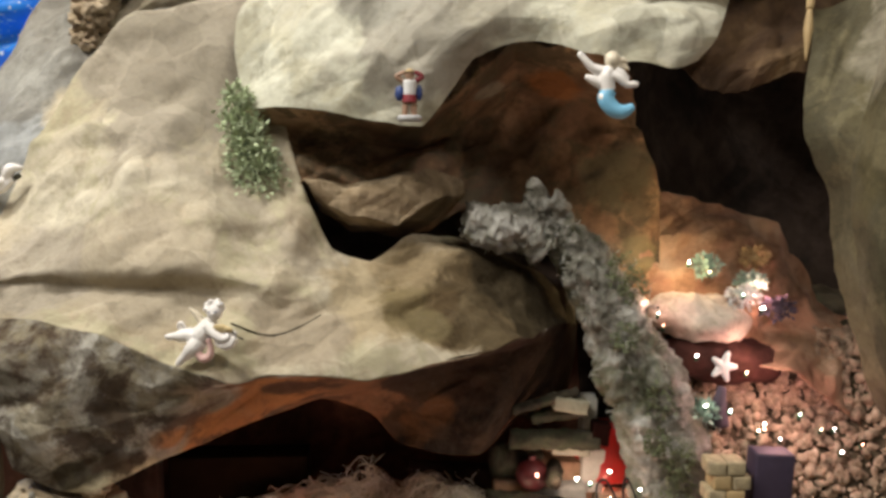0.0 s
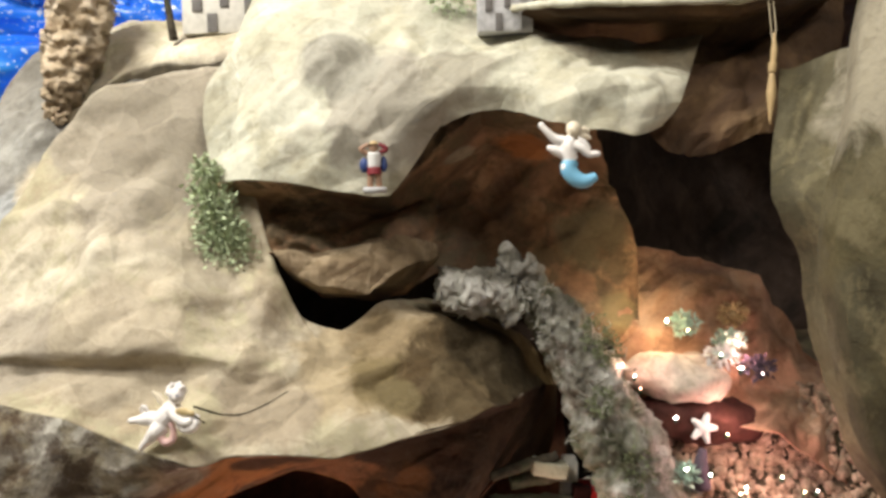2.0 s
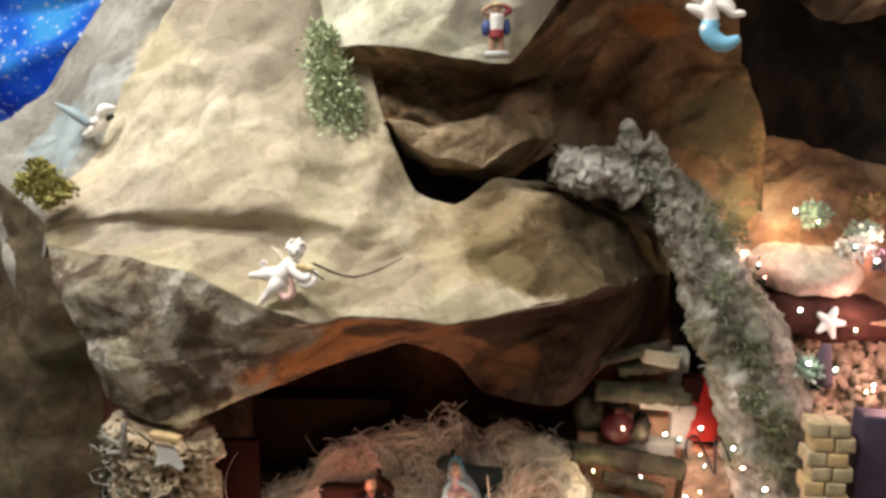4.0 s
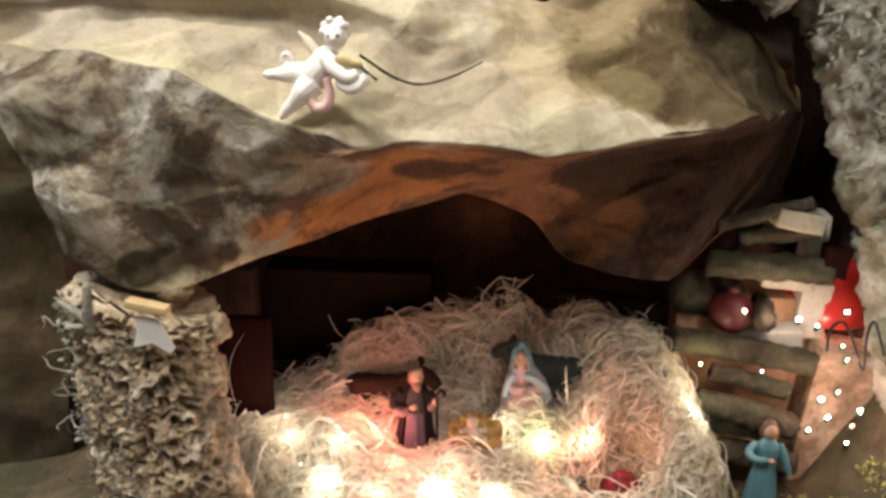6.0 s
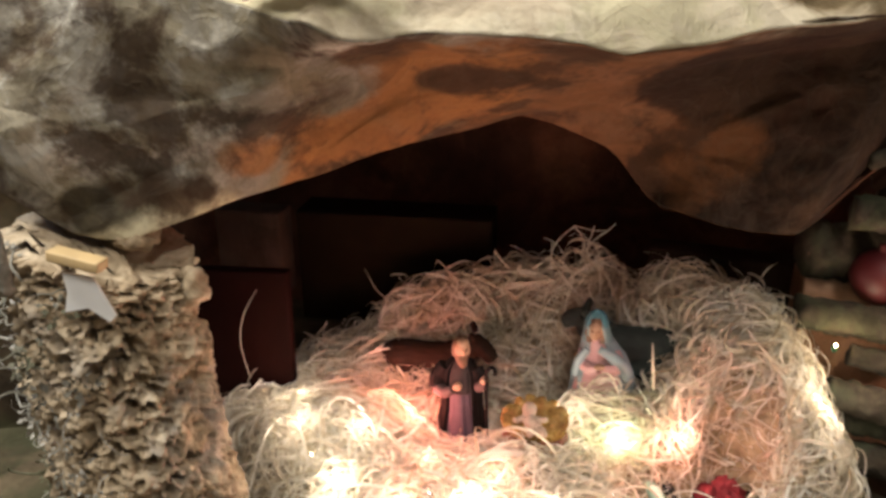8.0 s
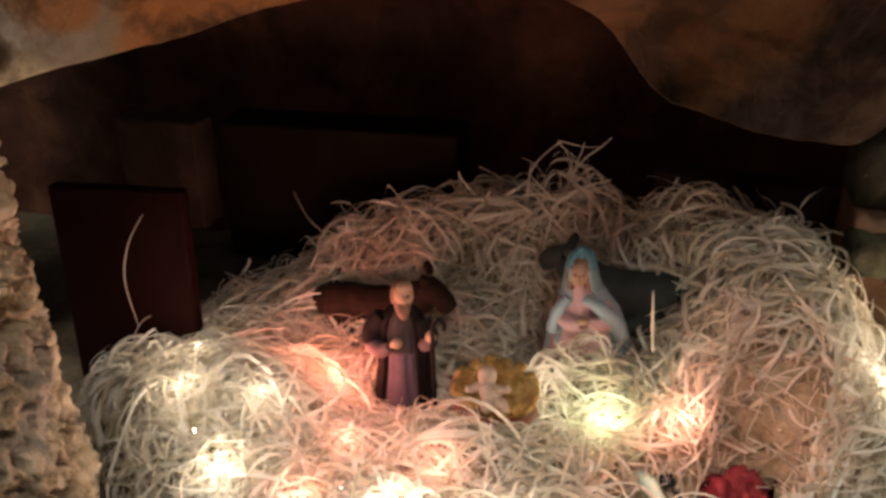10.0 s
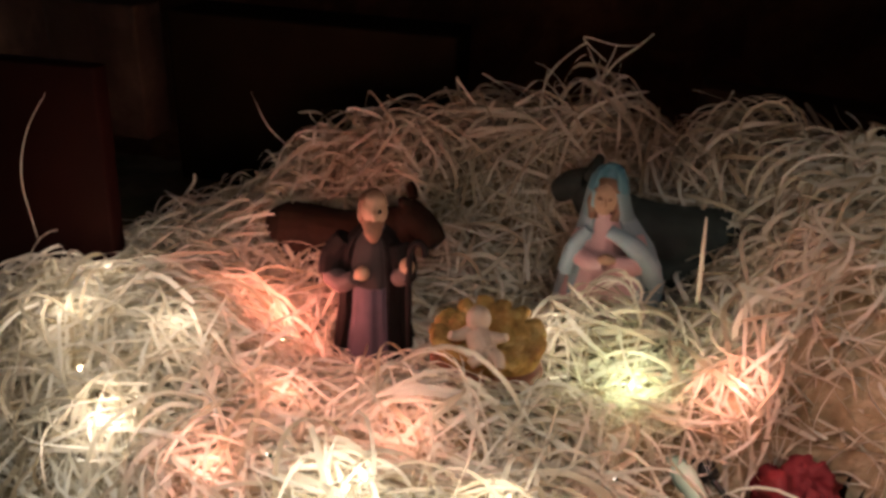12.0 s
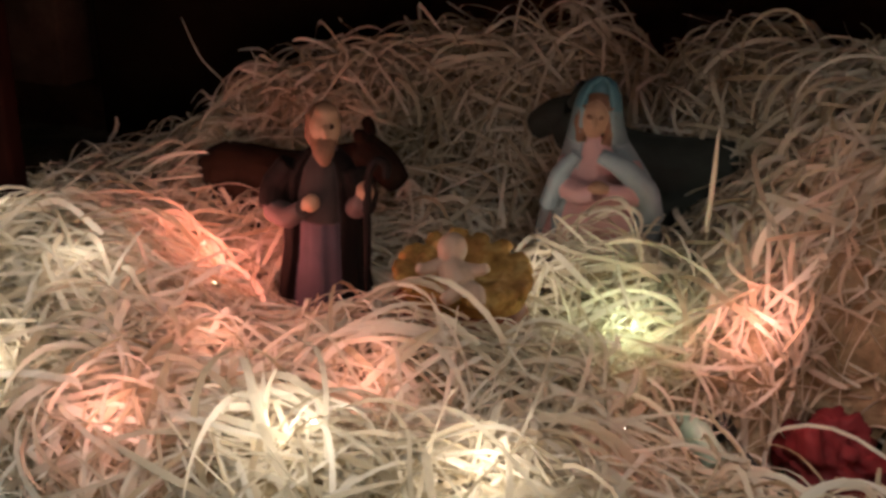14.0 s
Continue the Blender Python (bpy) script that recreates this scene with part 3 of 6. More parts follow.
slab("wall_south", (-2.1, -2.1, 0), (2.1, -2.0, 2.6), WALL, "unseen plain plaster wall closing the room", "wall")
slab("wall_west", (-2.1, -2.0, 0), (-2.0, 2.4, 2.6), WALL, "unseen plain plaster wall closing the room", "wall")
slab("wall_east", (2.0, -2.0, 0), (2.1, 2.4, 2.6), WALL, "unseen plain plaster wall closing the room", "wall")

table = thing("display_table", (0, 1.1, 0), "plain wooden table carrying the nativity scene", "table")
bm = bmesh.new()
box(bm, (0, 1.1, 0.675), (2.0, 1.2, 0.03), bevel=0.004)
part("tabletop", bm, FLOOR, table)
for sx in (-0.93, 0.93):
    for sy in (0.57, 1.63):
        bm = bmesh.new()
        box(bm, (sx, sy, 0.33), (0.06, 0.06, 0.66), bevel=0.004)
        part("leg", bm, FLOOR, table)


def ground_height(x, y):
    p = Vector((x, y, 0))
    h = 0.697 + 0.008 * noise.noise(p * 9) + 0.004 * noise.noise(p * 40)
    cave = max(0.0, min(1.0, (x - 0.2) / 0.14)) * max(0.0, min(1.0, (y - 0.84) / 0.2))
    return h + cave * 0.34 + cave * 0.02 * abs(noise.noise(p * 20))


bm = bmesh.new()
NX, NY = 180, 100
grid = [[bm.verts.new((x, y, ground_height(x, y))) for x in np.linspace(-0.98, 0.98, NX)] for y in np.linspace(0.52, 1.68, NY)]
for j in range(NY - 1):
    for i in range(NX - 1):
        bm.faces.new((grid[j][i], grid[j][i + 1], grid[j + 1][i + 1], grid[j + 1][i]))
tagged(part("ground", bm, GROUND), "dark brown crumpled paper ground of the nativity scene", "ground", kind="structure")

# the starry sheet, gathered in a fan behind the mountain
bm = bmesh.new()
NX, NZ = 160, 90
HUB = Vector((-0.42, 0, 1.66))
grid = []
for z in np.linspace(0.7, 2.2, NZ):
    row = []
    for x in np.linspace(-1.6, 1.6, NX):
        ang = math.atan2(z - HUB.z, x - HUB.x)
        r = math.hypot(x - HUB.x, z - HUB.z)
        fold = (math.sin(ang * 21 + 3.0 * noise.noise(Vector((ang * 3, 0, r * 2)))) + 0.5 * math.sin(ang * 47 + r * 3)) * min(0.045, 0.006 + r * 0.09)
        row.append(bm.verts.new((x, 1.75 + fold + 0.01 * noise.noise(Vector((x * 6, 0, z * 6))), z)))
    grid.append(row)
for j in range(NZ - 1):
    for i in range(NX - 1):
        bm.faces.new((grid[j][i], grid[j][i + 1], grid[j + 1][i + 1], grid[j + 1][i]))
tagged(part("starry_backdrop", bm, STARRY), "creased glossy blue paper sheet printed with white stars", "backdrop", kind="structure")

# ---- the paper mountain ----
mountain = thing("rock_mountain", (0, 1.0, 0.7), "crumpled painted paper mountain in beige, grey and brown with grottoes", "mountain")
face_lines = []
face_lines.append(((-0.538, 0.85, 1.178), (-0.538, 0.84, 1.167), (-0.536, 0.832, 1.16), (-0.54, 0.835, 1.152), (-0.528, 0.82, 1.142)))
face_lines.append(((-0.514, 0.93, 1.235), (-0.479, 0.875, 1.195), (-0.461, 0.83, 1.178), (-0.468, 0.834, 1.165), (-0.442, 0.8, 1.132)))
face_lines.append(((-0.442, 0.99, 1.397), (-0.408, 0.9, 1.256), (-0.36, 0.82, 1.18), (-0.362, 0.828, 1.158), (-0.337, 0.78, 1.112)))
face_lines.append(((-0.385, 1.02, 1.478), (-0.322, 0.94, 1.318), (-0.271, 0.822, 1.184), (-0.27, 0.826, 1.153), (-0.215, 0.76, 1.072)))
face_lines.append(((-0.239, 1.035, 1.493), (-0.201, 0.95, 1.255), (-0.19, 0.865, 1.168), (-0.19, 0.85, 1.14), (-0.178, 0.78, 1.078)))
face_lines.append(((-0.171, 0.965, 1.215), (-0.113, 0.925, 1.165), (-0.094, 0.87, 1.139), (-0.089, 0.855, 1.117), (-0.081, 0.8, 1.064)))
face_lines.append(((-0.097, 0.955, 1.164), (-0.025, 0.94, 1.161), (-0.011, 0.905, 1.147), (-0.008, 0.895, 1.124), (0.002, 0.83, 1.078)))
face_lines.append(((-0.047, 0.99, 1.188), (0.033, 0.967, 1.164), (0.042, 0.935, 1.137), (0.051, 0.92, 1.121), (0.077, 0.88, 1.086)))
face_lines.append(((0.005, 1.082, 1.184), (0.104, 1.050, 1.146), (0.121, 1.034, 1.120), (0.126, 1.024, 1.105), (0.140, 0.998, 1.078)))
face_lines.append(((0.083, 1.188, 1.142), (0.166, 1.155, 1.115), (0.184, 1.144, 1.093), (0.187, 1.133, 1.080), (0.191, 1.122, 1.044)))
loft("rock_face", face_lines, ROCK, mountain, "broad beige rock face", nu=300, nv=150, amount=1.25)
under_lines = []
under_lines.append(((-0.528, 0.82, 1.142), (-0.494, 0.78, 1.106), (-0.451, 0.77, 1.039), (-0.438, 0.78, 0.975)))
under_lines.append(((-0.442, 0.8, 1.132), (-0.423, 0.76, 1.083), (-0.405, 0.76, 1.022), (-0.395, 0.78, 0.953)))
under_lines.append(((-0.337, 0.78, 1.112), (-0.347, 0.78, 1.051), (-0.361, 0.79, 0.994), (-0.355, 0.79, 0.947)))
under_lines.append(((-0.215, 0.76, 1.072), (-0.251, 0.79, 1.051), (-0.289, 0.81, 1.003), (-0.306, 0.83, 0.963)))
under_lines.append(((-0.178, 0.78, 1.078), (-0.196, 0.83, 1.058), (-0.217, 0.86, 1.022), (-0.24, 0.875, 0.979)))
under_lines.append(((-0.081, 0.8, 1.064), (-0.088, 0.87, 1.048), (-0.099, 0.915, 1.02), (-0.15, 0.93, 1.006)))
under_lines.append(((-0.026, 0.82, 1.073), (-0.033, 0.895, 1.054), (-0.042, 0.93, 1.011), (-0.089, 0.955, 0.977)))
under_lines.append(((0.019, 0.84, 1.083), (0.017, 0.925, 1.056), (0.004, 0.95, 0.993), (-0.049, 0.965, 0.926)))
under_lines.append(((0.077, 0.88, 1.086), (0.077, 0.945, 1.063), (0.065, 0.96, 0.978), (0.045, 0.975, 0.914)))
under_lines.append(((0.140, 0.988, 1.081), (0.140, 1.019, 1.047), (0.117, 1.030, 0.970), (0.104, 1.040, 0.944)))
under_lines.append(((0.190, 1.112, 1.047), (0.190, 1.123, 1.005), (0.180, 1.134, 0.945), (0.145, 1.145, 0.891)))
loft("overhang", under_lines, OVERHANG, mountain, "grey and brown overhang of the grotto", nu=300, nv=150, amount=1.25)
slope_lines = []
slope_lines.append(((-0.713, 1, 1.243), (-0.665, 0.93, 1.176), (-0.633, 0.9, 1.095), (-0.621, 0.9, 1.052)))
slope_lines.append(((-0.662, 1.08, 1.31), (-0.602, 0.98, 1.245), (-0.546, 0.9, 1.197), (-0.536, 0.87, 1.16)))
slope_lines.append(((-0.555, 1.12, 1.492), (-0.552, 1.06, 1.398), (-0.525, 0.99, 1.32), (-0.508, 0.94, 1.249)))
slope_lines.append(((-0.475, 1.14, 1.559), (-0.485, 1.08, 1.462), (-0.491, 1.01, 1.358), (-0.463, 0.96, 1.299)))
slope_lines.append(((-0.342, 1.1, 1.514), (-0.415, 1.05, 1.428), (-0.419, 1, 1.357), (-0.402, 0.96, 1.314)))
slope_lines.append(((-0.237, 1.07, 1.497), (-0.289, 1.03, 1.44), (-0.3, 0.99, 1.371), (-0.304, 0.955, 1.314)))
slope_lines.append(((-0.202, 1.05, 1.411), (-0.226, 1.02, 1.372), (-0.236, 1, 1.335), (-0.236, 0.97, 1.292)))
loft("back_slope", slope_lines, GREY, mountain, "grey back slope", nu=300, nv=150, amount=1.25)
ledge_lines = []
ledge_lines.append(((-0.228, 1.02, 1.5), (-0.25, 0.99, 1.459), (-0.251, 0.975, 1.416), (-0.235, 0.955, 1.348)))
ledge_lines.append(((-0.182, 1.08, 1.628), (-0.174, 0.985, 1.49), (-0.175, 0.945, 1.406), (-0.169, 0.935, 1.343)))
ledge_lines.append(((-0.033, 1.1, 1.644), (-0.101, 0.965, 1.499), (-0.09, 0.915, 1.416), (-0.088, 0.92, 1.337)))
ledge_lines.append(((0.049, 1.02, 1.566), (-0.005, 0.925, 1.472), (-0.019, 0.905, 1.4), (-0.025, 0.915, 1.335)))
ledge_lines.append(((0.111, 0.99, 1.535), (0.067, 0.925, 1.483), (0.047, 0.91, 1.443), (0.036, 0.92, 1.409)))
ledge_lines.append(((0.144, 0.97, 1.527), (0.132, 0.925, 1.475), (0.117, 0.9, 1.447), (0.104, 0.91, 1.426)))
ledge_lines.append(((0.177, 0.97, 1.513), (0.187, 0.9, 1.464), (0.171, 0.88, 1.431), (0.164, 0.88, 1.404)))
ledge_lines.append(((0.275, 0.95, 1.498), (0.26, 0.89, 1.455), (0.256, 0.87, 1.422), (0.243, 0.87, 1.385)))
ledge_lines.append(((0.345, 0.96, 1.507), (0.326, 0.92, 1.482), (0.3, 0.885, 1.428), (0.279, 0.89, 1.398)))
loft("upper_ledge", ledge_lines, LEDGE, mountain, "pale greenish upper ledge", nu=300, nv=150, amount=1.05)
top_back_lines = []
top_back_lines.append(((0.151, 1.3, 1.744), (0.147, 1.16, 1.624), (0.15, 1.12, 1.561)))
top_back_lines.append(((0.268, 1.3, 1.742), (0.244, 1.16, 1.614), (0.236, 1.12, 1.552)))
top_back_lines.append(((0.449, 1.3, 1.755), (0.384, 1.14, 1.622), (0.378, 1.12, 1.552)))
top_back_lines.append(((0.539, 1.3, 1.77), (0.479, 1.14, 1.643), (0.472, 1.12, 1.553)))
top_back_lines.append(((0.674, 1.3, 1.784), (0.608, 1.16, 1.676), (0.6, 1.14, 1.57)))
loft("top_back", top_back_lines, OLIVE, mountain, "", nu=170, nv=90)
top_shelf_lines = []
top_shelf_lines.append(((0.117, 0.97, 1.541), (0.127, 1.02, 1.54), (0.135, 1.03, 1.537), (0.139, 1.04, 1.511)))
top_shelf_lines.append(((0.162, 0.9, 1.533), (0.167, 0.91, 1.524), (0.177, 0.97, 1.522), (0.192, 1.06, 1.491)))
top_shelf_lines.append(((0.259, 0.88, 1.528), (0.261, 0.89, 1.519), (0.277, 0.96, 1.521), (0.298, 1.05, 1.48)))
top_shelf_lines.append(((0.351, 0.88, 1.529), (0.355, 0.89, 1.521), (0.375, 0.97, 1.524), (0.398, 1.06, 1.471)))
top_shelf_lines.append(((0.421, 0.9, 1.544), (0.425, 0.91, 1.536), (0.455, 1, 1.535), (0.473, 1.06, 1.491)))
top_shelf_lines.append(((0.488, 0.95, 1.574), (0.497, 0.97, 1.565), (0.527, 1.05, 1.546), (0.543, 1.1, 1.495)))
loft("top_shelf", top_shelf_lines, BROWN, mountain, "", nu=170, nv=90)
# Pale tube painting the lit edge along the dark shelf.
bm = bmesh.new()
tube(bm, ((0.112, 0.965, 1.543), (0.16, 0.898, 1.535), (0.259, 0.878, 1.530), (0.351, 0.878, 1.531), (0.421, 0.898, 1.546), (0.488, 0.948, 1.576)), (0.004, 0.0045, 0.004, 0.0035, 0.003, 0.003), 12, 0, 60)
roughen(bm, 60, 0.003)
part("lit_shelf_rim", bm, LEDGE, mountain, "pale rim coloured for the light on the top shelf's edge")
hanging_lines = []
hanging_lines.append(((0.308, 1, 1.501), (0.288, 0.95, 1.441), (0.273, 0.93, 1.401), (0.261, 0.92, 1.386)))
hanging_lines.append(((0.366, 1.03, 1.532), (0.329, 0.93, 1.438), (0.314, 0.9, 1.392), (0.307, 0.9, 1.373)))
hanging_lines.append(((0.417, 1.05, 1.542), (0.375, 0.93, 1.444), (0.352, 0.9, 1.391), (0.343, 0.91, 1.364)))
hanging_lines.append(((0.48, 1.06, 1.55), (0.433, 0.96, 1.458), (0.408, 0.93, 1.41), (0.409, 0.93, 1.385)))
hanging_lines.append(((0.549, 1.05, 1.575), (0.52, 1, 1.468), (0.499, 1, 1.412), (0.492, 1, 1.399)))
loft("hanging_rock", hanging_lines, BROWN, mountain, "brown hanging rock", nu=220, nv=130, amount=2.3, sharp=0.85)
recess_lines = []
recess_lines.append(((-0.274, 1.03, 1.425), (-0.238, 0.97, 1.346), (-0.214, 1, 1.313), (-0.188, 0.98, 1.278), (-0.17, 0.965, 1.25)))
recess_lines.append(((-0.197, 1.03, 1.424), (-0.181, 0.955, 1.342), (-0.183, 1.03, 1.305), (-0.153, 0.99, 1.263), (-0.123, 1.03, 1.191)))
recess_lines.append(((-0.122, 1.03, 1.424), (-0.11, 0.95, 1.339), (-0.127, 1.06, 1.297), (-0.085, 1, 1.24), (-0.072, 1.05, 1.189)))
recess_lines.append(((-0.018, 1.03, 1.423), (-0.016, 0.95, 1.345), (-0.035, 1.07, 1.297), (-0.019, 1, 1.252), (-0.018, 1.06, 1.197)))
recess_lines.append(((0.026, 1.03, 1.466), (0.028, 0.96, 1.393), (0.026, 1.08, 1.335), (0.027, 1.08, 1.281), (0.02, 1.06, 1.213)))
recess_lines.append(((0.087, 1.03, 1.494), (0.085, 0.96, 1.443), (0.104, 1.1, 1.366), (0.105, 1.1, 1.296), (0.105, 1.08, 1.219)))
recess_lines.append(((0.169, 1.03, 1.478), (0.159, 0.94, 1.424), (0.196, 1.1, 1.351), (0.206, 1.1, 1.257), (0.221, 1.08, 1.134)))
recess_lines.append(((0.233, 1.03, 1.47), (0.216, 0.95, 1.408), (0.261, 1.08, 1.324), (0.304, 1.1, 1.245), (0.305, 1.1, 1.087)))
loft("recess", recess_lines, RECESS, mountain, "dark brown recess under the ledge", nu=220, nv=130, amount=2.3, sharp=0.85)
right_lines = []
right_lines.append(((0.483, 0.86, 1.558), (0.433, 0.8, 1.401), (0.411, 0.8, 1.287), (0.425, 0.8, 1.158), (0.446, 0.78, 1.069), (0.499, 0.78, 0.996)))
right_lines.append(((0.474, 0.82, 1.549), (0.429, 0.77, 1.399), (0.41, 0.76, 1.29), (0.423, 0.76, 1.168), (0.447, 0.75, 1.079), (0.487, 0.74, 1.014)))
right_lines.append(((0.509, 0.78, 1.538), (0.467, 0.74, 1.406), (0.448, 0.72, 1.292), (0.461, 0.72, 1.176), (0.467, 0.7, 1.096), (0.485, 0.7, 1.032)))
right_lines.append(((0.605, 0.8, 1.541), (0.565, 0.76, 1.405), (0.556, 0.74, 1.288), (0.56, 0.74, 1.169), (0.56, 0.72, 1.087), (0.567, 0.72, 1.02)))
loft("side_pillar", right_lines, OLIVE, mountain, "olive-grey rock pillar", nu=170, nv=90)
right_low_lines = []
right_low_lines.append(((0.435, 0.95, 1.47), (0.396, 0.885, 1.32), (0.429, 0.88, 1.243), (0.443, 0.88, 1.139), (0.472, 0.87, 1.043), (0.524, 0.87, 0.975)))
right_low_lines.append(((0.455, 0.9, 1.48), (0.425, 0.845, 1.32), (0.442, 0.84, 1.247), (0.451, 0.83, 1.15), (0.478, 0.82, 1.06), (0.522, 0.82, 0.996)))
right_low_lines.append(((0.48, 0.83, 1.48), (0.457, 0.8, 1.32), (0.464, 0.8, 1.251), (0.466, 0.79, 1.159), (0.486, 0.78, 1.073), (0.522, 0.78, 1.013)))
loft("pillar_flank", right_low_lines, OLIVE, mountain, "", nu=170, nv=90)
inner_roof_lines = []
inner_roof_lines.append(((-0.438, 0.784, 0.977), (-0.438, 0.85, 0.995), (-0.438, 0.94, 0.995), (-0.438, 1.26, 0.985)))
inner_roof_lines.append(((-0.395, 0.784, 0.97), (-0.395, 0.85, 0.988), (-0.395, 0.94, 0.988), (-0.395, 1.26, 0.978)))
inner_roof_lines.append(((-0.35, 0.804, 0.968), (-0.35, 0.87, 0.986), (-0.35, 0.96, 0.986), (-0.35, 1.26, 0.976)))
inner_roof_lines.append(((-0.306, 0.834, 0.985), (-0.306, 0.9, 1.003), (-0.306, 0.99, 1.003), (-0.306, 1.26, 0.993)))
inner_roof_lines.append(((-0.24, 0.879, 0.999), (-0.24, 0.945, 1.017), (-0.24, 1.035, 1.017), (-0.24, 1.26, 1.007)))
inner_roof_lines.append(((-0.15, 0.934, 1.012), (-0.15, 1, 1.030), (-0.15, 1.09, 1.030), (-0.15, 1.26, 1.020)))
inner_roof_lines.append(((-0.089, 0.959, 0.979), (-0.089, 1.025, 0.997), (-0.089, 1.115, 0.997), (-0.089, 1.26, 0.987)))
inner_roof_lines.append(((-0.049, 0.969, 0.928), (-0.049, 1.035, 0.946), (-0.049, 1.125, 0.946), (-0.049, 1.26, 0.936)))
inner_roof_lines.append(((0.045, 0.979, 0.916), (0.045, 1.045, 0.934), (0.045, 1.135, 0.934), (0.045, 1.26, 0.924)))
inner_roof_lines.append(((0.102, 1.004, 0.961), (0.102, 1.07, 0.979), (0.102, 1.16, 0.979), (0.102, 1.26, 0.969)))
inner_roof_lines.append(((0.137, 1.054, 0.93), (0.137, 1.12, 0.948), (0.137, 1.21, 0.948), (0.137, 1.26, 0.938)))
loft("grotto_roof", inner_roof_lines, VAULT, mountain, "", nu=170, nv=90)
grotto_back_lines = []
grotto_back_lines.append(((-0.885, 1.15, 1.208), (-0.938, 1.18, 0.982), (-0.951, 1.2, 0.681), (-0.97, 1.2, 0.358)))
grotto_back_lines.append(((-0.693, 1.2, 1.163), (-0.722, 1.22, 0.978), (-0.749, 1.22, 0.683), (-0.766, 1.2, 0.375)))
grotto_back_lines.append(((-0.391, 1.24, 1.163), (-0.399, 1.24, 0.982), (-0.407, 1.23, 0.697), (-0.416, 1.22, 0.389)))
grotto_back_lines.append(((-0.043, 1.24, 1.25), (-0.039, 1.24, 0.992), (-0.034, 1.23, 0.717), (-0.03, 1.22, 0.421)))
grotto_back_lines.append(((0.203, 1.3, 1.414), (0.213, 1.28, 1.165), (0.227, 1.25, 0.816), (0.242, 1.22, 0.444)))
grotto_back_lines.append(((0.53, 1.62, 1.731), (0.574, 1.62, 1.243), (0.517, 1.35, 0.79), (0.512, 1.25, 0.445)))
grotto_back_lines.append(((0.857, 1.55, 1.698), (0.92, 1.55, 1.245), (0.826, 1.3, 0.823), (0.809, 1.2, 0.506)))
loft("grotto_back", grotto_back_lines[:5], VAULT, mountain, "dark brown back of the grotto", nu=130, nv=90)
loft("cave_back", grotto_back_lines[4:], VOID, mountain, "back of the side cave, black for its unlit depth", nu=90, nv=90)
left_flank_lines = []
left_flank_lines.append(((-0.915, 1, 1.289), (-0.926, 0.98, 1.106), (-0.937, 0.97, 0.873), (-0.953, 0.95, 0.54)))
left_flank_lines.append(((-0.747, 0.98, 1.232), (-0.723, 0.95, 1.115), (-0.72, 0.93, 0.898), (-0.734, 0.9, 0.594)))
left_flank_lines.append(((-0.599, 0.9, 1.171), (-0.582, 0.88, 1.075), (-0.605, 0.9, 0.915), (-0.638, 0.9, 0.602)))
left_flank_lines.append(((-0.523, 0.87, 1.118), (-0.524, 0.88, 1.023), (-0.537, 0.92, 0.91), (-0.576, 0.95, 0.571)))
loft("left_flank", left_flank_lines, GROUND, mountain, "", nu=170, nv=90)
# Unseen roof added to keep the ceiling lamps out of the cave.
cave_roof_lines = []
cave_roof_lines.append(((0.268, 0.98, 1.526), (0.314, 1.15, 1.523), (0.369, 1.35, 1.515), (0.451, 1.7, 1.544)))
cave_roof_lines.append(((0.385, 0.98, 1.533), (0.443, 1.15, 1.52), (0.512, 1.35, 1.511), (0.631, 1.7, 1.539)))
cave_roof_lines.append(((0.462, 1, 1.545), (0.524, 1.15, 1.526), (0.607, 1.35, 1.509), (0.751, 1.7, 1.536)))
cave_roof_lines.append(((0.511, 1, 1.572), (0.581, 1.15, 1.548), (0.674, 1.35, 1.507), (0.836, 1.7, 1.534)))
cave_roof_lines.append(((0.637, 1, 1.589), (0.727, 1.15, 1.561), (0.846, 1.35, 1.521), (1.053, 1.7, 1.54)))
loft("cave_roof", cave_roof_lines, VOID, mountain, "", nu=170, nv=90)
summit_lines = []
summit_lines.append(((-0.461, 1.12, 1.422), (-0.431, 1.06, 1.462), (-0.437, 1.1, 1.527), (-0.471, 1.2, 1.567), (-0.624, 1.55, 1.617)))
summit_lines.append(((-0.4, 1.13, 1.452), (-0.373, 1.07, 1.506), (-0.386, 1.12, 1.555), (-0.412, 1.2, 1.586), (-0.547, 1.55, 1.647)))
summit_lines.append(((-0.328, 1.13, 1.458), (-0.302, 1.06, 1.507), (-0.306, 1.09, 1.546), (-0.324, 1.16, 1.576), (-0.45, 1.55, 1.645)))
summit_lines.append(((-0.254, 1.12, 1.463), (-0.232, 1.05, 1.507), (-0.238, 1.09, 1.547), (-0.251, 1.16, 1.575), (-0.353, 1.55, 1.642)))
summit_lines.append(((-0.176, 1.13, 1.486), (-0.161, 1.06, 1.514), (-0.169, 1.11, 1.56), (-0.186, 1.2, 1.589), (-0.255, 1.55, 1.651)))
summit_lines.append(((-0.002, 1.15, 1.523), (0.002, 1.1, 1.546), (0.001, 1.15, 1.59), (-0.003, 1.25, 1.622), (-0.016, 1.55, 1.687)))
summit_lines.append(((0.16, 1.15, 1.527), (0.156, 1.1, 1.55), (0.161, 1.15, 1.586), (0.171, 1.25, 1.617), (0.2, 1.55, 1.682)))
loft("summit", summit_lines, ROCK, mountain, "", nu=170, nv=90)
cave_slope_lines = []
cave_slope_lines.append(((0.285, 1.16, 1.257), (0.276, 1.12, 1.18), (0.267, 1.08, 1.085), (0.247, 1.02, 1.032)))
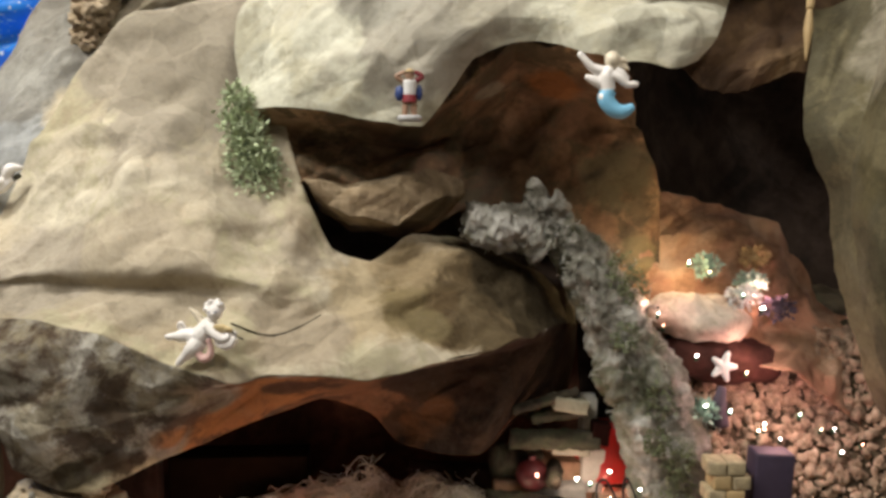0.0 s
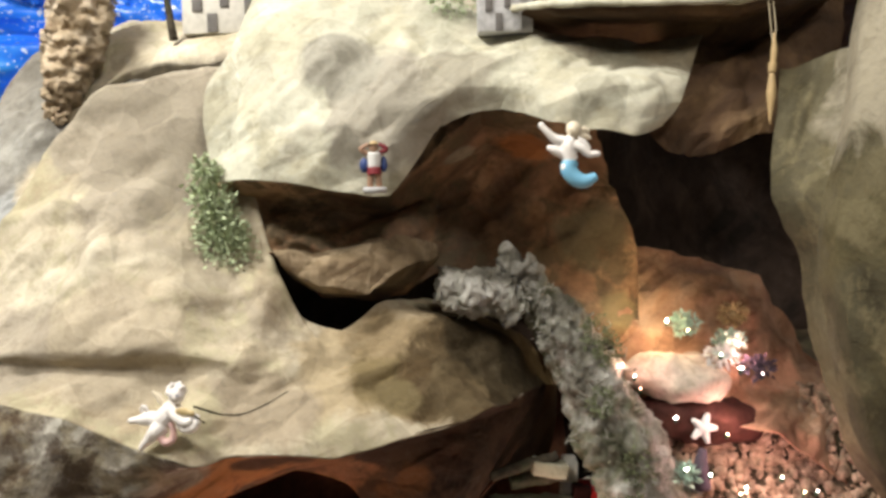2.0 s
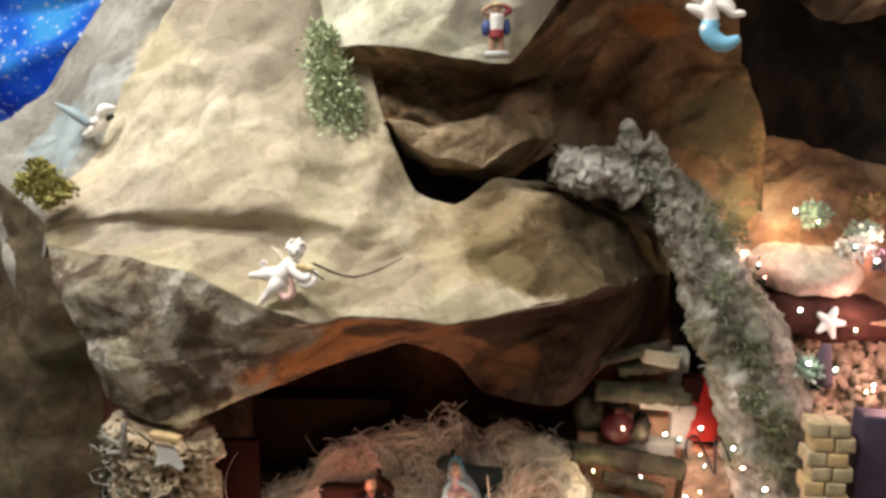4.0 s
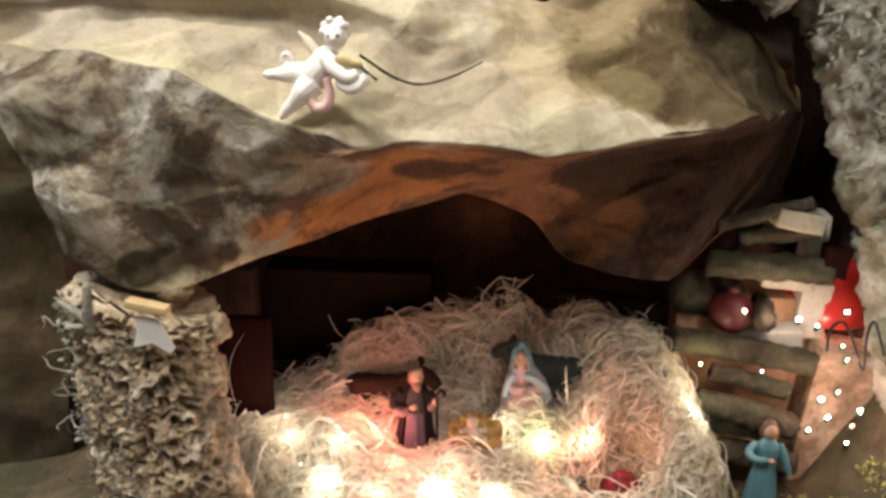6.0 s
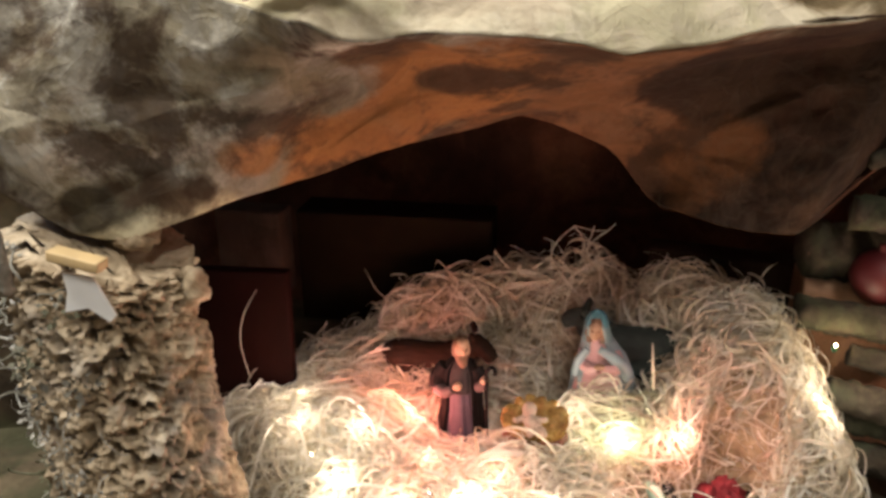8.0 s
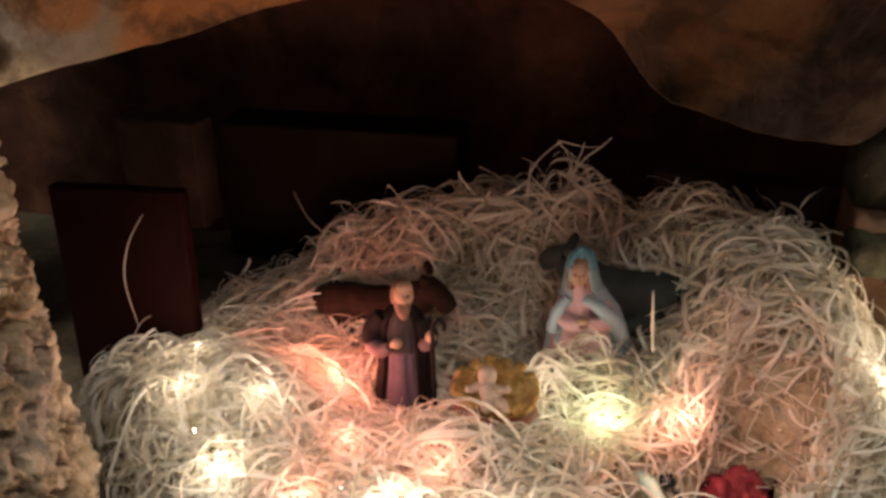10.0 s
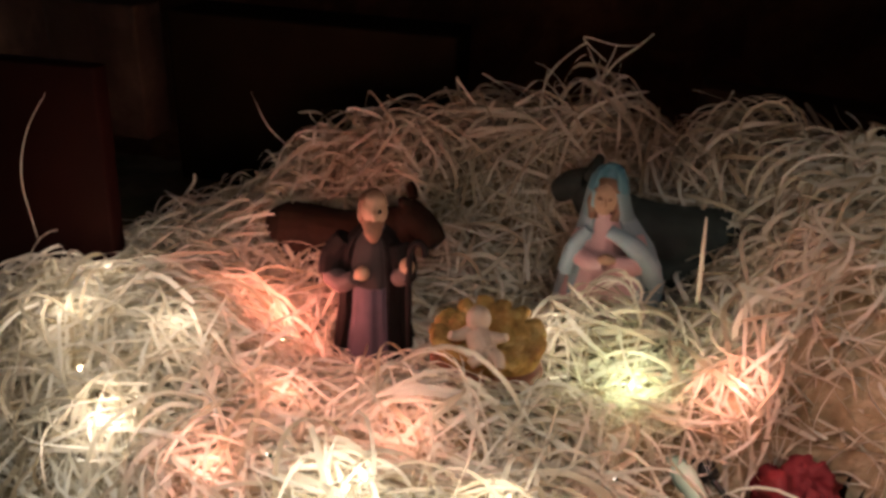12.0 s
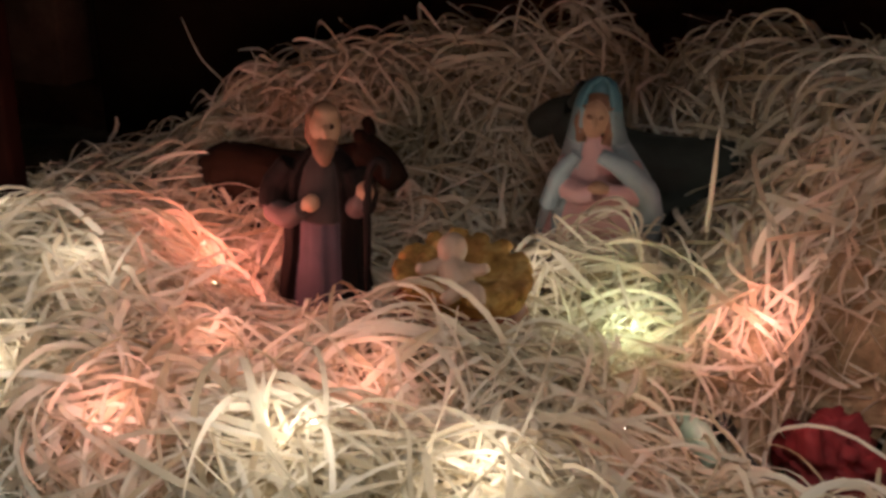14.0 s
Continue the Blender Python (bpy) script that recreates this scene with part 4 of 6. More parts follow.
cave_slope_lines.append(((0.366, 1.16, 1.241), (0.353, 1.11, 1.172), (0.339, 1.06, 1.088), (0.315, 1, 1.037)))
cave_slope_lines.append(((0.424, 1.16, 1.225), (0.416, 1.11, 1.162), (0.407, 1.06, 1.079), (0.387, 1, 1.021)))
cave_slope_lines.append(((0.493, 1.17, 1.189), (0.475, 1.11, 1.137), (0.46, 1.06, 1.054), (0.445, 1, 0.997)))
cave_slope_lines.append(((0.565, 1.18, 1.105), (0.539, 1.12, 1.069), (0.521, 1.06, 1.022), (0.503, 1, 0.966)))
cave_slope_lines.append(((0.633, 1.18, 1.044), (0.604, 1.12, 1.01), (0.583, 1.06, 0.974), (0.561, 1, 0.928)))
loft("cave_slope", cave_slope_lines, PEACH, mountain, "peach-brown slope inside the side cave", nu=220, nv=130, amount=2.3, sharp=0.85)
# Black backing sheet standing for the shade in the gap.
gap_back_lines = []
gap_back_lines.append(((-0.298, 1.12, 1.356), (-0.266, 1.1, 1.214), (-0.213, 0.99, 1.096)))
gap_back_lines.append(((-0.118, 1.15, 1.357), (-0.116, 1.14, 1.174), (-0.104, 1.02, 1.078)))
gap_back_lines.append(((0.034, 1.16, 1.356), (0.039, 1.15, 1.175), (0.038, 1.04, 1.078)))
gap_back_lines.append(((0.168, 1.16, 1.355), (0.176, 1.15, 1.176), (0.17, 1.08, 1.073)))
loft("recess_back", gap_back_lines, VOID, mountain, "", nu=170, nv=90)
small_shelf_lines = []
small_shelf_lines.append(((-0.19, 1.02, 1.256), (-0.164, 0.955, 1.251), (-0.153, 0.95, 1.237), (-0.156, 1.02, 1.217)))
small_shelf_lines.append(((-0.132, 1.04, 1.25), (-0.116, 0.965, 1.243), (-0.11, 0.945, 1.217), (-0.121, 1.04, 1.19)))
small_shelf_lines.append(((-0.065, 1.06, 1.262), (-0.054, 0.98, 1.257), (-0.055, 0.955, 1.208), (-0.061, 1.06, 1.183)))
small_shelf_lines.append(((-0.016, 1.08, 1.261), (-0.01, 1.02, 1.256), (-0.006, 1, 1.226), (-0.012, 1.08, 1.202)))
small_shelf_lines.append(((0.027, 1.1, 1.256), (0.027, 1.06, 1.255), (0.028, 1.06, 1.24), (0.027, 1.1, 1.224)))
loft("small_shelf", small_shelf_lines, TAN, mountain, "small tan rock shelf in the recess", nu=220, nv=130, amount=2.3, sharp=0.85)

# ---- straw nest ----
def bare(x, y):
    """Below 1 where the ground shows at the edge of the nest."""
    return min(((x + 0.012) / 0.05) ** 2 + ((y - 0.889) / 0.03) ** 2, ((x - 0.02) / 0.028) ** 2 + ((y - 0.918) / 0.022) ** 2)


def reach(x):
    """Half width of the nest, wider towards the cork pillar."""
    return 0.24 if x < -0.135 else 0.212


MOUNDS = ((-0.28, 0.88, 0.08, 0.055, 0.034), (-0.15, 0.815, 0.10, 0.03, 0.022), (-0.145, 1.075, 0.112, 0.036, 0.08), (-0.095, 1.075, 0.035, 0.03, 0.024), (0.03, 0.985, 0.058, 0.075, 0.095),
          (-0.27, 1.03, 0.06, 0.05, 0.026), (-0.08, 0.958, 0.03, 0.018, 0.03), (0.04, 0.9, 0.045, 0.04, 0.035), (-0.19, 0.925, 0.04, 0.03, -0.014), (-0.13, 0.886, 0.045, 0.02, 0.019), (0.0, 1.05, 0.045, 0.04, 0.045), (-0.036, 1.062, 0.03, 0.035, 0.03), (-0.24, 1.06, 0.05, 0.035, 0.014))


def nest_height(x, y):
    """Height of the straw bed: low in the middle, heaped at the back and sides."""
    r = math.hypot((x + 0.135) / reach(x), (y - 0.945) / 0.15)
    h = 0.742 + sum(up * math.exp(-((x - cx) / sx) ** 2 - ((y - cy) / sy) ** 2) for cx, cy, sx, sy, up in MOUNDS)
    if r > 0.98:
        h -= (h - 0.69) * min(1.0, (r - 0.98) / 0.24) ** 2
    open_ground = bare(x, y)
    if open_ground < 1.9:
        u = max(0.0, min(1.0, (open_ground - 0.7) / 1.2))
        h = 0.704 + (h - 0.704) * u * u * (3 - 2 * u)
    p = Vector((x, y, 0))
    return h + 0.007 * noise.noise(p * 28) + 0.004 * noise.noise(p * 70)


straw = thing("straw_nest", (-0.15, 0.94, 0.7), "pale curly wood-wool straw heaped into a nest with fairy lights in it", "straw", kind="stuff")
bm = bmesh.new()
NR, NA = 90, 200
rings = []
for k in range(1, NR + 1):
    r = 1.28 * k / NR
    rings.append([bm.verts.new((x, y, max(0.69, nest_height(x, y) - 0.011))) for x, y in
                  ((-0.135 + reach(-0.135 + math.cos(a)) * r * math.cos(a), 0.945 + 0.15 * r * math.sin(a)) for a in (math.tau * i / NA for i in range(NA)))])
for a, b in zip(rings, rings[1:]):
    for i in range(NA):
        if bare(a[i].co.x, a[i].co.y) > 0.8:
            bm.faces.new((a[i], b[i], b[(i + 1) % NA], a[(i + 1) % NA]))
bm.faces.new(rings[0])
part("straw_bed", bm, STRAW_BED, straw)

# the bed's height on a fine grid, for laying the strands quickly
BED_X, BED_Y, BED_STEP = -0.5, 0.7, 0.003
BED = np.array([[nest_height(BED_X + i * BED_STEP, BED_Y + j * BED_STEP) for j in range(160)] for i in range(240)])


def bed_at(x, y):
    """Height and upward normal of the straw bed."""
    u = min(max((x - BED_X) / BED_STEP, 0.0), 237.99)
    v = min(max((y - BED_Y) / BED_STEP, 0.0), 157.99)
    i, j = int(u), int(v)
    u, v = u - i, v - j
    a, b, c, d = float(BED[i, j]), float(BED[i + 1, j]), float(BED[i, j + 1]), float(BED[i + 1, j + 1])
    gx = ((b - a) * (1 - v) + (d - c) * v) / BED_STEP
    gy = ((c - a) * (1 - u) + (d - b) * u) / BED_STEP
    return a * (1 - u) * (1 - v) + b * u * (1 - v) + c * (1 - u) * v + d * u * v, Vector((-gx, -gy, 1)).normalized()


rng = random.Random(5)
KEEP_CLEAR = ((-0.194, 0.940, 0.02, 0.74), (-0.13, 0.916, 0.021, 0.75), (-0.085, 0.983, 0.016, 0.772), (-0.196, 0.9, 0.016, 0.77), (-0.09, 0.95, 0.014, 0.785))
verts, faces = [], []


def strand(x, y, length, width, curl, off, loose):
    """One flat curled shaving, tangled over the bed; loose: how freely its end stands out."""
    n = 13
    step = length / (n - 1)
    h, up = bed_at(x, y)
    p = Vector((x, y, h)) + up * off
    side = up.orthogonal().normalized()
    d = Matrix.Rotation(rng.random() * math.tau, 3, up) @ side
    d = (d + up * rng.uniform(-0.15, 0.2 + 1.3 * loose)).normalized()
    bend, arch = rng.gauss(0, 1) * curl, rng.gauss(0, 0.5) * curl
    line = []
    for i in range(n):
        line.append(p.copy())
        p = p + d * step
        h, up = bed_at(p.x, p.y)
        gap = (p.z - h) * up.z
        if gap < off - 0.003:
            p += up * (off - 0.003 - gap)
        elif gap > off + 0.004:
            d = (d - up * (0.34 * (1 - loose) + 0.05)).normalized()
        p.z = max(p.z, 0.699)
        d = Matrix.Rotation(bend / (n - 1), 3, up) @ d
        d = Matrix.Rotation(arch / (n - 1), 3, d.cross(up).normalized() if d.cross(up).length > 1e-4 else side) @ d
        bend += rng.gauss(0, 0.55) * curl
        arch += rng.gauss(0, 0.3) * curl
    over = ((q.z, bed_at(q.x, q.y)) for q in line)
    if max((z - h) * n_up.z for z, (h, n_up) in over) > 0.026:
        return
    if any(q.z > low and math.hypot(q.x - cx, q.y - cy) < r for q in line for cx, cy, r, low in KEEP_CLEAR) and rng.random() < 0.9:
        return
    if sum(bare(q.x, q.y) < 0.8 for q in line) > 2 and rng.random() < 0.92:
        return
    first = len(verts)
    roll, spin = rng.gauss(0, 0.7), rng.gauss(0, 1.3)
    for i, q in enumerate(line):
        d = (line[min(i + 1, n - 1)] - line[max(i - 1, 0)]).normalized()
        flat = d.cross(bed_at(q.x, q.y)[1])
        flat = flat.normalized() if flat.length > 1e-3 else d.orthogonal().normalized()
        a = roll + spin * i / n
        edge = (flat * math.cos(a) + d.cross(flat) * math.sin(a)) * width * (0.5 if 0 < i < n - 1 else 0.32)
        top = d.cross(edge).normalized() * width * 0.13
        verts.extend(((q + edge)[:], (q - edge)[:], (q + top)[:]))
    for i in range(n - 1):
        a = first + 3 * i
        for u, v in ((0, 1), (1, 2), (2, 0)):
            faces.append((a + u, a + v, a + 3 + v, a + 3 + u))


def on_nest(r, a):
    return -0.135 + reach(-0.135 + math.cos(a)) * r * math.cos(a), 0.945 + 0.15 * r * math.sin(a)


# fine tangle, broad shavings, then loose ends over the middle, the rim and the drooping edges
for k in range(10500):
    x, y = on_nest(math.sqrt(rng.random()) * 1.13, rng.random() * math.tau)
    if bare(x, y) < 1.05 and rng.random() < 0.93:
        continue
    kind = rng.random()
    if kind < 0.54:
        strand(x, y, rng.uniform(0.025, 0.065), rng.uniform(0.0005, 0.0010), rng.uniform(0.2, 1.2), rng.uniform(-0.009, 0.005), 0.1 * rng.random())
    else:
        strand(x, y, rng.uniform(0.03, 0.1), 0.0010 + 0.0017 * rng.random() ** 1.6, rng.uniform(0.03, 0.5), rng.uniform(-0.006, 0.007), 0.25 * rng.random())
for k in range(620):
    x, y = on_nest(0.15 + 0.85 * math.sqrt(rng.random()), rng.random() * math.tau)
    if bare(x, y) > 1.0:
        strand(x, y, rng.uniform(0.03, 0.075), rng.uniform(0.0012, 0.0026), rng.uniform(0.03, 0.4), rng.uniform(0.002, 0.009), rng.uniform(0.1, 0.45))
for k in range(560):
    a = rng.uniform(-0.02, 1.04) * math.pi
    x, y = on_nest(rng.uniform(0.74, 0.98), a)
    strand(x, y, rng.uniform(0.025, 0.06), rng.uniform(0.0009, 0.002), rng.uniform(0.4, 1.6), 0.003, rng.uniform(0.2, 0.6))
for k in range(520):
    a = rng.choice((rng.uniform(-0.55, 0.3), rng.uniform(0.8, 1.4))) * math.pi
    x, y = on_nest(rng.uniform(0.86, 1.08), a)
    if bare(x, y) > 1.0:
        strand(x, y, rng.uniform(0.04, 0.085), rng.uniform(0.001, 0.0022), rng.uniform(0.5, 1.6), rng.uniform(0, 0.008), rng.uniform(0.1, 0.5))
for k in range(900):
    a, r = rng.random() * math.tau, rng.uniform(0.85, 1.75)
    x, y = (-0.012 + 0.05 * r * math.cos(a), 0.889 + 0.03 * r * math.sin(a)) if k % 2 else (0.02 + 0.028 * r * math.cos(a), 0.918 + 0.022 * r * math.sin(a))
    if bare(x, y) > 0.75:
        strand(x, y, rng.uniform(0.02, 0.06), rng.uniform(0.0008, 0.0019), rng.uniform(0.3, 1.2), rng.uniform(0, 0.006), rng.uniform(0.0, 0.3))
for k in range(1300):
    x, y = rng.uniform(-0.03, 0.1), rng.uniform(0.915, 0.99)
    if bare(x, y) > 1.7:
        strand(x, y, rng.uniform(0.03, 0.08), rng.uniform(0.001, 0.0026), rng.uniform(0.05, 0.7), rng.uniform(0, 0.008), rng.uniform(0.0, 0.3))
me = bpy.data.meshes.new("strands")
me.from_pydata(verts, [], faces)
me.materials.append(STRAW)
strands = new("strands", me)
strands.parent = straw
strands.matrix_parent_inverse = straw.matrix_basis.inverted()

# single long straws that stand up from the heap
for k, (line, w) in enumerate(((((-0.375, 0.93, 0.77), (-0.383, 0.935, 0.80), (-0.379, 0.94, 0.825), (-0.368, 0.945, 0.845)), 0.0008), (((-0.11, 1.07, 0.84), (-0.1, 1.07, 0.862), (-0.088, 1.068, 0.874), (-0.081, 1.066, 0.882)), 0.0014),
                               (((-0.104, 1.07, 0.864), (-0.118, 1.068, 0.876), (-0.1, 1.066, 0.874), (-0.088, 1.066, 0.875)), 0.0011), (((-0.042, 0.956, 0.785), (-0.0445, 0.95, 0.808), (-0.0465, 0.95, 0.829)), 0.0024),
                               (((-0.292, 1.04, 0.77), (-0.282, 1.04, 0.795), (-0.296, 1.04, 0.81), (-0.306, 1.04, 0.83)), 0.0009))):
    bm = bmesh.new()
    tube(bm, line, (w * 0.38, w * 0.45, w * 0.2), 5, 0, 12)
    part("upright_straw", bm, STRAW, straw)

# ---- figures ----
def sculpt(name, bm, mats, voxel, label, category, group):
    """Welds the rough shapes of a modelled figure into one smooth skin, keeping each one's paint."""
    tree = BVHTree.FromBMesh(bm)
    bm.faces.ensure_lookup_table()
    paint = [f.material_index for f in bm.faces]
    rough = bpy.data.meshes.new(name)
    bm.to_mesh(rough)
    bm.free()
    draft = new(name, rough)
    weld = draft.modifiers.new("weld", "REMESH")
    weld.mode, weld.voxel_size = "VOXEL", voxel
    soft = draft.modifiers.new("soft", "SMOOTH")
    soft.factor, soft.iterations = 0.5, 2
    me = bpy.data.meshes.new_from_object(draft.evaluated_get(bpy.context.evaluated_depsgraph_get()))
    bpy.data.objects.remove(draft)
    me.name = name
    me.materials.clear()
    for m in mats:
        me.materials.append(m)
    for f in me.polygons:
        near = tree.find_nearest(f.center)
        f.material_index = paint[near[2]] if near[2] is not None else 0
        f.use_smooth = True
    return tagged(new(name, me), label, category, group)


def drape(bm, base, rows, mat=0, seg=56, folds=9, depth=0.05, phase=0.0, start=0.0, sweep=360.0, thick=0.0):
    """A robe of (height, dx, dy, rx, ry) rings with folds; with a sweep below 360 it is an open cloak of that thickness."""
    closed = sweep >= 360
    count = seg if closed else seg + 1
    top = rows[-1][0]
    skins = []
    for inner in ((0.0, thick) if thick else (0.0,)):
        skin = []
        for h, dx, dy, rx, ry in rows:
            ring = []
            for k in range(count):
                a = math.radians(start + sweep * k / seg)
                fold = 1 + depth * (1 - 0.8 * h / top) * (math.sin(folds * a + phase + 35 * h) + 0.5 * math.sin(folds * 1.63 * a + 2 * phase))
                ring.append(bm.verts.new((base[0] + dx + (rx - inner) * fold * math.cos(a), base[1] + dy + (ry - inner) * fold * math.sin(a), base[2] + h)))
            skin.append(ring)
        skins.append(skin)

    def face(*vs):
        bm.faces.new(vs).material_index = mat
    for n, skin in enumerate(skins):
        for a, b in zip(skin, skin[1:]):
            for k in range(count if closed else count - 1):
                q = (k + 1) % count
                face(*((a[k], a[q], b[q], b[k]) if n == 0 else (a[k], b[k], b[q], a[q])))
    if thick:
        out, ins = skins
        for end in (0, -1):
            for k in range(count if closed else count - 1):
                q = (k + 1) % count
                face(*((ins[end][k], ins[end][q], out[end][q], out[end][k]) if end == 0 else (out[end][k], out[end][q], ins[end][q], ins[end][k])))
        if not closed:
            for j in range(len(rows) - 1):
                face(out[j][0], out[j + 1][0], ins[j + 1][0], ins[j][0])
                face(out[j][-1], ins[j][-1], ins[j + 1][-1], out[j + 1][-1])
    else:
        face(*skins[0][0][::-1])
        face(*skins[0][-1])


# cloaked figure with a crook
bm = bmesh.new()
J = (-0.194, 0.944, 0.729)
at = lambda x, z, d=0.0: (J[0] + x * 0.001, J[1] - d * 0.001, J[2] + z * 0.001)
drape(bm, J, ((0.0, 0.002, -0.003, 0.0125, 0.0105), (0.004, 0.002, -0.003, 0.0135, 0.0115), (0.03, 0.002, -0.003, 0.0105, 0.0092), (0.05, 0.001, -0.002, 0.0098, 0.0086), (0.064, 0.001, 0, 0.0092, 0.0072), (0.071, 0.001, 0, 0.0055, 0.005), (0.076, 0.001, -0.001, 0.0042, 0.0042)), 1, folds=8, depth=0.07)
drape(bm, J, ((0.0, 0, 0.002, 0.0215, 0.0165), (0.003, 0, 0.002, 0.0215, 0.0165), (0.028, 0, 0.002, 0.0178, 0.0135), (0.048, 0, 0.002, 0.0170, 0.0125), (0.062, 0, 0.001, 0.0155, 0.0112), (0.069, 0, 0.001, 0.0115, 0.0088), (0.0735, 0, 0.001, 0.0065, 0.0064)), 0, folds=7, depth=0.06, start=-52, sweep=284, thick=0.0035)
drape(bm, J, ((-0.004, 0.001, -0.002, 0.021, 0.0165), (0.0, 0.001, -0.002, 0.0225, 0.0175), (0.002, 0.001, -0.002, 0.0195, 0.0150)), 0, folds=5, depth=0.05)
tube(bm, (at(-13, 66, 1), at(-19, 56, 3), at(-18.5, 48, 8)), (0.0056, 0.0066, 0.0062), 12, 0)
tube(bm, (at(-18, 48, 8), at(-10, 48, 14), at(-3, 53, 16)), (0.0056, 0.0046, 0.0036), 12, 4)
ball(bm, at(0.5, 56, 16.5), (0.0042, 0.0028, 0.0034), (0, -35, 0), 2)
tube(bm, (at(13, 66, 1), at(18, 58, 5), at(19, 54, 10)), (0.0054, 0.006, 0.0056), 12, 0)
tube(bm, (at(17, 54, 10), at(20, 58, 15), at(22, 62, 16)), (0.0046, 0.004, 0.0034), 12, 4)
ball(bm, at(22.5, 64, 16.5), (0.0036, 0.0032, 0.004), mat=2)
ball(bm, at(2, 83.5, 4), (0.0060, 0.0068, 0.0080), (0, 0, 14), 2)
ball(bm, at(0, 85, 0.2), (0.0068, 0.0070, 0.0076), mat=3)
ball(bm, at(-4.4, 81, 1.5), (0.0028, 0.0044, 0.0064), mat=3)
ball(bm, at(2.5, 89.5, 4), (0.0046, 0.0054, 0.0036), mat=2)
ball(bm, at(1.5, 77.5, 4.5), (0.0056, 0.0058, 0.0050), mat=3)
tube(bm, (at(2.5, 78.6, 6.5), at(3, 74, 8.5), at(3.5, 69.5, 8.5)), (0.0046, 0.0044, 0.0016), 12, 3)
drape(bm, J, ((0.046, 0.001, -0.0035, 0.0100, 0.0088), (0.056, 0.001, -0.0025, 0.0100, 0.0086), (0.066, 0.001, -0.001, 0.0090, 0.0074), (0.072, 0.001, -0.001, 0.0050, 0.0050)), 6, folds=6, depth=0.05)
ball(bm, at(4.6, 83.4, 10.6), (0.0012, 0.0017, 0.0025), mat=2, seg=10, rings=8)
for side in (-1, 1):
    ball(bm, at(4.2 + 2.3 * side, 85.4, 9.0), (0.0012, 0.0009, 0.0008), mat=0, seg=8, rings=6)
tube(bm, (at(25.5, 8, 17), at(24.5, 40, 18), at(24, 66, 18.5), at(24.5, 73, 18.5), at(27, 77.5, 18.5), at(30.5, 76.5, 18.5), at(31, 71, 18.5)), (0.0014, 0.0015, 0.0015, 0.0016, 0.0018, 0.0018, 0.0014), 9, 5, 40)
roughen(bm, 150, 0.0008)
sculpt("standing_figure", bm, (DARK_CLOTH, MAUVE, SKIN, BEARD, SLEEVE, DARK_CLOTH, VEST), 0.0006, "plaster figure in dark cloak and mauve robe holding a crook", "figurine", "crib figures")

# veiled figure half sunk in the straw
bm = bmesh.new()
Q = (-0.085, 0.990, 0.756)
at = lambda x, z, d=0.0: (Q[0] + x * 0.001, Q[1] - d * 0.001, Q[2] + z * 0.001)
drape(bm, Q, ((0.0, 0.002, 0, 0.023, 0.018), (0.006, 0.002, 0, 0.0245, 0.0185), (0.022, 0.002, 0, 0.0205, 0.0155), (0.038, 0.0, 0, 0.0150, 0.0120), (0.047, -0.002, 0, 0.0105, 0.0090), (0.053, -0.004, 0, 0.0060, 0.0060)), 1, folds=7, depth=0.05)
drape(bm, Q, ((0.0, 0.003, 0.003, 0.0275, 0.0205), (0.010, 0.003, 0.003, 0.0265, 0.0200), (0.024, 0.002, 0.003, 0.0240, 0.0170), (0.037, 0.001, 0.003, 0.0195, 0.0145), (0.047, -0.002, 0.002, 0.0150, 0.0120), (0.053, -0.004, 0.0015, 0.0122, 0.0105)), 0, folds=8, depth=0.05, phase=0.7, start=-58, sweep=296, thick=0.0026)
drape(bm, Q, ((0.051, -0.0035, 0.0015, 0.0132, 0.0112), (0.058, -0.0045, 0.0008, 0.0116, 0.0106), (0.065, -0.005, 0.0004, 0.0102, 0.0100)), 5, folds=5, depth=0.03, phase=0.7, start=-56, sweep=292, thick=0.0024)
drape(bm, Q, ((0.0645, -0.005, 0.0004, 0.0103, 0.0101), (0.070, -0.005, 0.0004, 0.0088, 0.0092), (0.0745, -0.005, 0.0008, 0.0060, 0.0068), (0.077, -0.005, 0.0012, 0.0022, 0.0028)), 4, folds=5, depth=0.03, phase=0.7, start=-50, sweep=280, thick=0.0022)
ball(bm, at(-5, 66.5, -2.5), (0.0072, 0.0072, 0.0088), mat=4)
ball(bm, at(-4.5, 58, -4), (0.0090, 0.0070, 0.0100), mat=5)
ball(bm, at(-5.5, 61, 4), (0.0060, 0.0064, 0.0085), mat=2)
ball(bm, at(-5, 63, 1.5), (0.0072, 0.0066, 0.0088), mat=3)
tube(bm, (at(-10.5, 66, 5), at(-11.6, 59, 5), at(-10, 51, 7)), (0.0020, 0.0024, 0.0018), 9, 3)
tube(bm, (at(0.5, 66, 5), at(1.6, 59, 5), at(0.5, 51, 7)), (0.0020, 0.0024, 0.0018), 9, 3)
ball(bm, at(-5.6, 60.5, 10.4), (0.0010, 0.0015, 0.0023), mat=2, seg=10, rings=8)
for side in (-1, 1):
    ball(bm, at(-5.6 + 2.4 * side, 62.3, 9.7), (0.0014, 0.0009, 0.0008), mat=3, seg=8, rings=6)
tube(bm, (at(-13, 42, 4), at(-15, 33, 8), at(-8, 31, 15), at(-1, 33, 18)), (0.0046, 0.0052, 0.0048, 0.0038), 12, 1)
tube(bm, (at(11, 43, 4), at(15, 34, 9), at(11, 32, 15), at(3, 34, 18)), (0.0048, 0.0058, 0.0052, 0.0040), 12, 1)
ball(bm, at(0, 36, 20), (0.0044, 0.0032, 0.0028), mat=2)
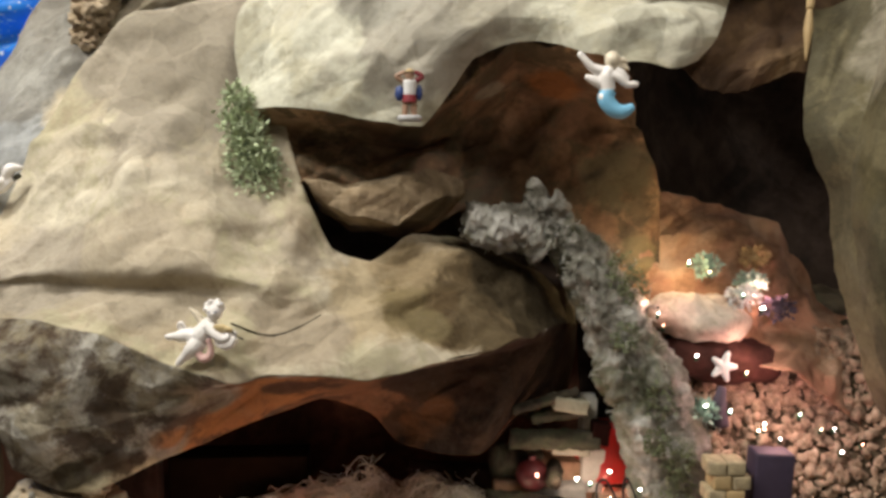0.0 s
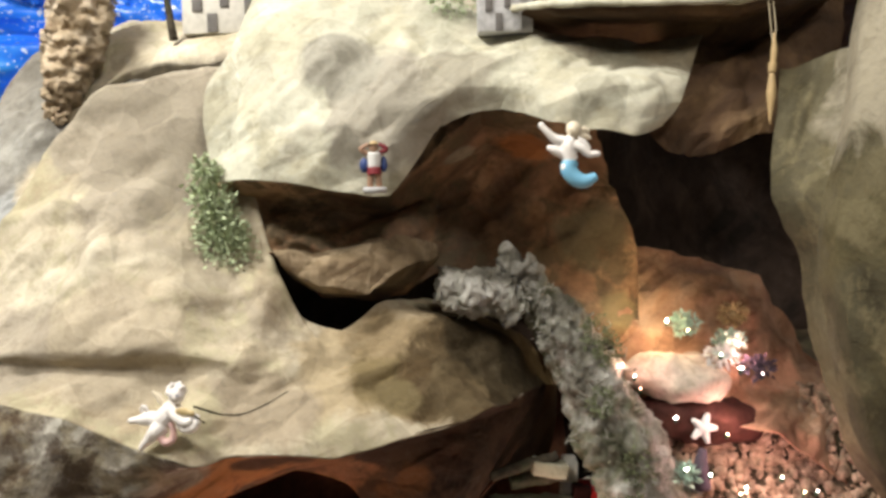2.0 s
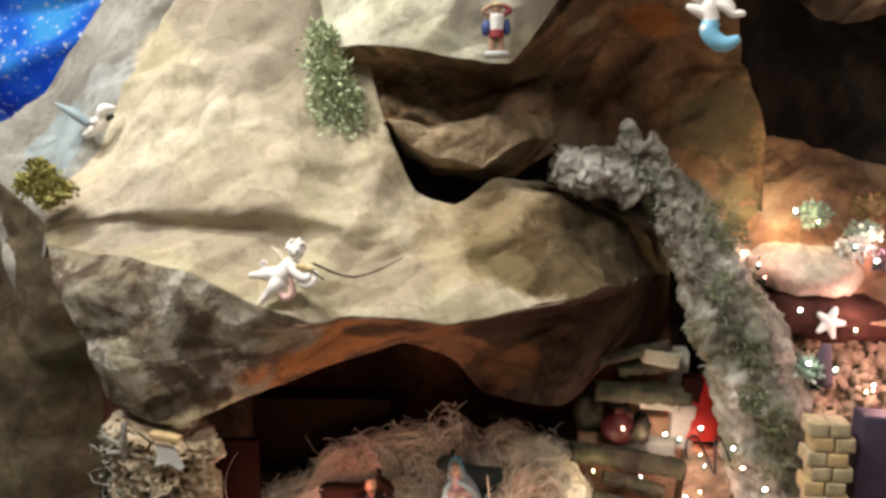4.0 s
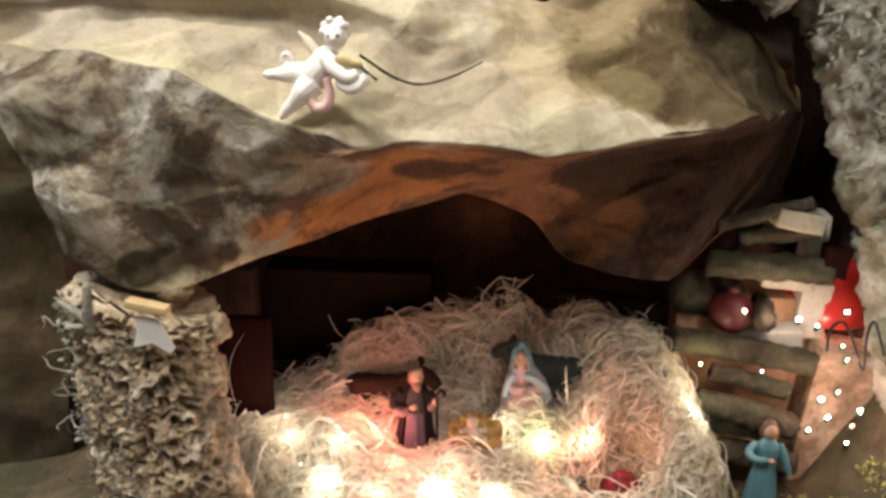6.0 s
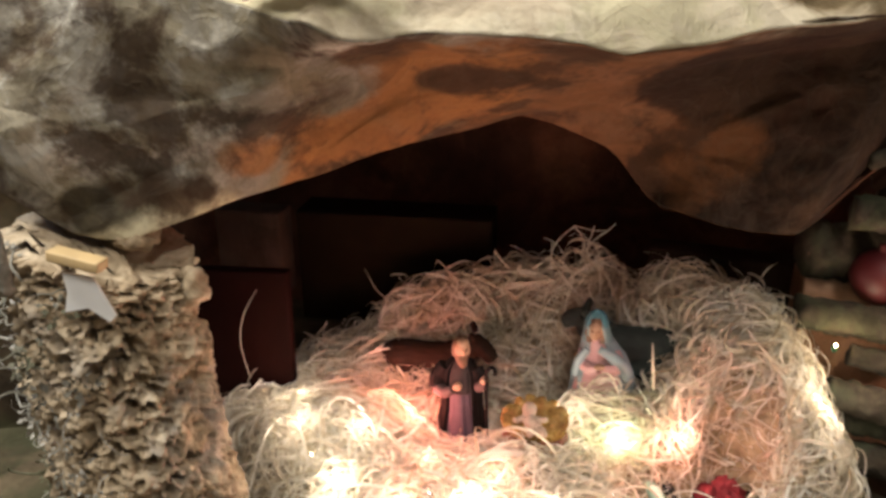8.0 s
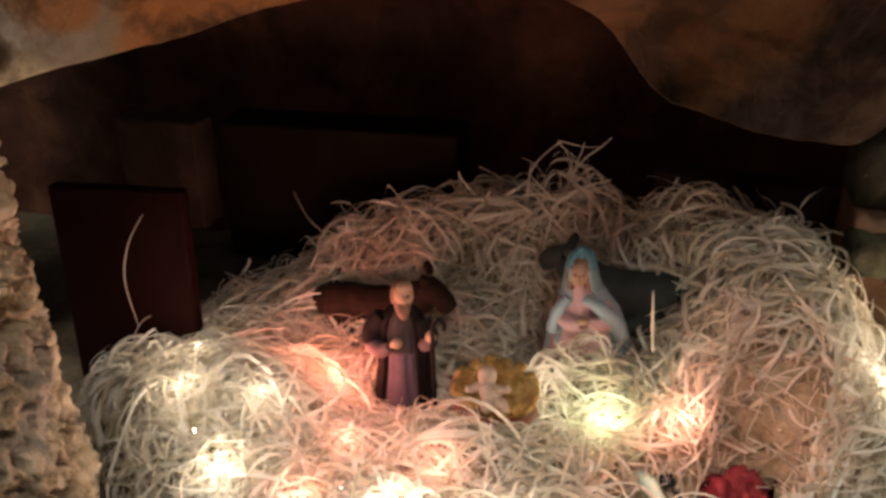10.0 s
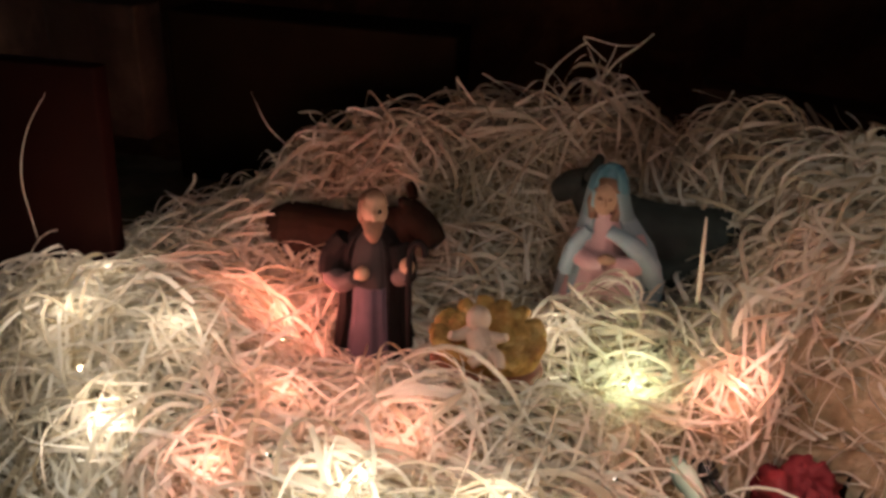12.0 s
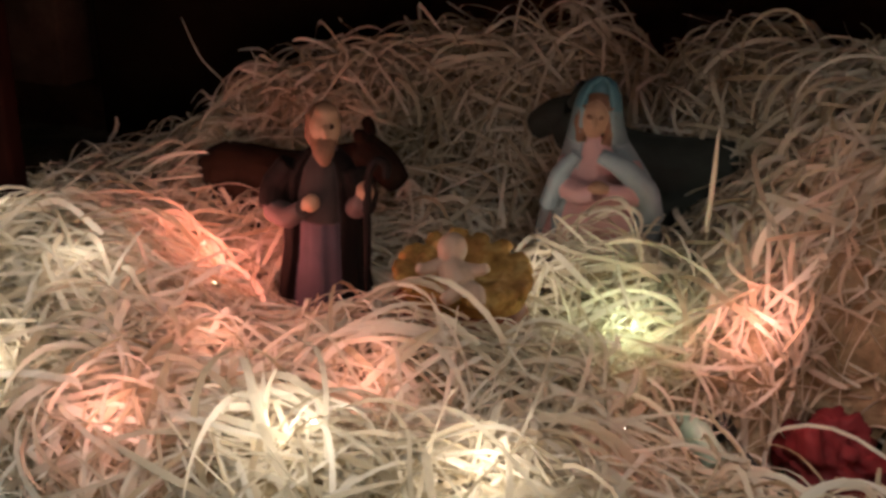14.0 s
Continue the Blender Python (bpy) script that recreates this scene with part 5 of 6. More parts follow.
tube(bm, (at(-1, 47, 11), at(9, 43, 13), at(19, 35, 13), at(25, 22, 11)), (0.0030, 0.0046, 0.0052, 0.0044), 12, 0)
tube(bm, (at(-11, 46, 9), at(-17, 36, 11), at(-20, 22, 11)), (0.0030, 0.0042, 0.0044), 12, 0)
roughen(bm, 150, 0.0008)
sculpt("kneeling_figure", bm, (BLUE_GREY, ROSE, SKIN, BEARD, TEAL_BLUE, HOOD_BLUE), 0.0006, "painted plaster kneeling figure in pale blue mantle over rose dress", "figurine", "crib figures")

# manger: a shell of modelled hay with the infant in it
manger = thing("manger", (-0.13, 0.918, 0.7520), "small oval manger heaped with golden hay, low in the straw", "manger")
bm = bmesh.new()
lathe(bm, (-0.13, 0.918, 0.7430), ((0.017, 0), (0.022, 0.006), (0.0262, 0.013), (0.0245, 0.016)), 28, 0, 0.8)
roughen(bm, 200, 0.001)
part("crib", bm, CRIB_WOOD, manger, "red-brown wooden crib")
bm = bmesh.new()
r = random.Random(77)
ball(bm, (-0.13, 0.922, 0.7625), (0.0245, 0.0185, 0.009), (20, 0, 0), 0, 40, 24)
for k in range(64):
    a = math.tau * k / 64 * 2 + r.uniform(-0.1, 0.1)
    lift = 1.0 if k < 32 else 0.72
    c, s = math.cos(a), math.sin(a)
    back = 0.006 * max(0.0, s)
    tube(bm, ((-0.13 + 0.013 * c, 0.92 + 0.010 * s, 0.764), (-0.13 + 0.022 * lift * c, 0.92 + 0.017 * lift * s, 0.7675 + back), (-0.13 + (0.0262 + r.uniform(-0.001, 0.001)) * lift * c, 0.92 + 0.0215 * lift * s, 0.768 + 1.4 * back + r.uniform(-0.0015, 0.0015))), (0.0022, 0.0038, 0.0026), 8, 0, 9)
hay = sculpt("hay", bm, (HAY,), 0.0006, "golden modelled hay", "", "")
hay.parent, hay.matrix_parent_inverse = manger, manger.matrix_basis.inverted()
bm = bmesh.new()
at = lambda x, z, d=0.0: (-0.131 + x * 0.001, 0.913 - d * 0.001, 0.771 + z * 0.001)
ball(bm, at(-3, 10.5, 0), (0.0056, 0.0054, 0.0062))
tube(bm, (at(-3, 6, 3), at(0, 2.5, 6), at(3, 0, 9)), (0.0050, 0.0062, 0.0054), 14)
tube(bm, (at(-6, 5, 3), at(-11, 3.5, 6), at(-13.5, 5, 8)), (0.0030, 0.0026, 0.0020), 9)
tube(bm, (at(2, 5, 4), at(8, 6, 5), at(11, 8, 6)), (0.0028, 0.0024, 0.0019), 9)
tube(bm, (at(1, 0, 9), at(1, 0, 14), at(-2, -2.5, 17)), (0.0036, 0.0031, 0.0022), 9)
tube(bm, (at(5, 0, 9), at(9, 1, 13), at(11, -2, 16)), (0.0036, 0.0031, 0.0022), 9)
sculpt("infant_figurine", bm, (PALE_FLESH,), 0.0005, "tiny pale plaster infant figure lying on hay", "figurine", "crib figures")


def lying_animal(name, centre, turn, mat, label, size, ears):
    bm = bmesh.new()
    s = size
    tube(bm, ((-0.036 * s, 0, 0.016 * s), (-0.03 * s, 0, 0.0175 * s), (0, 0, 0.0165 * s), (0.024 * s, 0, 0.018 * s), (0.03 * s, 0, 0.0175 * s)), (0.008 * s, 0.0165 * s, 0.0158 * s, 0.0160 * s, 0.009 * s), 20, 0, 30)
    ball(bm, (-0.02 * s, 0, 0.016 * s), (0.018 * s, 0.0175 * s, 0.0175 * s))
    tube(bm, ((0.018 * s, 0, 0.022 * s), (0.031 * s, -0.001 * s, 0.029 * s), (0.037 * s, -0.003 * s, 0.034 * s)), (0.0135 * s, 0.011 * s, 0.009 * s), 14)
    tube(bm, ((0.034 * s, -0.002 * s, 0.036 * s), (0.043 * s, -0.007 * s, 0.033 * s), (0.051 * s, -0.012 * s, 0.026 * s)), (0.009 * s, 0.0078 * s, 0.0058 * s), 14)
    for side in (-1, 1):
        tube(bm, ((0.035 * s, 0.005 * s * side, 0.042 * s), (0.033 * s, 0.01 * s * side, (0.046 + 0.006 * ears) * s), (0.034 * s, 0.011 * s * side, (0.048 + 0.013 * ears) * s)), (0.003 * s, 0.0032 * s, 0.001 * s), 8)
        tube(bm, ((0.018 * s, 0.010 * s * side, 0.008 * s), (0.033 * s, 0.014 * s * side, 0.004 * s), (0.022 * s, 0.017 * s * side, 0.003 * s)), (0.0055 * s, 0.0042 * s, 0.0034 * s), 10)
        tube(bm, ((-0.02 * s, 0.012 * s * side, 0.01 * s), (-0.006 * s, 0.018 * s * side, 0.005 * s), (-0.02 * s, 0.02 * s * side, 0.003 * s)), (0.008 * s, 0.005 * s, 0.0034 * s), 10)
    tube(bm, ((-0.033 * s, 0, 0.022 * s), (-0.038 * s, 0.006 * s, 0.012 * s), (-0.033 * s, 0.013 * s, 0.004 * s)), (0.003 * s, 0.002 * s, 0.0025 * s), 8)
    roughen(bm, 120, 0.001)
    ob = sculpt(name, bm, (mat,), 0.0009, label, "figurine", "crib figures")
    ob.matrix_basis = pose(*centre, 0, 0, turn)
    return ob


lying_animal("ox_figurine", (-0.234, 1.007, 0.742), 6, OX, "dark brown plaster ox lying in the straw", 1.1, 0.0)
lying_animal("donkey_figurine", (-0.062, 1.026, 0.766), 178, DONKEY, "dark grey-green plaster donkey lying in the straw", 1.12, 0.05)

# ---- things on the rock face ----
def flaked(bm, centre, count, radius, size, seed, mat=0, squash=(1, 1, 1), up=0.0):
    """Many small leaves or lichen scales round a centre."""
    r = random.Random(seed)
    for _ in range(count):
        d = Vector((r.gauss(0, 1), r.gauss(0, 1), r.gauss(0, 1) + up)).normalized()
        p = Vector(centre) + Vector([a * b for a, b in zip(d * radius * r.uniform(0.35, 1.0), squash)])
        t = d.orthogonal().normalized()
        t = Matrix.Rotation(r.random() * math.tau, 3, d) @ t
        w = t.cross(d)
        s = size * r.uniform(0.5, 1.2)
        tip = p + d * s * 1.2 + t * s * 0.5
        vs = [bm.verts.new(q) for q in (p, p + t * s * 0.5 + w * s * 0.4 + d * s * 0.5, tip, p + t * s * 0.5 - w * s * 0.4 + d * s * 0.5)]
        bm.faces.new(vs).material_index = mat


def local(origin, scale):
    """Places in a figure: x right, depth towards the viewer, z up, in small steps."""
    return lambda x, z, d=0.0: (origin[0] + x * scale, origin[1] - d * scale, origin[2] + z * scale)


# flying cherub with a violin
bm = bmesh.new()
at = local((-0.236, 0.764, 1.12), 0.000122)
ball(bm, at(110, 208, 40), (0.0078, 0.008, 0.0088))
for k in range(16):
    a = math.tau * k / 16
    ball(bm, at(108 + 62 * math.cos(a), 232 + 50 * math.sin(a) + (14 if k % 2 else 0), 20 + 20 * (k % 3)), (0.0027, 0.0027, 0.0027), seg=10, rings=6)
ball(bm, at(105, 252, 20), (0.0075, 0.0078, 0.006))
for dx in (84, 134):
    ball(bm, at(dx, 214, 100), (0.0011, 0.0008, 0.0008), mat=5, seg=8, rings=6)
ball(bm, at(110, 198, 106), (0.0012, 0.0012, 0.0014), seg=8, rings=6)
tube(bm, (at(80, 130, 20), at(30, 50, 10), at(-20, 0, 0), at(-60, -20, 0)), (0.0070, 0.0100, 0.0109, 0.0083), 14)
tube(bm, (at(-40, -10, 0), at(-120, 5, -10), at(-190, 0, 0), at(-235, -2, 0), at(-285, -8, 5)), (0.0084, 0.0074, 0.0058, 0.0038, 0.0033), 12)
ball(bm, at(-275, -5, 5), (0.0045, 0.003, 0.003))
tube(bm, (at(-20, -40, 20), at(-75, -90, 40), at(-130, -150, 30), at(-190, -205, 20)), (0.0090, 0.0079, 0.0054, 0.0038), 12)
ball(bm, at(-195, -215, 25), (0.0035, 0.003, 0.0045), (0, 35, 0))
tube(bm, (at(60, 100, 50), at(120, 40, 90), at(190, 0, 110), at(240, 25, 100)), (0.0061, 0.0054, 0.0044, 0.0038), 12)
tube(bm, (at(80, 90, 10), at(150, 60, 50), at(220, 60, 80), at(285, 20, 80)), (0.0058, 0.0051, 0.0038, 0.0033), 12)
tube(bm, (at(120, -20, 90), at(180, -55, 100), at(240, -45, 100), at(285, 10, 90)), (0.0028, 0.0038, 0.0046, 0.0038), 10)
tube(bm, (at(60, -10, 60), at(75, -90, 60), at(60, -150, 60), at(10, -170, 60), at(-30, -130, 55), at(-40, -80, 45)), (0.0028, 0.0033, 0.0041, 0.0044, 0.0036, 0.0026), 10, 1, 26)
tube(bm, (at(-150, 20, 0), at(-195, 80, 0), at(-175, 110, 0), at(-150, 80, 0), at(-150, 30, 0)), (0.0018, 0.0018, 0.0018, 0.0018, 0.0018), 8, 0, 24)
ball(bm, at(175, 90, 105), (0.0075, 0.0026, 0.0042), (0, 10, 0), 2)
ball(bm, at(230, 78, 110), (0.0052, 0.0022, 0.003), (0, 10, 0), 2)
tube(bm, (at(250, 70, 110), at(310, 20, 110), at(345, -8, 100)), (0.0009, 0.0008, 0.0012), 8, 3)
for k in range(9):
    u = k / 8
    dx, dz = -112 + 92 * u, 226 - 150 * u
    tube(bm, (at(20, 98 - 14 * u, -15), at(dx * 0.55 + 8, 55 + dz * 0.52, -25 + 2 * k), at(dx, dz, -18 + 2 * k)), (0.0022, 0.0034, 0.0010), 8, 4)
sculpt("cherub_figurine", bm, (PORCELAIN, PINK, GOLD, BARK, CREAM, NAVY), 0.0007, "white glazed cherub with gilt violin lying on the beige rock", "figurine", "hung angels")

# dry twig beside it
bm = bmesh.new()
tube(bm, ((-0.206, 0.757, 1.134), (-0.188, 0.783, 1.118), (-0.172, 0.802, 1.112), (-0.152, 0.822, 1.116), (-0.131, 0.838, 1.126)), (0.0011, 0.0010, 0.0009, 0.0008, 0.0005), 8, 0, 20)
roughen(bm, 300, 0.0006)
tagged(part("twig", bm, BARK), "thin dark dry twig lying on the rock face", "twig")

# second cherub, under the ledge
bm = bmesh.new()
at = local((0.170, 0.842, 1.370), 0.000222)
ball(bm, at(22, 108, 15), (0.0075, 0.0075, 0.008), mat=2)
ball(bm, at(26, 118, 5), (0.0082, 0.007, 0.0075), mat=3)
tube(bm, (at(22, 72, 15), at(0, 34, 10), at(8, -30, 5)), (0.0062, 0.0086, 0.0082), 14)
tube(bm, (at(-10, 58, 10), at(-62, 72, 10), at(-92, 98, 15), at(-122, 130, 15)), (0.0056, 0.0050, 0.0040, 0.0034), 12)
tube(bm, (at(-20, 0, 5), at(-70, 22, 10), at(-100, 34, 12)), (0.0062, 0.0048, 0.0024), 12)
ball(bm, at(-125, 134, 15), (0.0036, 0.0034, 0.0036))
tube(bm, (at(14, 46, 20), at(58, 24, 30), at(92, -4, 30), at(128, -2, 30)), (0.0052, 0.0046, 0.0040, 0.0034), 12)
tube(bm, (at(40, 62, 20), at(72, 46, 25), at(96, 16, 25)), (0.0044, 0.0038, 0.0028), 10)
ball(bm, at(132, -4, 30), (0.0036, 0.003, 0.0032))
tube(bm, (at(12, -30, 5), at(0, -72, 10), at(36, -118, 15), at(80, -128, 20), at(128, -104, 20)), (0.0084, 0.0088, 0.0086, 0.0076, 0.0040), 14, 1)
ball(bm, at(-18, -62, 20), (0.0046, 0.005, 0.0052))
for dx, dz in ((105, 110), (110, 80), (95, 55), (75, 40)):
    tube(bm, (at(30, 60, -10), at(dx * 0.7, dz, -15), at(dx, dz - 10, -10)), (0.0025, 0.0042, 0.0015), 8, 3)
tube(bm, (at(10, 120, 0), at(5, 140, -60), at(0, 160, -110)), (0.0006, 0.0006, 0.0006), 6, 3)
sculpt("cherub_figurine", bm, (PORCELAIN, SKY_BLUE, CREAM, CREAM), 0.0008, "white glazed cherub with light blue drapery hung under the ledge", "figurine", "hung angels")

# little hiker on the ledge
bm = bmesh.new()
F = (-0.037, 0.890, 1.336)
lathe(bm, F, ((0.012, -0.003), (0.014, 0.001), (0.0125, 0.004)), 20, 3, 0.8)
for dx in (-0.0042, 0.0042):
    tube(bm, ((F[0] + dx * 1.3, F[1], F[2] + 0.003), (F[0] + dx, F[1] - 0.001, F[2] + 0.014), (F[0] + dx * 0.7, F[1], F[2] + 0.022)), (0.0032, 0.0036, 0.0042), 10, 4)
tube(bm, ((F[0], F[1], F[2] + 0.018), (F[0], F[1], F[2] + 0.026)), (0.0085, 0.0072), 14, 1)
tube(bm, ((F[0], F[1], F[2] + 0.025), (F[0] + 0.0005, F[1], F[2] + 0.042)), (0.0068, 0.0078), 14, 0)
ball(bm, (F[0] - 0.011, F[1] + 0.002, F[2] + 0.028), (0.0055, 0.005, 0.0085), mat=2)
ball(bm, (F[0] + 0.0105, F[1] + 0.003, F[2] + 0.029), (0.004, 0.004, 0.009), mat=2)
tube(bm, ((F[0] - 0.007, F[1], F[2] + 0.041), (F[0] - 0.014, F[1] - 0.002, F[2] + 0.046), (F[0] - 0.005, F[1] - 0.002, F[2] + 0.051)), (0.003, 0.0026, 0.0022), 10, 4)
tube(bm, ((F[0] + 0.007, F[1], F[2] + 0.041), (F[0] + 0.014, F[1] - 0.002, F[2] + 0.046), (F[0] + 0.006, F[1] - 0.002, F[2] + 0.051)), (0.003, 0.0026, 0.0022), 10, 1)
ball(bm, (F[0], F[1], F[2] + 0.048), (0.0055, 0.0055, 0.006), mat=4)
lathe(bm, (F[0], F[1], F[2] + 0.051), ((0.007, 0), (0.007, 0.0008), (0.0045, 0.0012), (0.0035, 0.0035)), 16, 5)
tagged(part("herdsman_figurine", bm, (WHITE_CARD, ROSE_RED, NAVY, STONE_WALL, SKIN, WOOD)), "tiny painted herdsman in white, red and navy on the ledge", "figurine")

# conifer sprig
bush = thing("bush", (-0.225, 0.945, 1.25), "pale green bushy conifer sprig fixed to the rock", "bush")
bm = bmesh.new()
tube(bm, ((-0.220, 0.95, 1.245), (-0.228, 0.945, 1.29), (-0.247, 0.945, 1.365)), (0.003, 0.0022, 0.0008), 8)
part("stem", bm, BARK, bush)
bm = bmesh.new()
for k in range(13):
    u = k / 12
    flaked(bm, (-0.219 - 0.026 * u + 0.006 * math.sin(k * 2.3), 0.943, 1.262 + 0.105 * u), 260 - 150 * k // 12, 0.034 * (1 - 0.62 * u) + 0.004, 0.0055, 20 + k, squash=(1, 0.7, 0.9), up=0.35)
part("foliage", bm, GREENERY, bush)

# moss tuft and the small winged figure beside it
bm = bmesh.new()
for k, (dx, dz, r) in enumerate(((0, 0, 0.022), (-0.02, -0.006, 0.016), (0.018, -0.01, 0.016), (0.002, -0.02, 0.014), (-0.006, 0.012, 0.014))):
    flaked(bm, (-0.520 + dx, 0.825, 1.204 + dz), 260, r, 0.005, 60 + k, squash=(1, 0.7, 0.8), up=0.5)
    ball(bm, (-0.520 + dx, 0.828, 1.202 + dz), (r * 0.6, r * 0.5, r * 0.5))
tagged(part("moss_tuft", bm, MOSS), "yellow-green moss tuft on the edge of the rock", "moss")
bm = bmesh.new()
A = (-0.508, 0.915, 1.262)
tube(bm, ((A[0] - 0.014, A[1], A[2] - 0.012), (A[0], A[1] - 0.003, A[2] - 0.004), (A[0] + 0.014, A[1], A[2] + 0.008)), (0.004, 0.006, 0.0045), 12)
ball(bm, (A[0] + 0.002, A[1] - 0.006, A[2] + 0.004), (0.0052, 0.005, 0.0055), mat=1)
tube(bm, ((A[0] - 0.006, A[1], A[2]), (A[0] - 0.026, A[1] - 0.002, A[2] + 0.014), (A[0] - 0.05, A[1], A[2] + 0.026)), (0.006, 0.0062, 0.0012), 10, 2)
tube(bm, ((A[0] + 0.004, A[1], A[2]), (A[0] + 0.012, A[1] - 0.003, A[2] + 0.018), (A[0] + 0.026, A[1], A[2] + 0.02)), (0.005, 0.007, 0.002), 10)
tube(bm, ((A[0] + 0.008, A[1], A[2] + 0.004), (A[0] + 0.022, A[1] - 0.002, A[2] + 0.011)), (0.004, 0.003), 10, 3)
tagged(part("bird_figurine", bm, (PORCELAIN, PORCELAIN, BLUE_GREY, BARK)), "small white winged figure with blue-grey wing on the slope", "figurine", "hung angels")

# cork bark knob on the summit
bm = bmesh.new()
tube(bm, ((-0.430, 1.075, 1.640), (-0.432, 1.07, 1.585), (-0.440, 1.06, 1.53), (-0.452, 1.05, 1.48), (-0.463, 1.045, 1.435)), (0.034, 0.04, 0.036, 0.026, 0.008), 72, 0, 110)
roughen(bm, 30, 0.016)
roughen(bm, 75, 0.013)
roughen(bm, 190, 0.006)
for k, (x, z, w) in enumerate(((-0.43, 1.63, 0.05), (-0.432, 1.59, 0.055), (-0.438, 1.55, 0.05), (-0.445, 1.51, 0.042), (-0.455, 1.47, 0.028), (-0.462, 1.44, 0.014))):
    flaked(bm, (x, 1.06, z), 60, w * 0.8, 0.006, 700 + k, squash=(1, 0.9, 0.6))
tagged(part("cork_bark_piece", bm, PALE_CORK), "knobbly brown cork bark piece on the mountain slope", "cork")


def little_house(name, place, size, mat, label, tower):
    """Model house: walls, roof, dark openings."""
    x, y, z = place
    w, d, h = size
    house = thing(name, place, label, "model house", "model houses")
    bm = bmesh.new()
    box(bm, (x, y, z + h / 2), (w, d, h), bevel=0.0015)
    if tower:
        box(bm, (x + w * 0.62, y + 0.004, z + h * 0.55), (w * 0.34, d * 0.8, h * 1.1), bevel=0.0015)
    roughen(bm, 120, 0.001)
    part("wall", bm, mat, house)
    bm = bmesh.new()
    vs = [bm.verts.new(p) for p in ((x - w * 0.56, y - d * 0.58, z + h), (x + w * 0.56, y - d * 0.58, z + h), (x + w * 0.56, y + d * 0.58, z + h), (x - w * 0.56, y + d * 0.58, z + h),
                                    (x - w * 0.56, y, z + h * 1.4), (x + w * 0.56, y, z + h * 1.4))]
    for f in ((0, 1, 5, 4), (2, 3, 4, 5), (0, 4, 3), (1, 2, 5), (3, 2, 1, 0)):
        bm.faces.new([vs[i] for i in f])
    part("roof", bm, RED_BOARD, house, smooth=False)
    for dx, dz, ww, hh in ((-0.25, 0.55, 0.16, 0.26), (0.18, 0.6, 0.14, 0.22), (-0.02, 0.2, 0.16, 0.36)):
        bm = bmesh.new()
        box(bm, (x + dx * w, y - d / 2 - 0.0004, z + dz * h), (ww * w, 0.003, hh * h), bevel=0.0004)
        part("window" if dz > 0.3 else "door", bm, DIM, house)
    return house


little_house("model_house", (-0.265, 1.115, 1.548), (0.085, 0.05, 0.07), HOUSE_WALL, "small cream model house on the mountain top", False)
little_house("model_house", (0.108, 0.965, 1.515), (0.05, 0.04, 0.055), STONE_WALL, "small grey stone model house with dark windows on the ledge", True)
bm = bmesh.new()
tube(bm, ((-0.318, 1.085, 1.54), (-0.322, 1.085, 1.57), (-0.330, 1.085, 1.64)), (0.006, 0.005, 0.004), 10)
roughen(bm, 150, 0.001)
tagged(part("wooden_post", bm, BARK), "short dark wooden post beside the cream model house", "post")
bm = bmesh.new()
for k, (dx, dz) in enumerate(((0, 0), (0.03, 0.004), (-0.02, 0.006))):
    flaked(bm, (0.058 + dx, 0.985, 1.553 + dz), 150, 0.014, 0.004, 80 + k, up=0.4)
tagged(part("moss_tuft", bm, GREENERY), "pale green moss tuft beside the stone model house", "moss")

# spindle hanging on two threads from the shelf
spindle = thing("spindle", (0.393, 0.875, 1.46), "thin pale wooden spindle hanging on threads under the shelf", "spindle")
for dx in (-0.0025, 0.0025):
    bm = bmesh.new()
    tube(bm, ((0.396 + dx, 0.888, 1.531), (0.3945 + dx, 0.876, 1.50), (0.394 + dx * 0.6, 0.872, 1.482)), (0.0006, 0.0006, 0.0006), 6)
    part("thread", bm, THREAD, spindle)
bm = bmesh.new()
tube(bm, ((0.394, 0.872, 1.494), (0.394, 0.872, 1.475), (0.3925, 0.872, 1.455)), (0.0008, 0.0034, 0.0026), 12)
tube(bm, ((0.3925, 0.872, 1.462), (0.392, 0.872, 1.452)), (0.0042, 0.0042), 12)
tube(bm, ((0.392, 0.872, 1.452), (0.3915, 0.872, 1.43), (0.3905, 0.872, 1.397)), (0.0028, 0.0052, 0.001), 12)
part("shaft", bm, WOOD, spindle)

# lichen-covered bark leaning in the cave mouth
bark = thing("lichen_bark", (0.2, 0.98, 0.75), "crooked bark branch covered with grey lichen and green moss", "bark")
bm = bmesh.new()
tube(bm, ((0.125, 1.01, 1.232), (0.158, 1.01, 1.19), (0.198, 1.005, 1.13), (0.238, 0.99, 1.04), (0.278, 0.985, 0.95), (0.305, 0.98, 0.84), (0.315, 0.98, 0.72)),
     (0.026, 0.028, 0.034, 0.048, 0.056, 0.055, 0.06), 56, 0, 150)
roughen(bm, 26, 0.017)
roughen(bm, 80, 0.012)
roughen(bm, 230, 0.004)
part("trunk", bm, LICHEN, bark)
bm = bmesh.new()
tube(bm, ((0.028, 0.985, 1.216), (0.06, 0.99, 1.206), (0.1, 1.0, 1.204), (0.13, 1.005, 1.182)), (0.021, 0.028, 0.03, 0.03), 48, 0, 70)
roughen(bm, 45, 0.010)
roughen(bm, 130, 0.008)
roughen(bm, 300, 0.004)
part("branch", bm, LICHEN, bark)
bm = bmesh.new()
tube(bm, ((0.13, 1.01, 1.21), (0.118, 1.0, 1.245), (0.108, 1.0, 1.262)), (0.022, 0.014, 0.006), 30, 0, 40)
roughen(bm, 60, 0.012)
part("branch", bm, LICHEN, bark)
bm = bmesh.new()
r = random.Random(11)
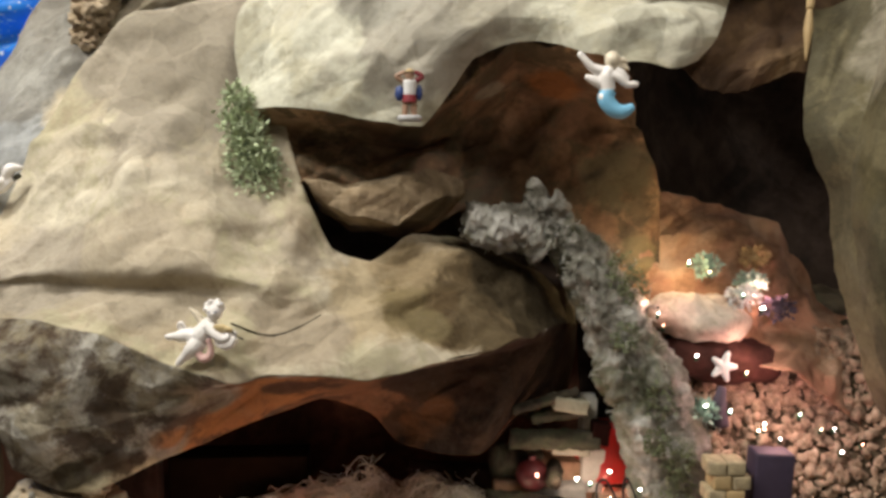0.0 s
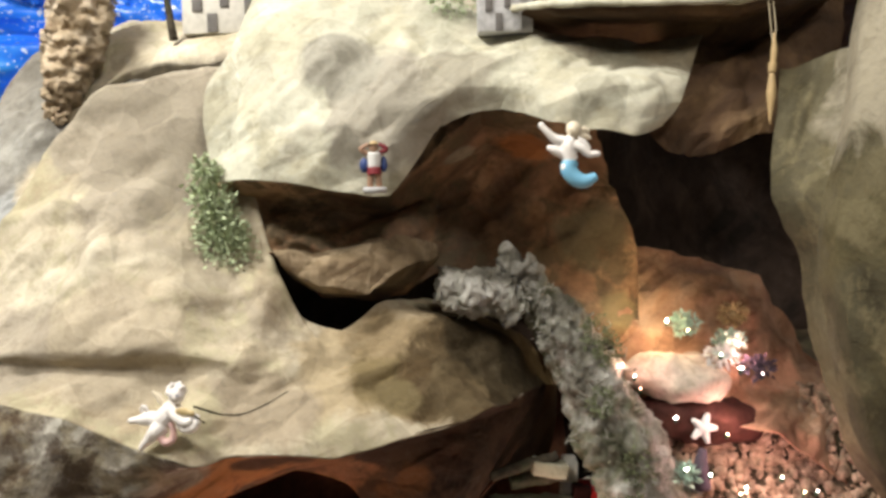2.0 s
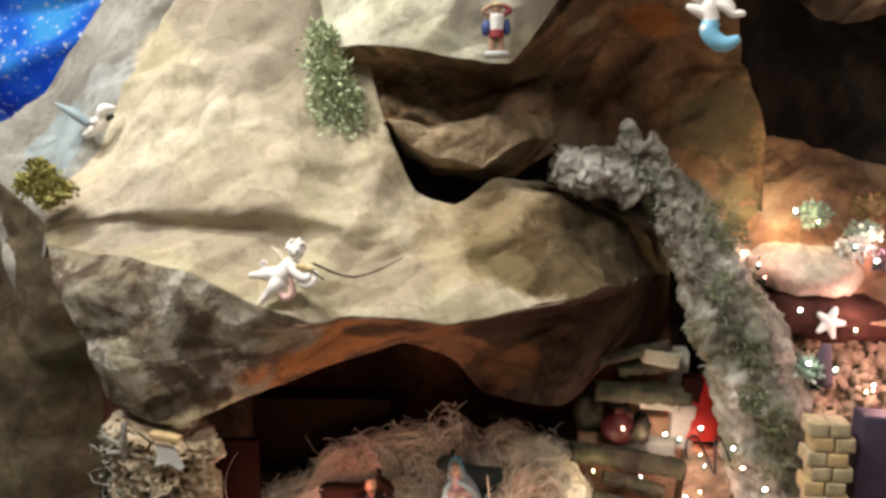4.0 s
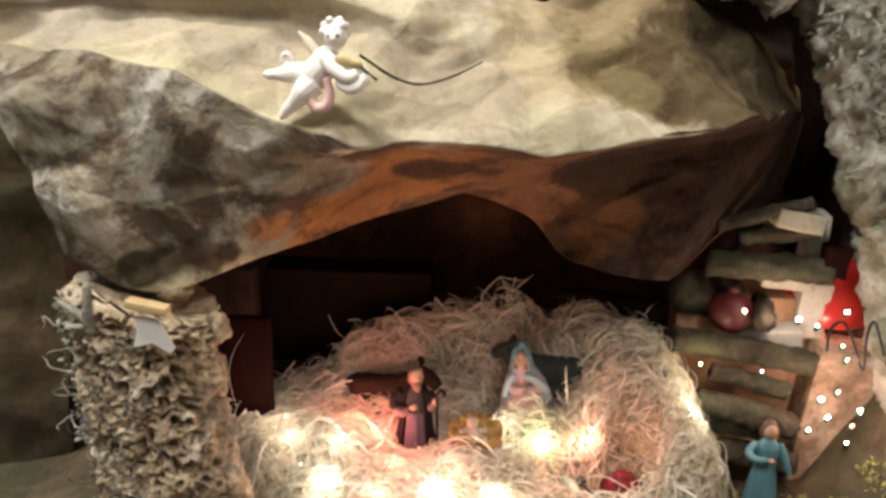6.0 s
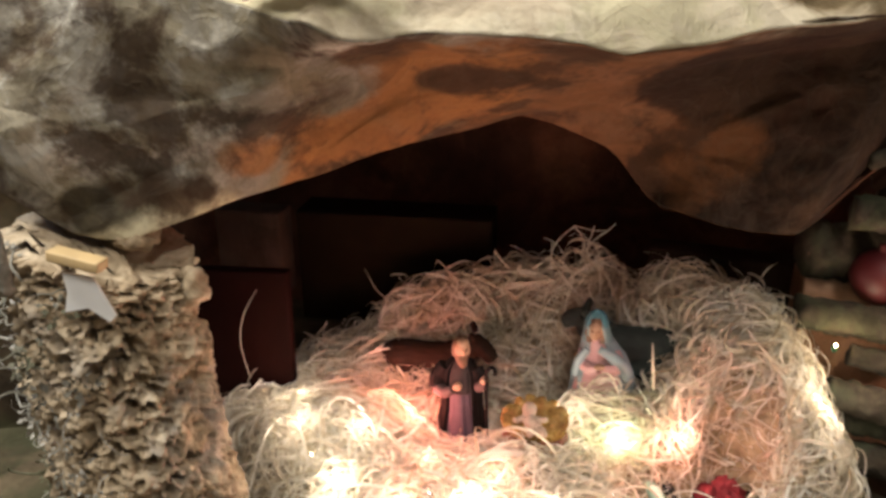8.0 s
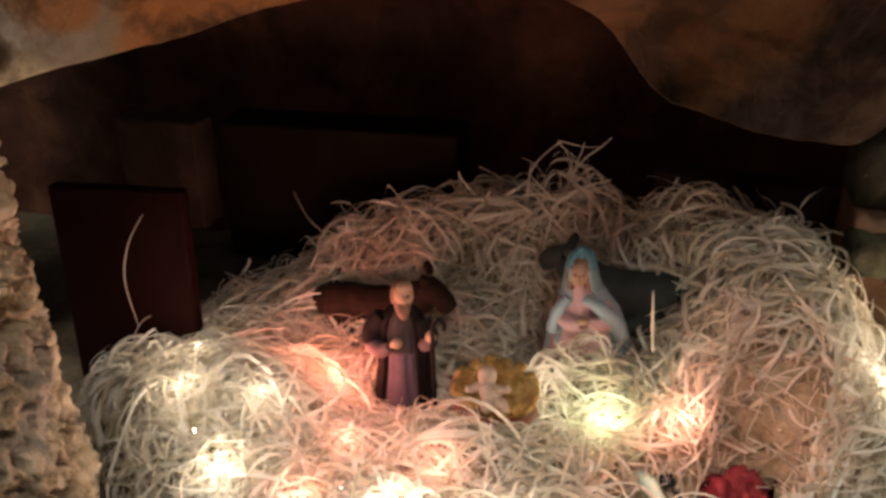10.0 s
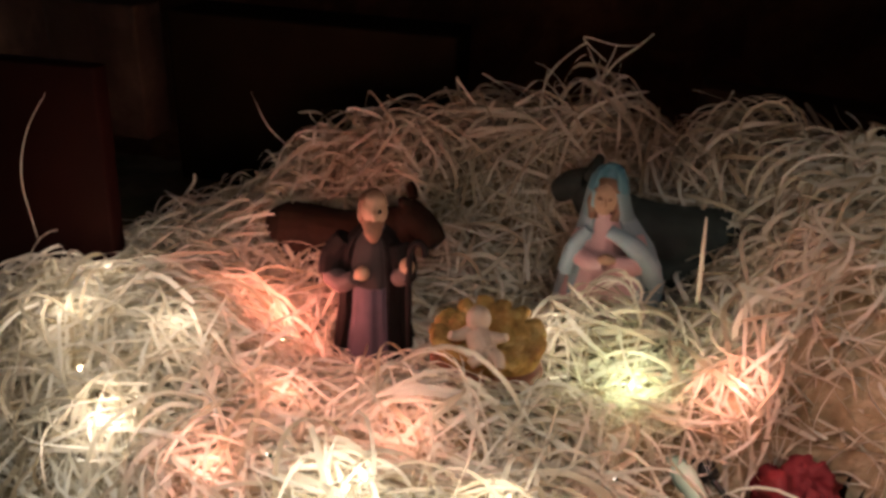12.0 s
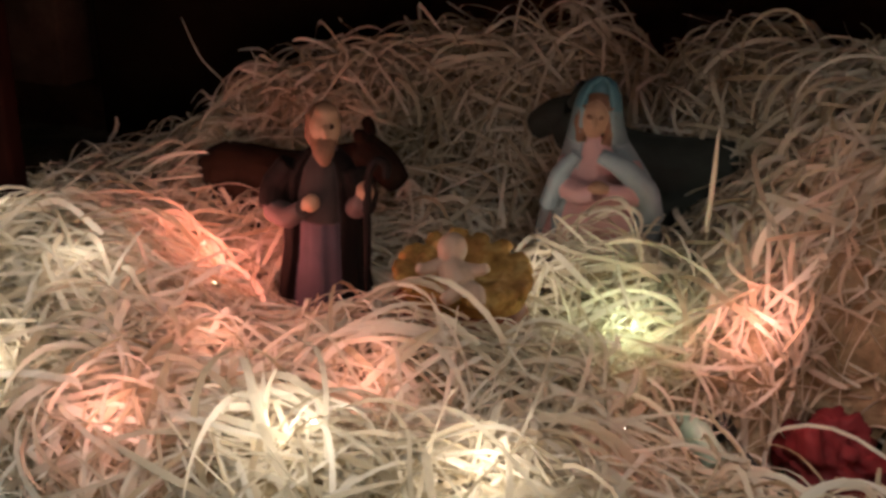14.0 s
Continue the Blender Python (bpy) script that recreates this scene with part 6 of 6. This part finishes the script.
LINE = spline(((0.04, 0.975, 1.208), (0.125, 0.985, 1.212), (0.198, 0.975, 1.13), (0.238, 0.95, 1.04), (0.278, 0.94, 0.95), (0.305, 0.935, 0.84)), 60)
for k, p in enumerate(LINE):
    w = 0.012 + 0.032 * min(1, k / 30)
    flaked(bm, p, 20, w, 0.0045, 200 + k, squash=(1.25, 0.5, 0.9))
for k in range(330):
    p = LINE[min(59, int(60 * r.random() ** 0.8))]
    q = p + Vector((r.gauss(0, 0.02), r.uniform(-0.012, 0.006), r.gauss(0, 0.012)))
    line = [q]
    step = Vector((r.gauss(0, 1), r.gauss(0, 0.6) - 0.3, r.gauss(0, 1))).normalized() * 0.006
    for j in range(4):
        line.append(line[-1] + step)
        step = (step + Vector((r.gauss(0, 1), r.gauss(0, 1), r.gauss(0, 1))) * 0.003).normalized() * 0.006
    w = r.uniform(0.0005, 0.0014)
    tube(bm, line, (w, w, w * 0.4), 5, 0, 8)
part("lichen", bm, LICHEN, bark, "loose grey lichen scales")
bm = bmesh.new()
for k, (x, y, z, s) in enumerate(((0.22, 0.975, 1.155, 0.017), (0.235, 0.965, 1.135, 0.014), (0.222, 0.95, 1.075, 0.014), (0.265, 0.935, 1.0, 0.017), (0.285, 0.925, 0.93, 0.018), (0.258, 0.93, 0.95, 0.012), (0.285, 0.925, 0.885, 0.02), (0.315, 0.925, 0.86, 0.014))):
    flaked(bm, (x, y - 0.006, z), 260, s * 1.25, 0.004, 400 + k, squash=(1, 0.7, 1.2))
part("moss", bm, MOSS_GREEN, bark, "soft green moss clumps")

# ---- side cave ----
bm = bmesh.new()
ball(bm, (0.332, 1.02, 1.085), (0.068, 0.05, 0.03), (0, 5, 0), 0, 48, 24)
roughen(bm, 20, 0.014)
roughen(bm, 70, 0.004)
tagged(part("smooth_stone", bm, PALE_STONE), "rounded peach-coloured stone above a dark hollow", "stone")
# Dark ball painted for the shaded cavity beneath the stone.
bm = bmesh.new()
ball(bm, (0.362, 1.022, 1.032), (0.08, 0.045, 0.036), (0, 6, 0), 0, 48, 30)
roughen(bm, 22, 0.014)
tagged(part("dark_hollow", bm, MAROON), "dark reddish-brown rough ball standing for the shaded hollow under the pale stone", "stone")
for place, mat, seed, name, label in (((0.4, 1.02, 1.13), TEAL, 1, "foil_flower", "crinkled green foil flower ornament"), ((0.35, 1.045, 1.15), TEAL, 2, "foil_flower", "crinkled green foil flower ornament"),
                                      ((0.385, 1.0, 1.115), WHITE_CARD, 5, "foil_flower", "crinkled white foil flower ornament"), ((0.43, 1.0, 1.1), MAUVE, 6, "foil_flower", "crinkled violet foil flower ornament"), ((0.415, 1.045, 1.16), GOLD, 3, "foil_flower", "crinkled golden leaf ornament"), ((0.327, 0.965, 0.975), TEAL, 4, "foil_flower", "crinkled green foil flower ornament")):
    bm = bmesh.new()
    flaked(bm, place, 190, 0.017, 0.0065, seed, squash=(1.2, 0.8, 0.8), up=0.3)
    ball(bm, place, (0.008, 0.008, 0.007))
    tagged(part(name, bm, mat), label, "ornament", "foil flowers")
bm = bmesh.new()
for k in range(5):
    a = math.tau * k / 5 + 0.3
    tube(bm, ((0.355, 0.98, 1.03), (0.355 + 0.017 * math.sin(a), 0.976, 1.03 + 0.02 * math.cos(a))), (0.0075, 0.0025), 10)
ball(bm, (0.355, 0.978, 1.03), (0.009, 0.006, 0.009))
tagged(part("star_ornament", bm, WHITE_CARD), "small white star ornament between two fairy lights", "ornament")
bm = bmesh.new()
tube(bm, ((0.352, 0.972, 0.955), (0.35, 0.972, 0.985), (0.353, 0.972, 1.005)), (0.011, 0.009, 0.005), 14)
tagged(part("purple_bottle", bm, MAUVE), "small dark purple tapered bottle among the rubble", "bottle")

# rubble: cork crumbs on the slope of the cave floor
unit = bmesh.new()
bmesh.ops.create_icosphere(unit, subdivisions=2, radius=1)
ball_verts = [v.co.copy() for v in unit.verts]
ball_faces = [[v.index for v in f.verts] for f in unit.faces]
unit.free()
r = random.Random(3)
verts, faces = [], []
for k in range(3600):
    x, y = r.uniform(0.28, 0.62), r.uniform(0.86, 1.08)
    z = ground_height(x, y) + r.uniform(-0.004, 0.012)
    s = 0.003 + 0.008 * r.random() ** 2
    m = pose(x, y, z, r.uniform(0, 360), r.uniform(0, 360), r.uniform(0, 360)) @ Matrix.Diagonal((s, s * r.uniform(0.5, 0.9), s * r.uniform(0.4, 0.8), 1))
    shift = Vector((k * 1.7, k * 0.9, k * 2.3))
    first = len(verts)
    for v in ball_verts:
        q = v * (1 + 0.6 * noise.noise(v * 1.4 + shift) + 0.35 * noise.noise(v * 3.1 + shift))
        verts.append((m @ q)[:])
    faces.extend([first + i for i in f] for f in ball_faces)
me = bpy.data.meshes.new("rubble")
me.from_pydata(verts, [], faces)
me.polygons.foreach_set("use_smooth", [True] * len(me.polygons))
me.materials.append(RUBBLE)
tagged(new("rubble", me), "brown cork crumbs and pebbles on the cave floor", "rubble", kind="stuff")

# yellow brick house front and the violet one beside it
yellow = thing("model_wall", (0.324, 0.87, 0.771), "pale yellow model house wall built of rough blocks", "model house", "model houses")
r = random.Random(8)
for row in range(11):
    for col in range(2):
        bm = bmesh.new()
        box(bm, (0.3127 + 0.0215 * col + (0.003 if row % 2 else -0.003), 0.87, 0.7795 + 0.0165 * row), (0.0205, 0.03, 0.0158), (r.uniform(-2, 2), r.uniform(-2, 2), r.uniform(-3, 3)), bevel=0.002)
        part("block", bm, YELLOW_STONE if (row + col) % 3 else WOOD, yellow)
bm = bmesh.new()
box(bm, (0.376, 0.88, 0.893), (0.045, 0.03, 0.13), (0, 3, 0), bevel=0.003)
tagged(part("violet_box", bm, VIOLET), "dark violet upright box behind small lamps", "box")

# ---- logs, blocks and red ornaments beside the nest ----
for p, q, rad, label in (((0.088, 1.0, 0.926), (0.205, 1.0, 0.924), 0.0135, "short dark split bark log"), ((0.115, 1.005, 0.953), (0.19, 1.01, 0.962), 0.0095, "short dark split bark log"),
                         ((0.058, 0.985, 0.851), (0.196, 0.985, 0.832), 0.0135, "dark mossy bark log"), ((0.098, 0.977, 0.822), (0.172, 0.972, 0.806), 0.0095, "short dark bark log"),
                         ((0.084, 0.966, 0.795), (0.18, 0.96, 0.774), 0.0135, "dark bark log"), ((0.1, 0.976, 0.763), (0.162, 0.972, 0.758), 0.0085, "short dark bark log"), ((0.078, 0.975, 0.738), (0.19, 0.97, 0.727), 0.0135, "dark bark log"),
                         ((0.09, 0.99, 0.968), (0.175, 0.995, 0.992), 0.007, "thin dark bark strip"), ((0.142, 0.975, 0.878), (0.15, 1.03, 0.878), 0.011, "short dark bark stub"), ((0.07, 1.03, 0.885), (0.13, 1.05, 0.87), 0.024, "thick black bark log")):
    bm = bmesh.new()
    tube(bm, (p, [(a + b) / 2 + 0.001 for a, b in zip(p, q)], q), (rad * 0.9, rad, rad * 0.92), 20, 0, 30)
    roughen(bm, 130, rad * 0.35)
    tagged(part("bark_log", bm, BARK), label + " stacked beside the straw nest", "log", "stacked logs")
for centre, size, rot, mat, label in (((0.17, 1.025, 0.905), (0.05, 0.03, 0.012), 4, LEDGE, "cream painted wooden block"), ((0.2, 1.03, 0.875), (0.03, 0.03, 0.06), 2, HOUSE_WALL, "cream painted upright block"),
                                      ((0.155, 1.015, 0.848), (0.07, 0.03, 0.02), -3, HOUSE_WALL, "cream painted wooden block"), ((0.165, 1.0, 0.975), (0.045, 0.03, 0.018), 10, LEDGE, "cream painted wooden block"),
                                      ((0.195, 1.035, 0.945), (0.02, 0.03, 0.06), 3, HOUSE_WALL, "cream painted upright block"), ((0.14, 1.05, 0.79), (0.14, 0.05, 0.19), 0, PEACH, "peach-brown backing block"),
                                      ((0.23, 1.01, 0.77), (0.07, 0.05, 0.15), 6, RUBBLE, "rough cork block"), ((0.205, 1.0, 0.935), (0.022, 0.02, 0.03), 6, RED_BOARD, "terracotta block")):
    bm = bmesh.new()
    box(bm, centre, size, (0, rot, 0), bevel=0.003)
    bmesh.ops.subdivide_edges(bm, edges=bm.edges[:], cuts=2, use_grid_fill=True)
    roughen(bm, 70, 0.003)
    tagged(part("block", bm, mat), label + " stacked behind the logs", "block", "stacked blocks")
bm = bmesh.new()
lathe(bm, (0.224, 1.06, 0.858), ((0.046, 0), (0.05, 0.004), (0.047, 0.026), (0.04, 0.041), (0.036, 0.046), (0.033, 0.06), (0.017, 0.071), (0.005, 0.075)), 32)
tagged(part("red_bell", bm, RED_PAINT), "glossy red bell ornament above the fairy lights", "ornament")
bm = bmesh.new()
ball(bm, (0.118, 1.008, 0.874), (0.022, 0.022, 0.022), seg=24, rings=16)
tube(bm, ((0.118, 1.008, 0.894), (0.118, 1.008, 0.901)), (0.005, 0.005), 12)
tagged(part("red_bauble", bm, DARK_RED), "dark red glossy bauble behind the straw", "ornament")
bm = bmesh.new()
tube(bm, ((0.195, 0.955, 0.86), (0.193, 0.95, 0.884), (0.203, 0.95, 0.892), (0.215, 0.95, 0.873), (0.228, 0.95, 0.845), (0.226, 0.95, 0.88), (0.232, 0.952, 0.892), (0.25, 0.955, 0.85)), (0.0014,) * 8, 8, 0, 50)
tagged(part("cable_loop", bm, BLACK), "black looped lamp cable beside the logs", "cable")

# clutter on the bare ground at the edge of the nest
plug = thing("lamp_plug", (-0.055, 0.922, 0.72), "black lamp plug with brass tip and cable at the straw edge", "plug")
bm = bmesh.new()
tube(bm, ((-0.060, 0.9215, 0.722), (-0.053, 0.922, 0.7235), (-0.044, 0.923, 0.722)), (0.0026, 0.0031, 0.0024), 14)
part("sleeve", bm, BLACK, plug)
bm = bmesh.new()
tube(bm, ((-0.065, 0.921, 0.721), (-0.060, 0.9215, 0.722)), (0.0017, 0.0021), 12)
part("tip", bm, GOLD, plug, "brass tip")
bm = bmesh.new()
tube(bm, ((-0.036, 0.931, 0.722), (-0.030, 0.925, 0.722), (-0.024, 0.918, 0.719)), (0.0036, 0.0052, 0.0042), 14)
part("body", bm, BLACK, plug)
bm = bmesh.new()
tube(bm, ((-0.025, 0.919, 0.719), (-0.005, 0.905, 0.709), (0.02, 0.899, 0.704), (0.05, 0.885, 0.702)), (0.0015, 0.0015, 0.0015), 8, 0, 24)
part("cable", bm, BLACK, plug)
bm = bmesh.new()
tube(bm, ((-0.043, 0.922, 0.723), (-0.037, 0.914, 0.721), (-0.029, 0.905, 0.716)), (0.0030, 0.0056, 0.0044), 14, 0, 16)
roughen(bm, 260, 0.001)
tagged(part("lamp_socket", bm, PALE_GREEN), "pale green plastic fairy light socket lying at the straw edge", "socket")
bm = bmesh.new()
ball(bm, (0.016, 0.924, 0.712), (0.021, 0.016, 0.014), seg=64, rings=40)
roughen(bm, 60, 0.014)
roughen(bm, 170, 0.006)
tagged(part("red_cloth_flower", bm, ROSE_RED), "crumpled dark red cloth flower at the straw edge", "ornament")

# standing woman figure in blue by the nest
bm = bmesh.new()
W = (0.147, 0.93, 0.697)
at = lambda x, z, d=0.0: (W[0] + x * 0.001, W[1] - d * 0.001, W[2] + z * 0.001)
drape(bm, W, ((0.0, 0, 0, 0.0150, 0.0120), (0.004, 0, 0, 0.0165, 0.0130), (0.030, 0, 0, 0.0135, 0.0108), (0.052, 0, 0, 0.0100, 0.0078), (0.060, 0, 0, 0.0102, 0.0078), (0.072, 0, 0, 0.0112, 0.0080), (0.078, 0, 0, 0.0075, 0.0060), (0.083, 0, 0, 0.0034, 0.0034)), 0, folds=9, depth=0.07)
tube(bm, (at(-10, 75, 0), at(-17, 67, 4), at(-13, 63, 10), at(-2, 64, 12)), (0.0044, 0.0044, 0.0038, 0.0030), 12, 0)
tube(bm, (at(10, 75, 0), at(16, 62, 2), at(20, 51, 4), at(22, 46, 4)), (0.0044, 0.0042, 0.0034, 0.0028), 12, 0)
ball(bm, at(23, 43, 4), (0.0028, 0.0026, 0.0034), mat=1)
ball(bm, at(1, 64, 13), (0.0032, 0.003, 0.0026), mat=1)
tube(bm, (at(0, 78, 0), at(0, 84, 1)), (0.0034, 0.0032), 10, 1)
ball(bm, at(0, 89, 2), (0.0060, 0.0064, 0.0080), mat=1)
ball(bm, at(0, 91.5, -1.5), (0.0071, 0.0070, 0.0080), mat=2)
tube(bm, (at(-6, 90, -1), at(-7, 83, -1)), (0.0030, 0.0020), 9, 2)
tube(bm, (at(6, 90, -1), at(7, 83, -1)), (0.0030, 0.0020), 9, 2)
sculpt("standing_figure", bm, (TEAL_BLUE, SKIN, HAIR), 0.0007, "painted figure with dark hair in a long blue dress", "figurine", "crib figures")
bm = bmesh.new()
r = random.Random(21)
for k in range(42):
    x, y = r.uniform(0.1, 0.36), r.uniform(0.86, 0.95)
    flaked(bm, (x, y, ground_height(x, y) + 0.002), 40, 0.016, 0.004, 500 + k, squash=(1, 1, 0.35), up=0.6)
tagged(part("moss_carpet", bm, MOSS), "dark olive moss on the ground beside the nest", "moss", kind="stuff")

# ---- cork pillar under the beak of the overhang ----
def pitted(p):
    """Cork: a knobbly skin with irregular holes of several sizes eaten into it."""
    q = p + Vector((noise.noise(p * 110), noise.noise(p * 110 + Vector((4, 0, 0))), noise.noise(p * 110 + Vector((0, 4, 0))))) * 0.006
    h = 0.006 * noise.noise(p * 28) + 0.006 * noise.noise(q * 62) + 0.0035 * noise.noise(q * 150) + 0.0016 * noise.noise(p * 330)
    for scale, size, deep in ((105, 0.4, 0.016), (190, 0.36, 0.008)):
        d = noise.voronoi(q * scale)[0][0]
        k = max(0.0, min(1.0, (size + 0.34 * noise.noise(p * 36 + Vector((scale, 0, 0))) - d) / 0.13))
        h -= deep * k * k * (3 - 2 * k)
    return h


pillar = thing("cork_pillar", (-0.37, 0.78, 0.7), "thick upright piece of pitted brown cork bark under the overhang", "cork")
bm = bmesh.new()
NA, NZ = 380, 300
grid = []
for j in range(NZ):
    u = j / (NZ - 1)
    c = Vector((-0.357 - 0.034 * u, 0.768 + 0.018 * u, 0.695 + 0.262 * u))
    row = []
    for i in range(NA):
        a = math.tau * i / NA
        d = Vector((math.cos(a), math.sin(a), 0))
        p = c + d * (0.055 - 0.004 * u)
        row.append(bm.verts.new(p + d * pitted(p) - Vector((0, 0, 0.02 * u ** 8 * max(0.0, d.x + 0.3)))))
    grid.append(row)
for a, b in zip(grid, grid[1:]):
    for i in range(NA):
        bm.faces.new((a[i], a[(i + 1) % NA], b[(i + 1) % NA], b[i]))
bm.faces.new(grid[-1])
bm.faces.new(grid[0][::-1])
part("bark_body", bm, CORK, pillar)
bm = bmesh.new()
ball(bm, (-0.332, 0.795, 0.918), (0.010, 0.010, 0.011), seg=24, rings=16)
ball(bm, (-0.362, 0.79, 0.95), (0.014, 0.012, 0.007), seg=24, rings=16)
roughen(bm, 90, 0.008)
roughen(bm, 240, 0.002)
part("bark_knob", bm, CORK, pillar)
bm = bmesh.new()
r = random.Random(14)
for k in range(46):
    u, a = r.uniform(0.2, 1.0), r.uniform(-2.9, -1.3)
    flaked(bm, (-0.355 - 0.032 * u + 0.056 * math.cos(a), 0.768 + 0.018 * u + 0.056 * math.sin(a), 0.695 + 0.262 * u), 22, 0.009, 0.004, 700 + k)
part("lichen", bm, LICHEN, pillar, "grey lichen scales")
bm = bmesh.new()
verts4 = [(-0.361, 0, 0.024), (-0.343, 0, 0.022), (-0.333, 0, 0.001), (-0.337, 0, -0.003), (-0.349, 0, 0.004), (-0.364, 0, 0.0), (-0.36, 0, 0.012)]
front = [bm.verts.new((x, 0.722 + d, 0.932 + z)) for x, d, z in verts4]
back = [bm.verts.new((x, 0.7235 + d, 0.932 + z)) for x, d, z in verts4]
bm.faces.new(front)
bm.faces.new(back[::-1])
for i in range(7):
    bm.faces.new((front[i], back[i], back[(i + 1) % 7], front[(i + 1) % 7]))
tagged(part("paper_scrap", bm, WHITE_CARD, smooth=False), "torn scrap of white paper stuck on the cork pillar", "paper")
bm = bmesh.new()
box(bm, (-0.35, 0.722, 0.964), (0.03, 0.01, 0.006), (0, 9, 0), bevel=0.001)
tagged(part("wood_chip", bm, WOOD), "pale yellow wood chip on top of the cork", "chip")
bm = bmesh.new()
tube(bm, ((-0.392, 0.715, 0.945), (-0.388, 0.712, 0.965), (-0.387, 0.712, 0.982)), (0.005, 0.0036, 0.0024), 10)
tube(bm, ((-0.39, 0.713, 0.955), (-0.401, 0.712, 0.963), (-0.409, 0.712, 0.968)), (0.004, 0.0026, 0.001), 10)
tube(bm, ((-0.392, 0.712, 0.95), (-0.404, 0.71, 0.95)), (0.0036, 0.0012), 10)
roughen(bm, 200, 0.001)
tagged(part("lichen_sprig", bm, LICHEN), "dry grey lichen sprig on the cork pillar", "lichen")

bm = bmesh.new()
r = random.Random(44)
for k in range(70):
    u = r.uniform(0.12, 0.97)
    a = math.radians(r.gauss(232, 26))
    d = Vector((math.cos(a), math.sin(a), 0))
    p = Vector((-0.357 - 0.034 * u, 0.768 + 0.018 * u, 0.695 + 0.262 * u)) + d * 0.055
    line = [p]
    step = Vector((r.gauss(0, 1), r.gauss(0, 1), r.gauss(0, 1))).normalized() * 0.005 + d * 0.004
    for j in range(5):
        line.append(line[-1] + step)
        step = (step + Vector((r.gauss(0, 1), r.gauss(0, 1), r.gauss(0, 1))) * 0.0028 - d * 0.0012).normalized() * 0.0055
    w = r.uniform(0.0003, 0.0008)
    tube(bm, line, (w * 1.3, w, w, w, w * 0.8, w * 0.3), 6, 0, 14)
part("lichen_curls", bm, LICHEN, pillar, "dry grey lichen curls")

# boards inside the grotto, coloured near black for the lack of light there
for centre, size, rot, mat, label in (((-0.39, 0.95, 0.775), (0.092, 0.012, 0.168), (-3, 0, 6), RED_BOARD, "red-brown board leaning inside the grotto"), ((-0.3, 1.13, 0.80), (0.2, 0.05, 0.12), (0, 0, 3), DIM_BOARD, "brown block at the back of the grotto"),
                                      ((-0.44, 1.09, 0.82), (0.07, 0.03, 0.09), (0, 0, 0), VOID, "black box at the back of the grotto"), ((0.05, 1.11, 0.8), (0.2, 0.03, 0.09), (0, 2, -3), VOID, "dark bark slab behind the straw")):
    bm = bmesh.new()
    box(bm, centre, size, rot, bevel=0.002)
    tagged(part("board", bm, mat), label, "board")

# ---- fairy lights ----
def fairy_light(place, mat, label, tilt, size=1.0):
    lamp = thing("fairy_light", place, label, "fairy light", "fairy lights")
    bm = bmesh.new()
    s = size * (0.5 + 0.5 * math.sin(tilt * 7.3 + place[0] * 900) ** 2)
    ball(bm, place, (0.0017 * s, 0.0017 * s, 0.0025 * s), (tilt, 0, tilt), seg=10, rings=8)
    part("bulb", bm, mat, lamp)
    bm = bmesh.new()
    x, y, z = place
    tube(bm, ((x, y + 0.002 * size, z - 0.002 * size), (x + 0.001, y + 0.006 * size, z - 0.007 * size)), (0.0026 * size, 0.0022 * size), 8)
    part("socket", bm, GREEN_WIRE, lamp)


r = random.Random(30)
SPOTS = []
SPOTS += [(0.326, 1.04, 1.155), (0.352, 1.035, 1.142), (0.269, 0.975, 1.099), (0.274, 0.965, 1.086), (0.4, 0.975, 1.106), (0.379, 0.985, 1.121), (0.32, 0.975, 1.045), (0.384, 0.975, 1.023), (0.327, 0.955, 0.986), (0.397, 0.945, 0.96), (0.444, 1.02, 1.086)]
SPOTS += [(0.354, 0.945, 0.983), (0.418, 0.945, 0.947), (0.465, 0.94, 0.961), (0.481, 0.94, 0.962), (0.517, 0.94, 0.942), (0.487, 0.93, 0.936), (0.438, 0.94, 0.98), (0.397, 0.945, 0.966)]
SPOTS += [(0.392, 0.95, 0.956), (0.242, 0.93, 0.888), (0.252, 0.92, 0.868), (0.194, 0.945, 0.815), (0.224, 0.93, 0.813), (0.332, 0.93, 0.835), (0.392, 0.94, 0.871), (0.272, 0.9, 0.853)]
SPOTS += [(0.12, 0.97, 0.89), (0.171, 0.97, 0.885), (0.188, 0.968, 0.88), (0.213, 0.97, 0.895), (0.213, 0.965, 0.862), (0.219, 0.965, 0.848), (0.215, 0.962, 0.815), (0.21, 0.962, 0.787), (0.194, 0.962, 0.772), (0.231, 0.96, 0.761), (0.085, 0.968, 0.833), (0.143, 0.965, 0.83), (0.233, 0.96, 0.781)]
for k, place in enumerate(SPOTS):
    fairy_light(place, (BULB_WHITE, BULB_WARM, BULB_WHITE, BULB_RED, BULB_WHITE, BULB_GREEN)[k % 6], "tiny glowing fairy light on green wire among the ornaments", 20 * k % 90)
for k, (x, y) in enumerate(((-0.224, 0.905), (-0.06, 0.88), (-0.068, 0.868), (-0.052, 0.874), (-0.02, 0.895), (-0.25, 0.82), (-0.262, 0.826), (-0.15, 0.815), (-0.19, 0.822), (-0.1, 0.826), (-0.3, 0.862), (0.02, 0.975), (-0.205, 0.862), (0.035, 0.905), (-0.325, 0.9), (-0.285, 0.845), (-0.046, 1.012))):
    fairy_light((x, y, nest_height(x, y) + 0.0015 + 0.002 * (k % 3)), (BULB_WARM, BULB_WHITE, BULB_WHITE)[k % 3], "tiny glowing fairy light sunk in the straw", 30 * k % 90, 0.62)
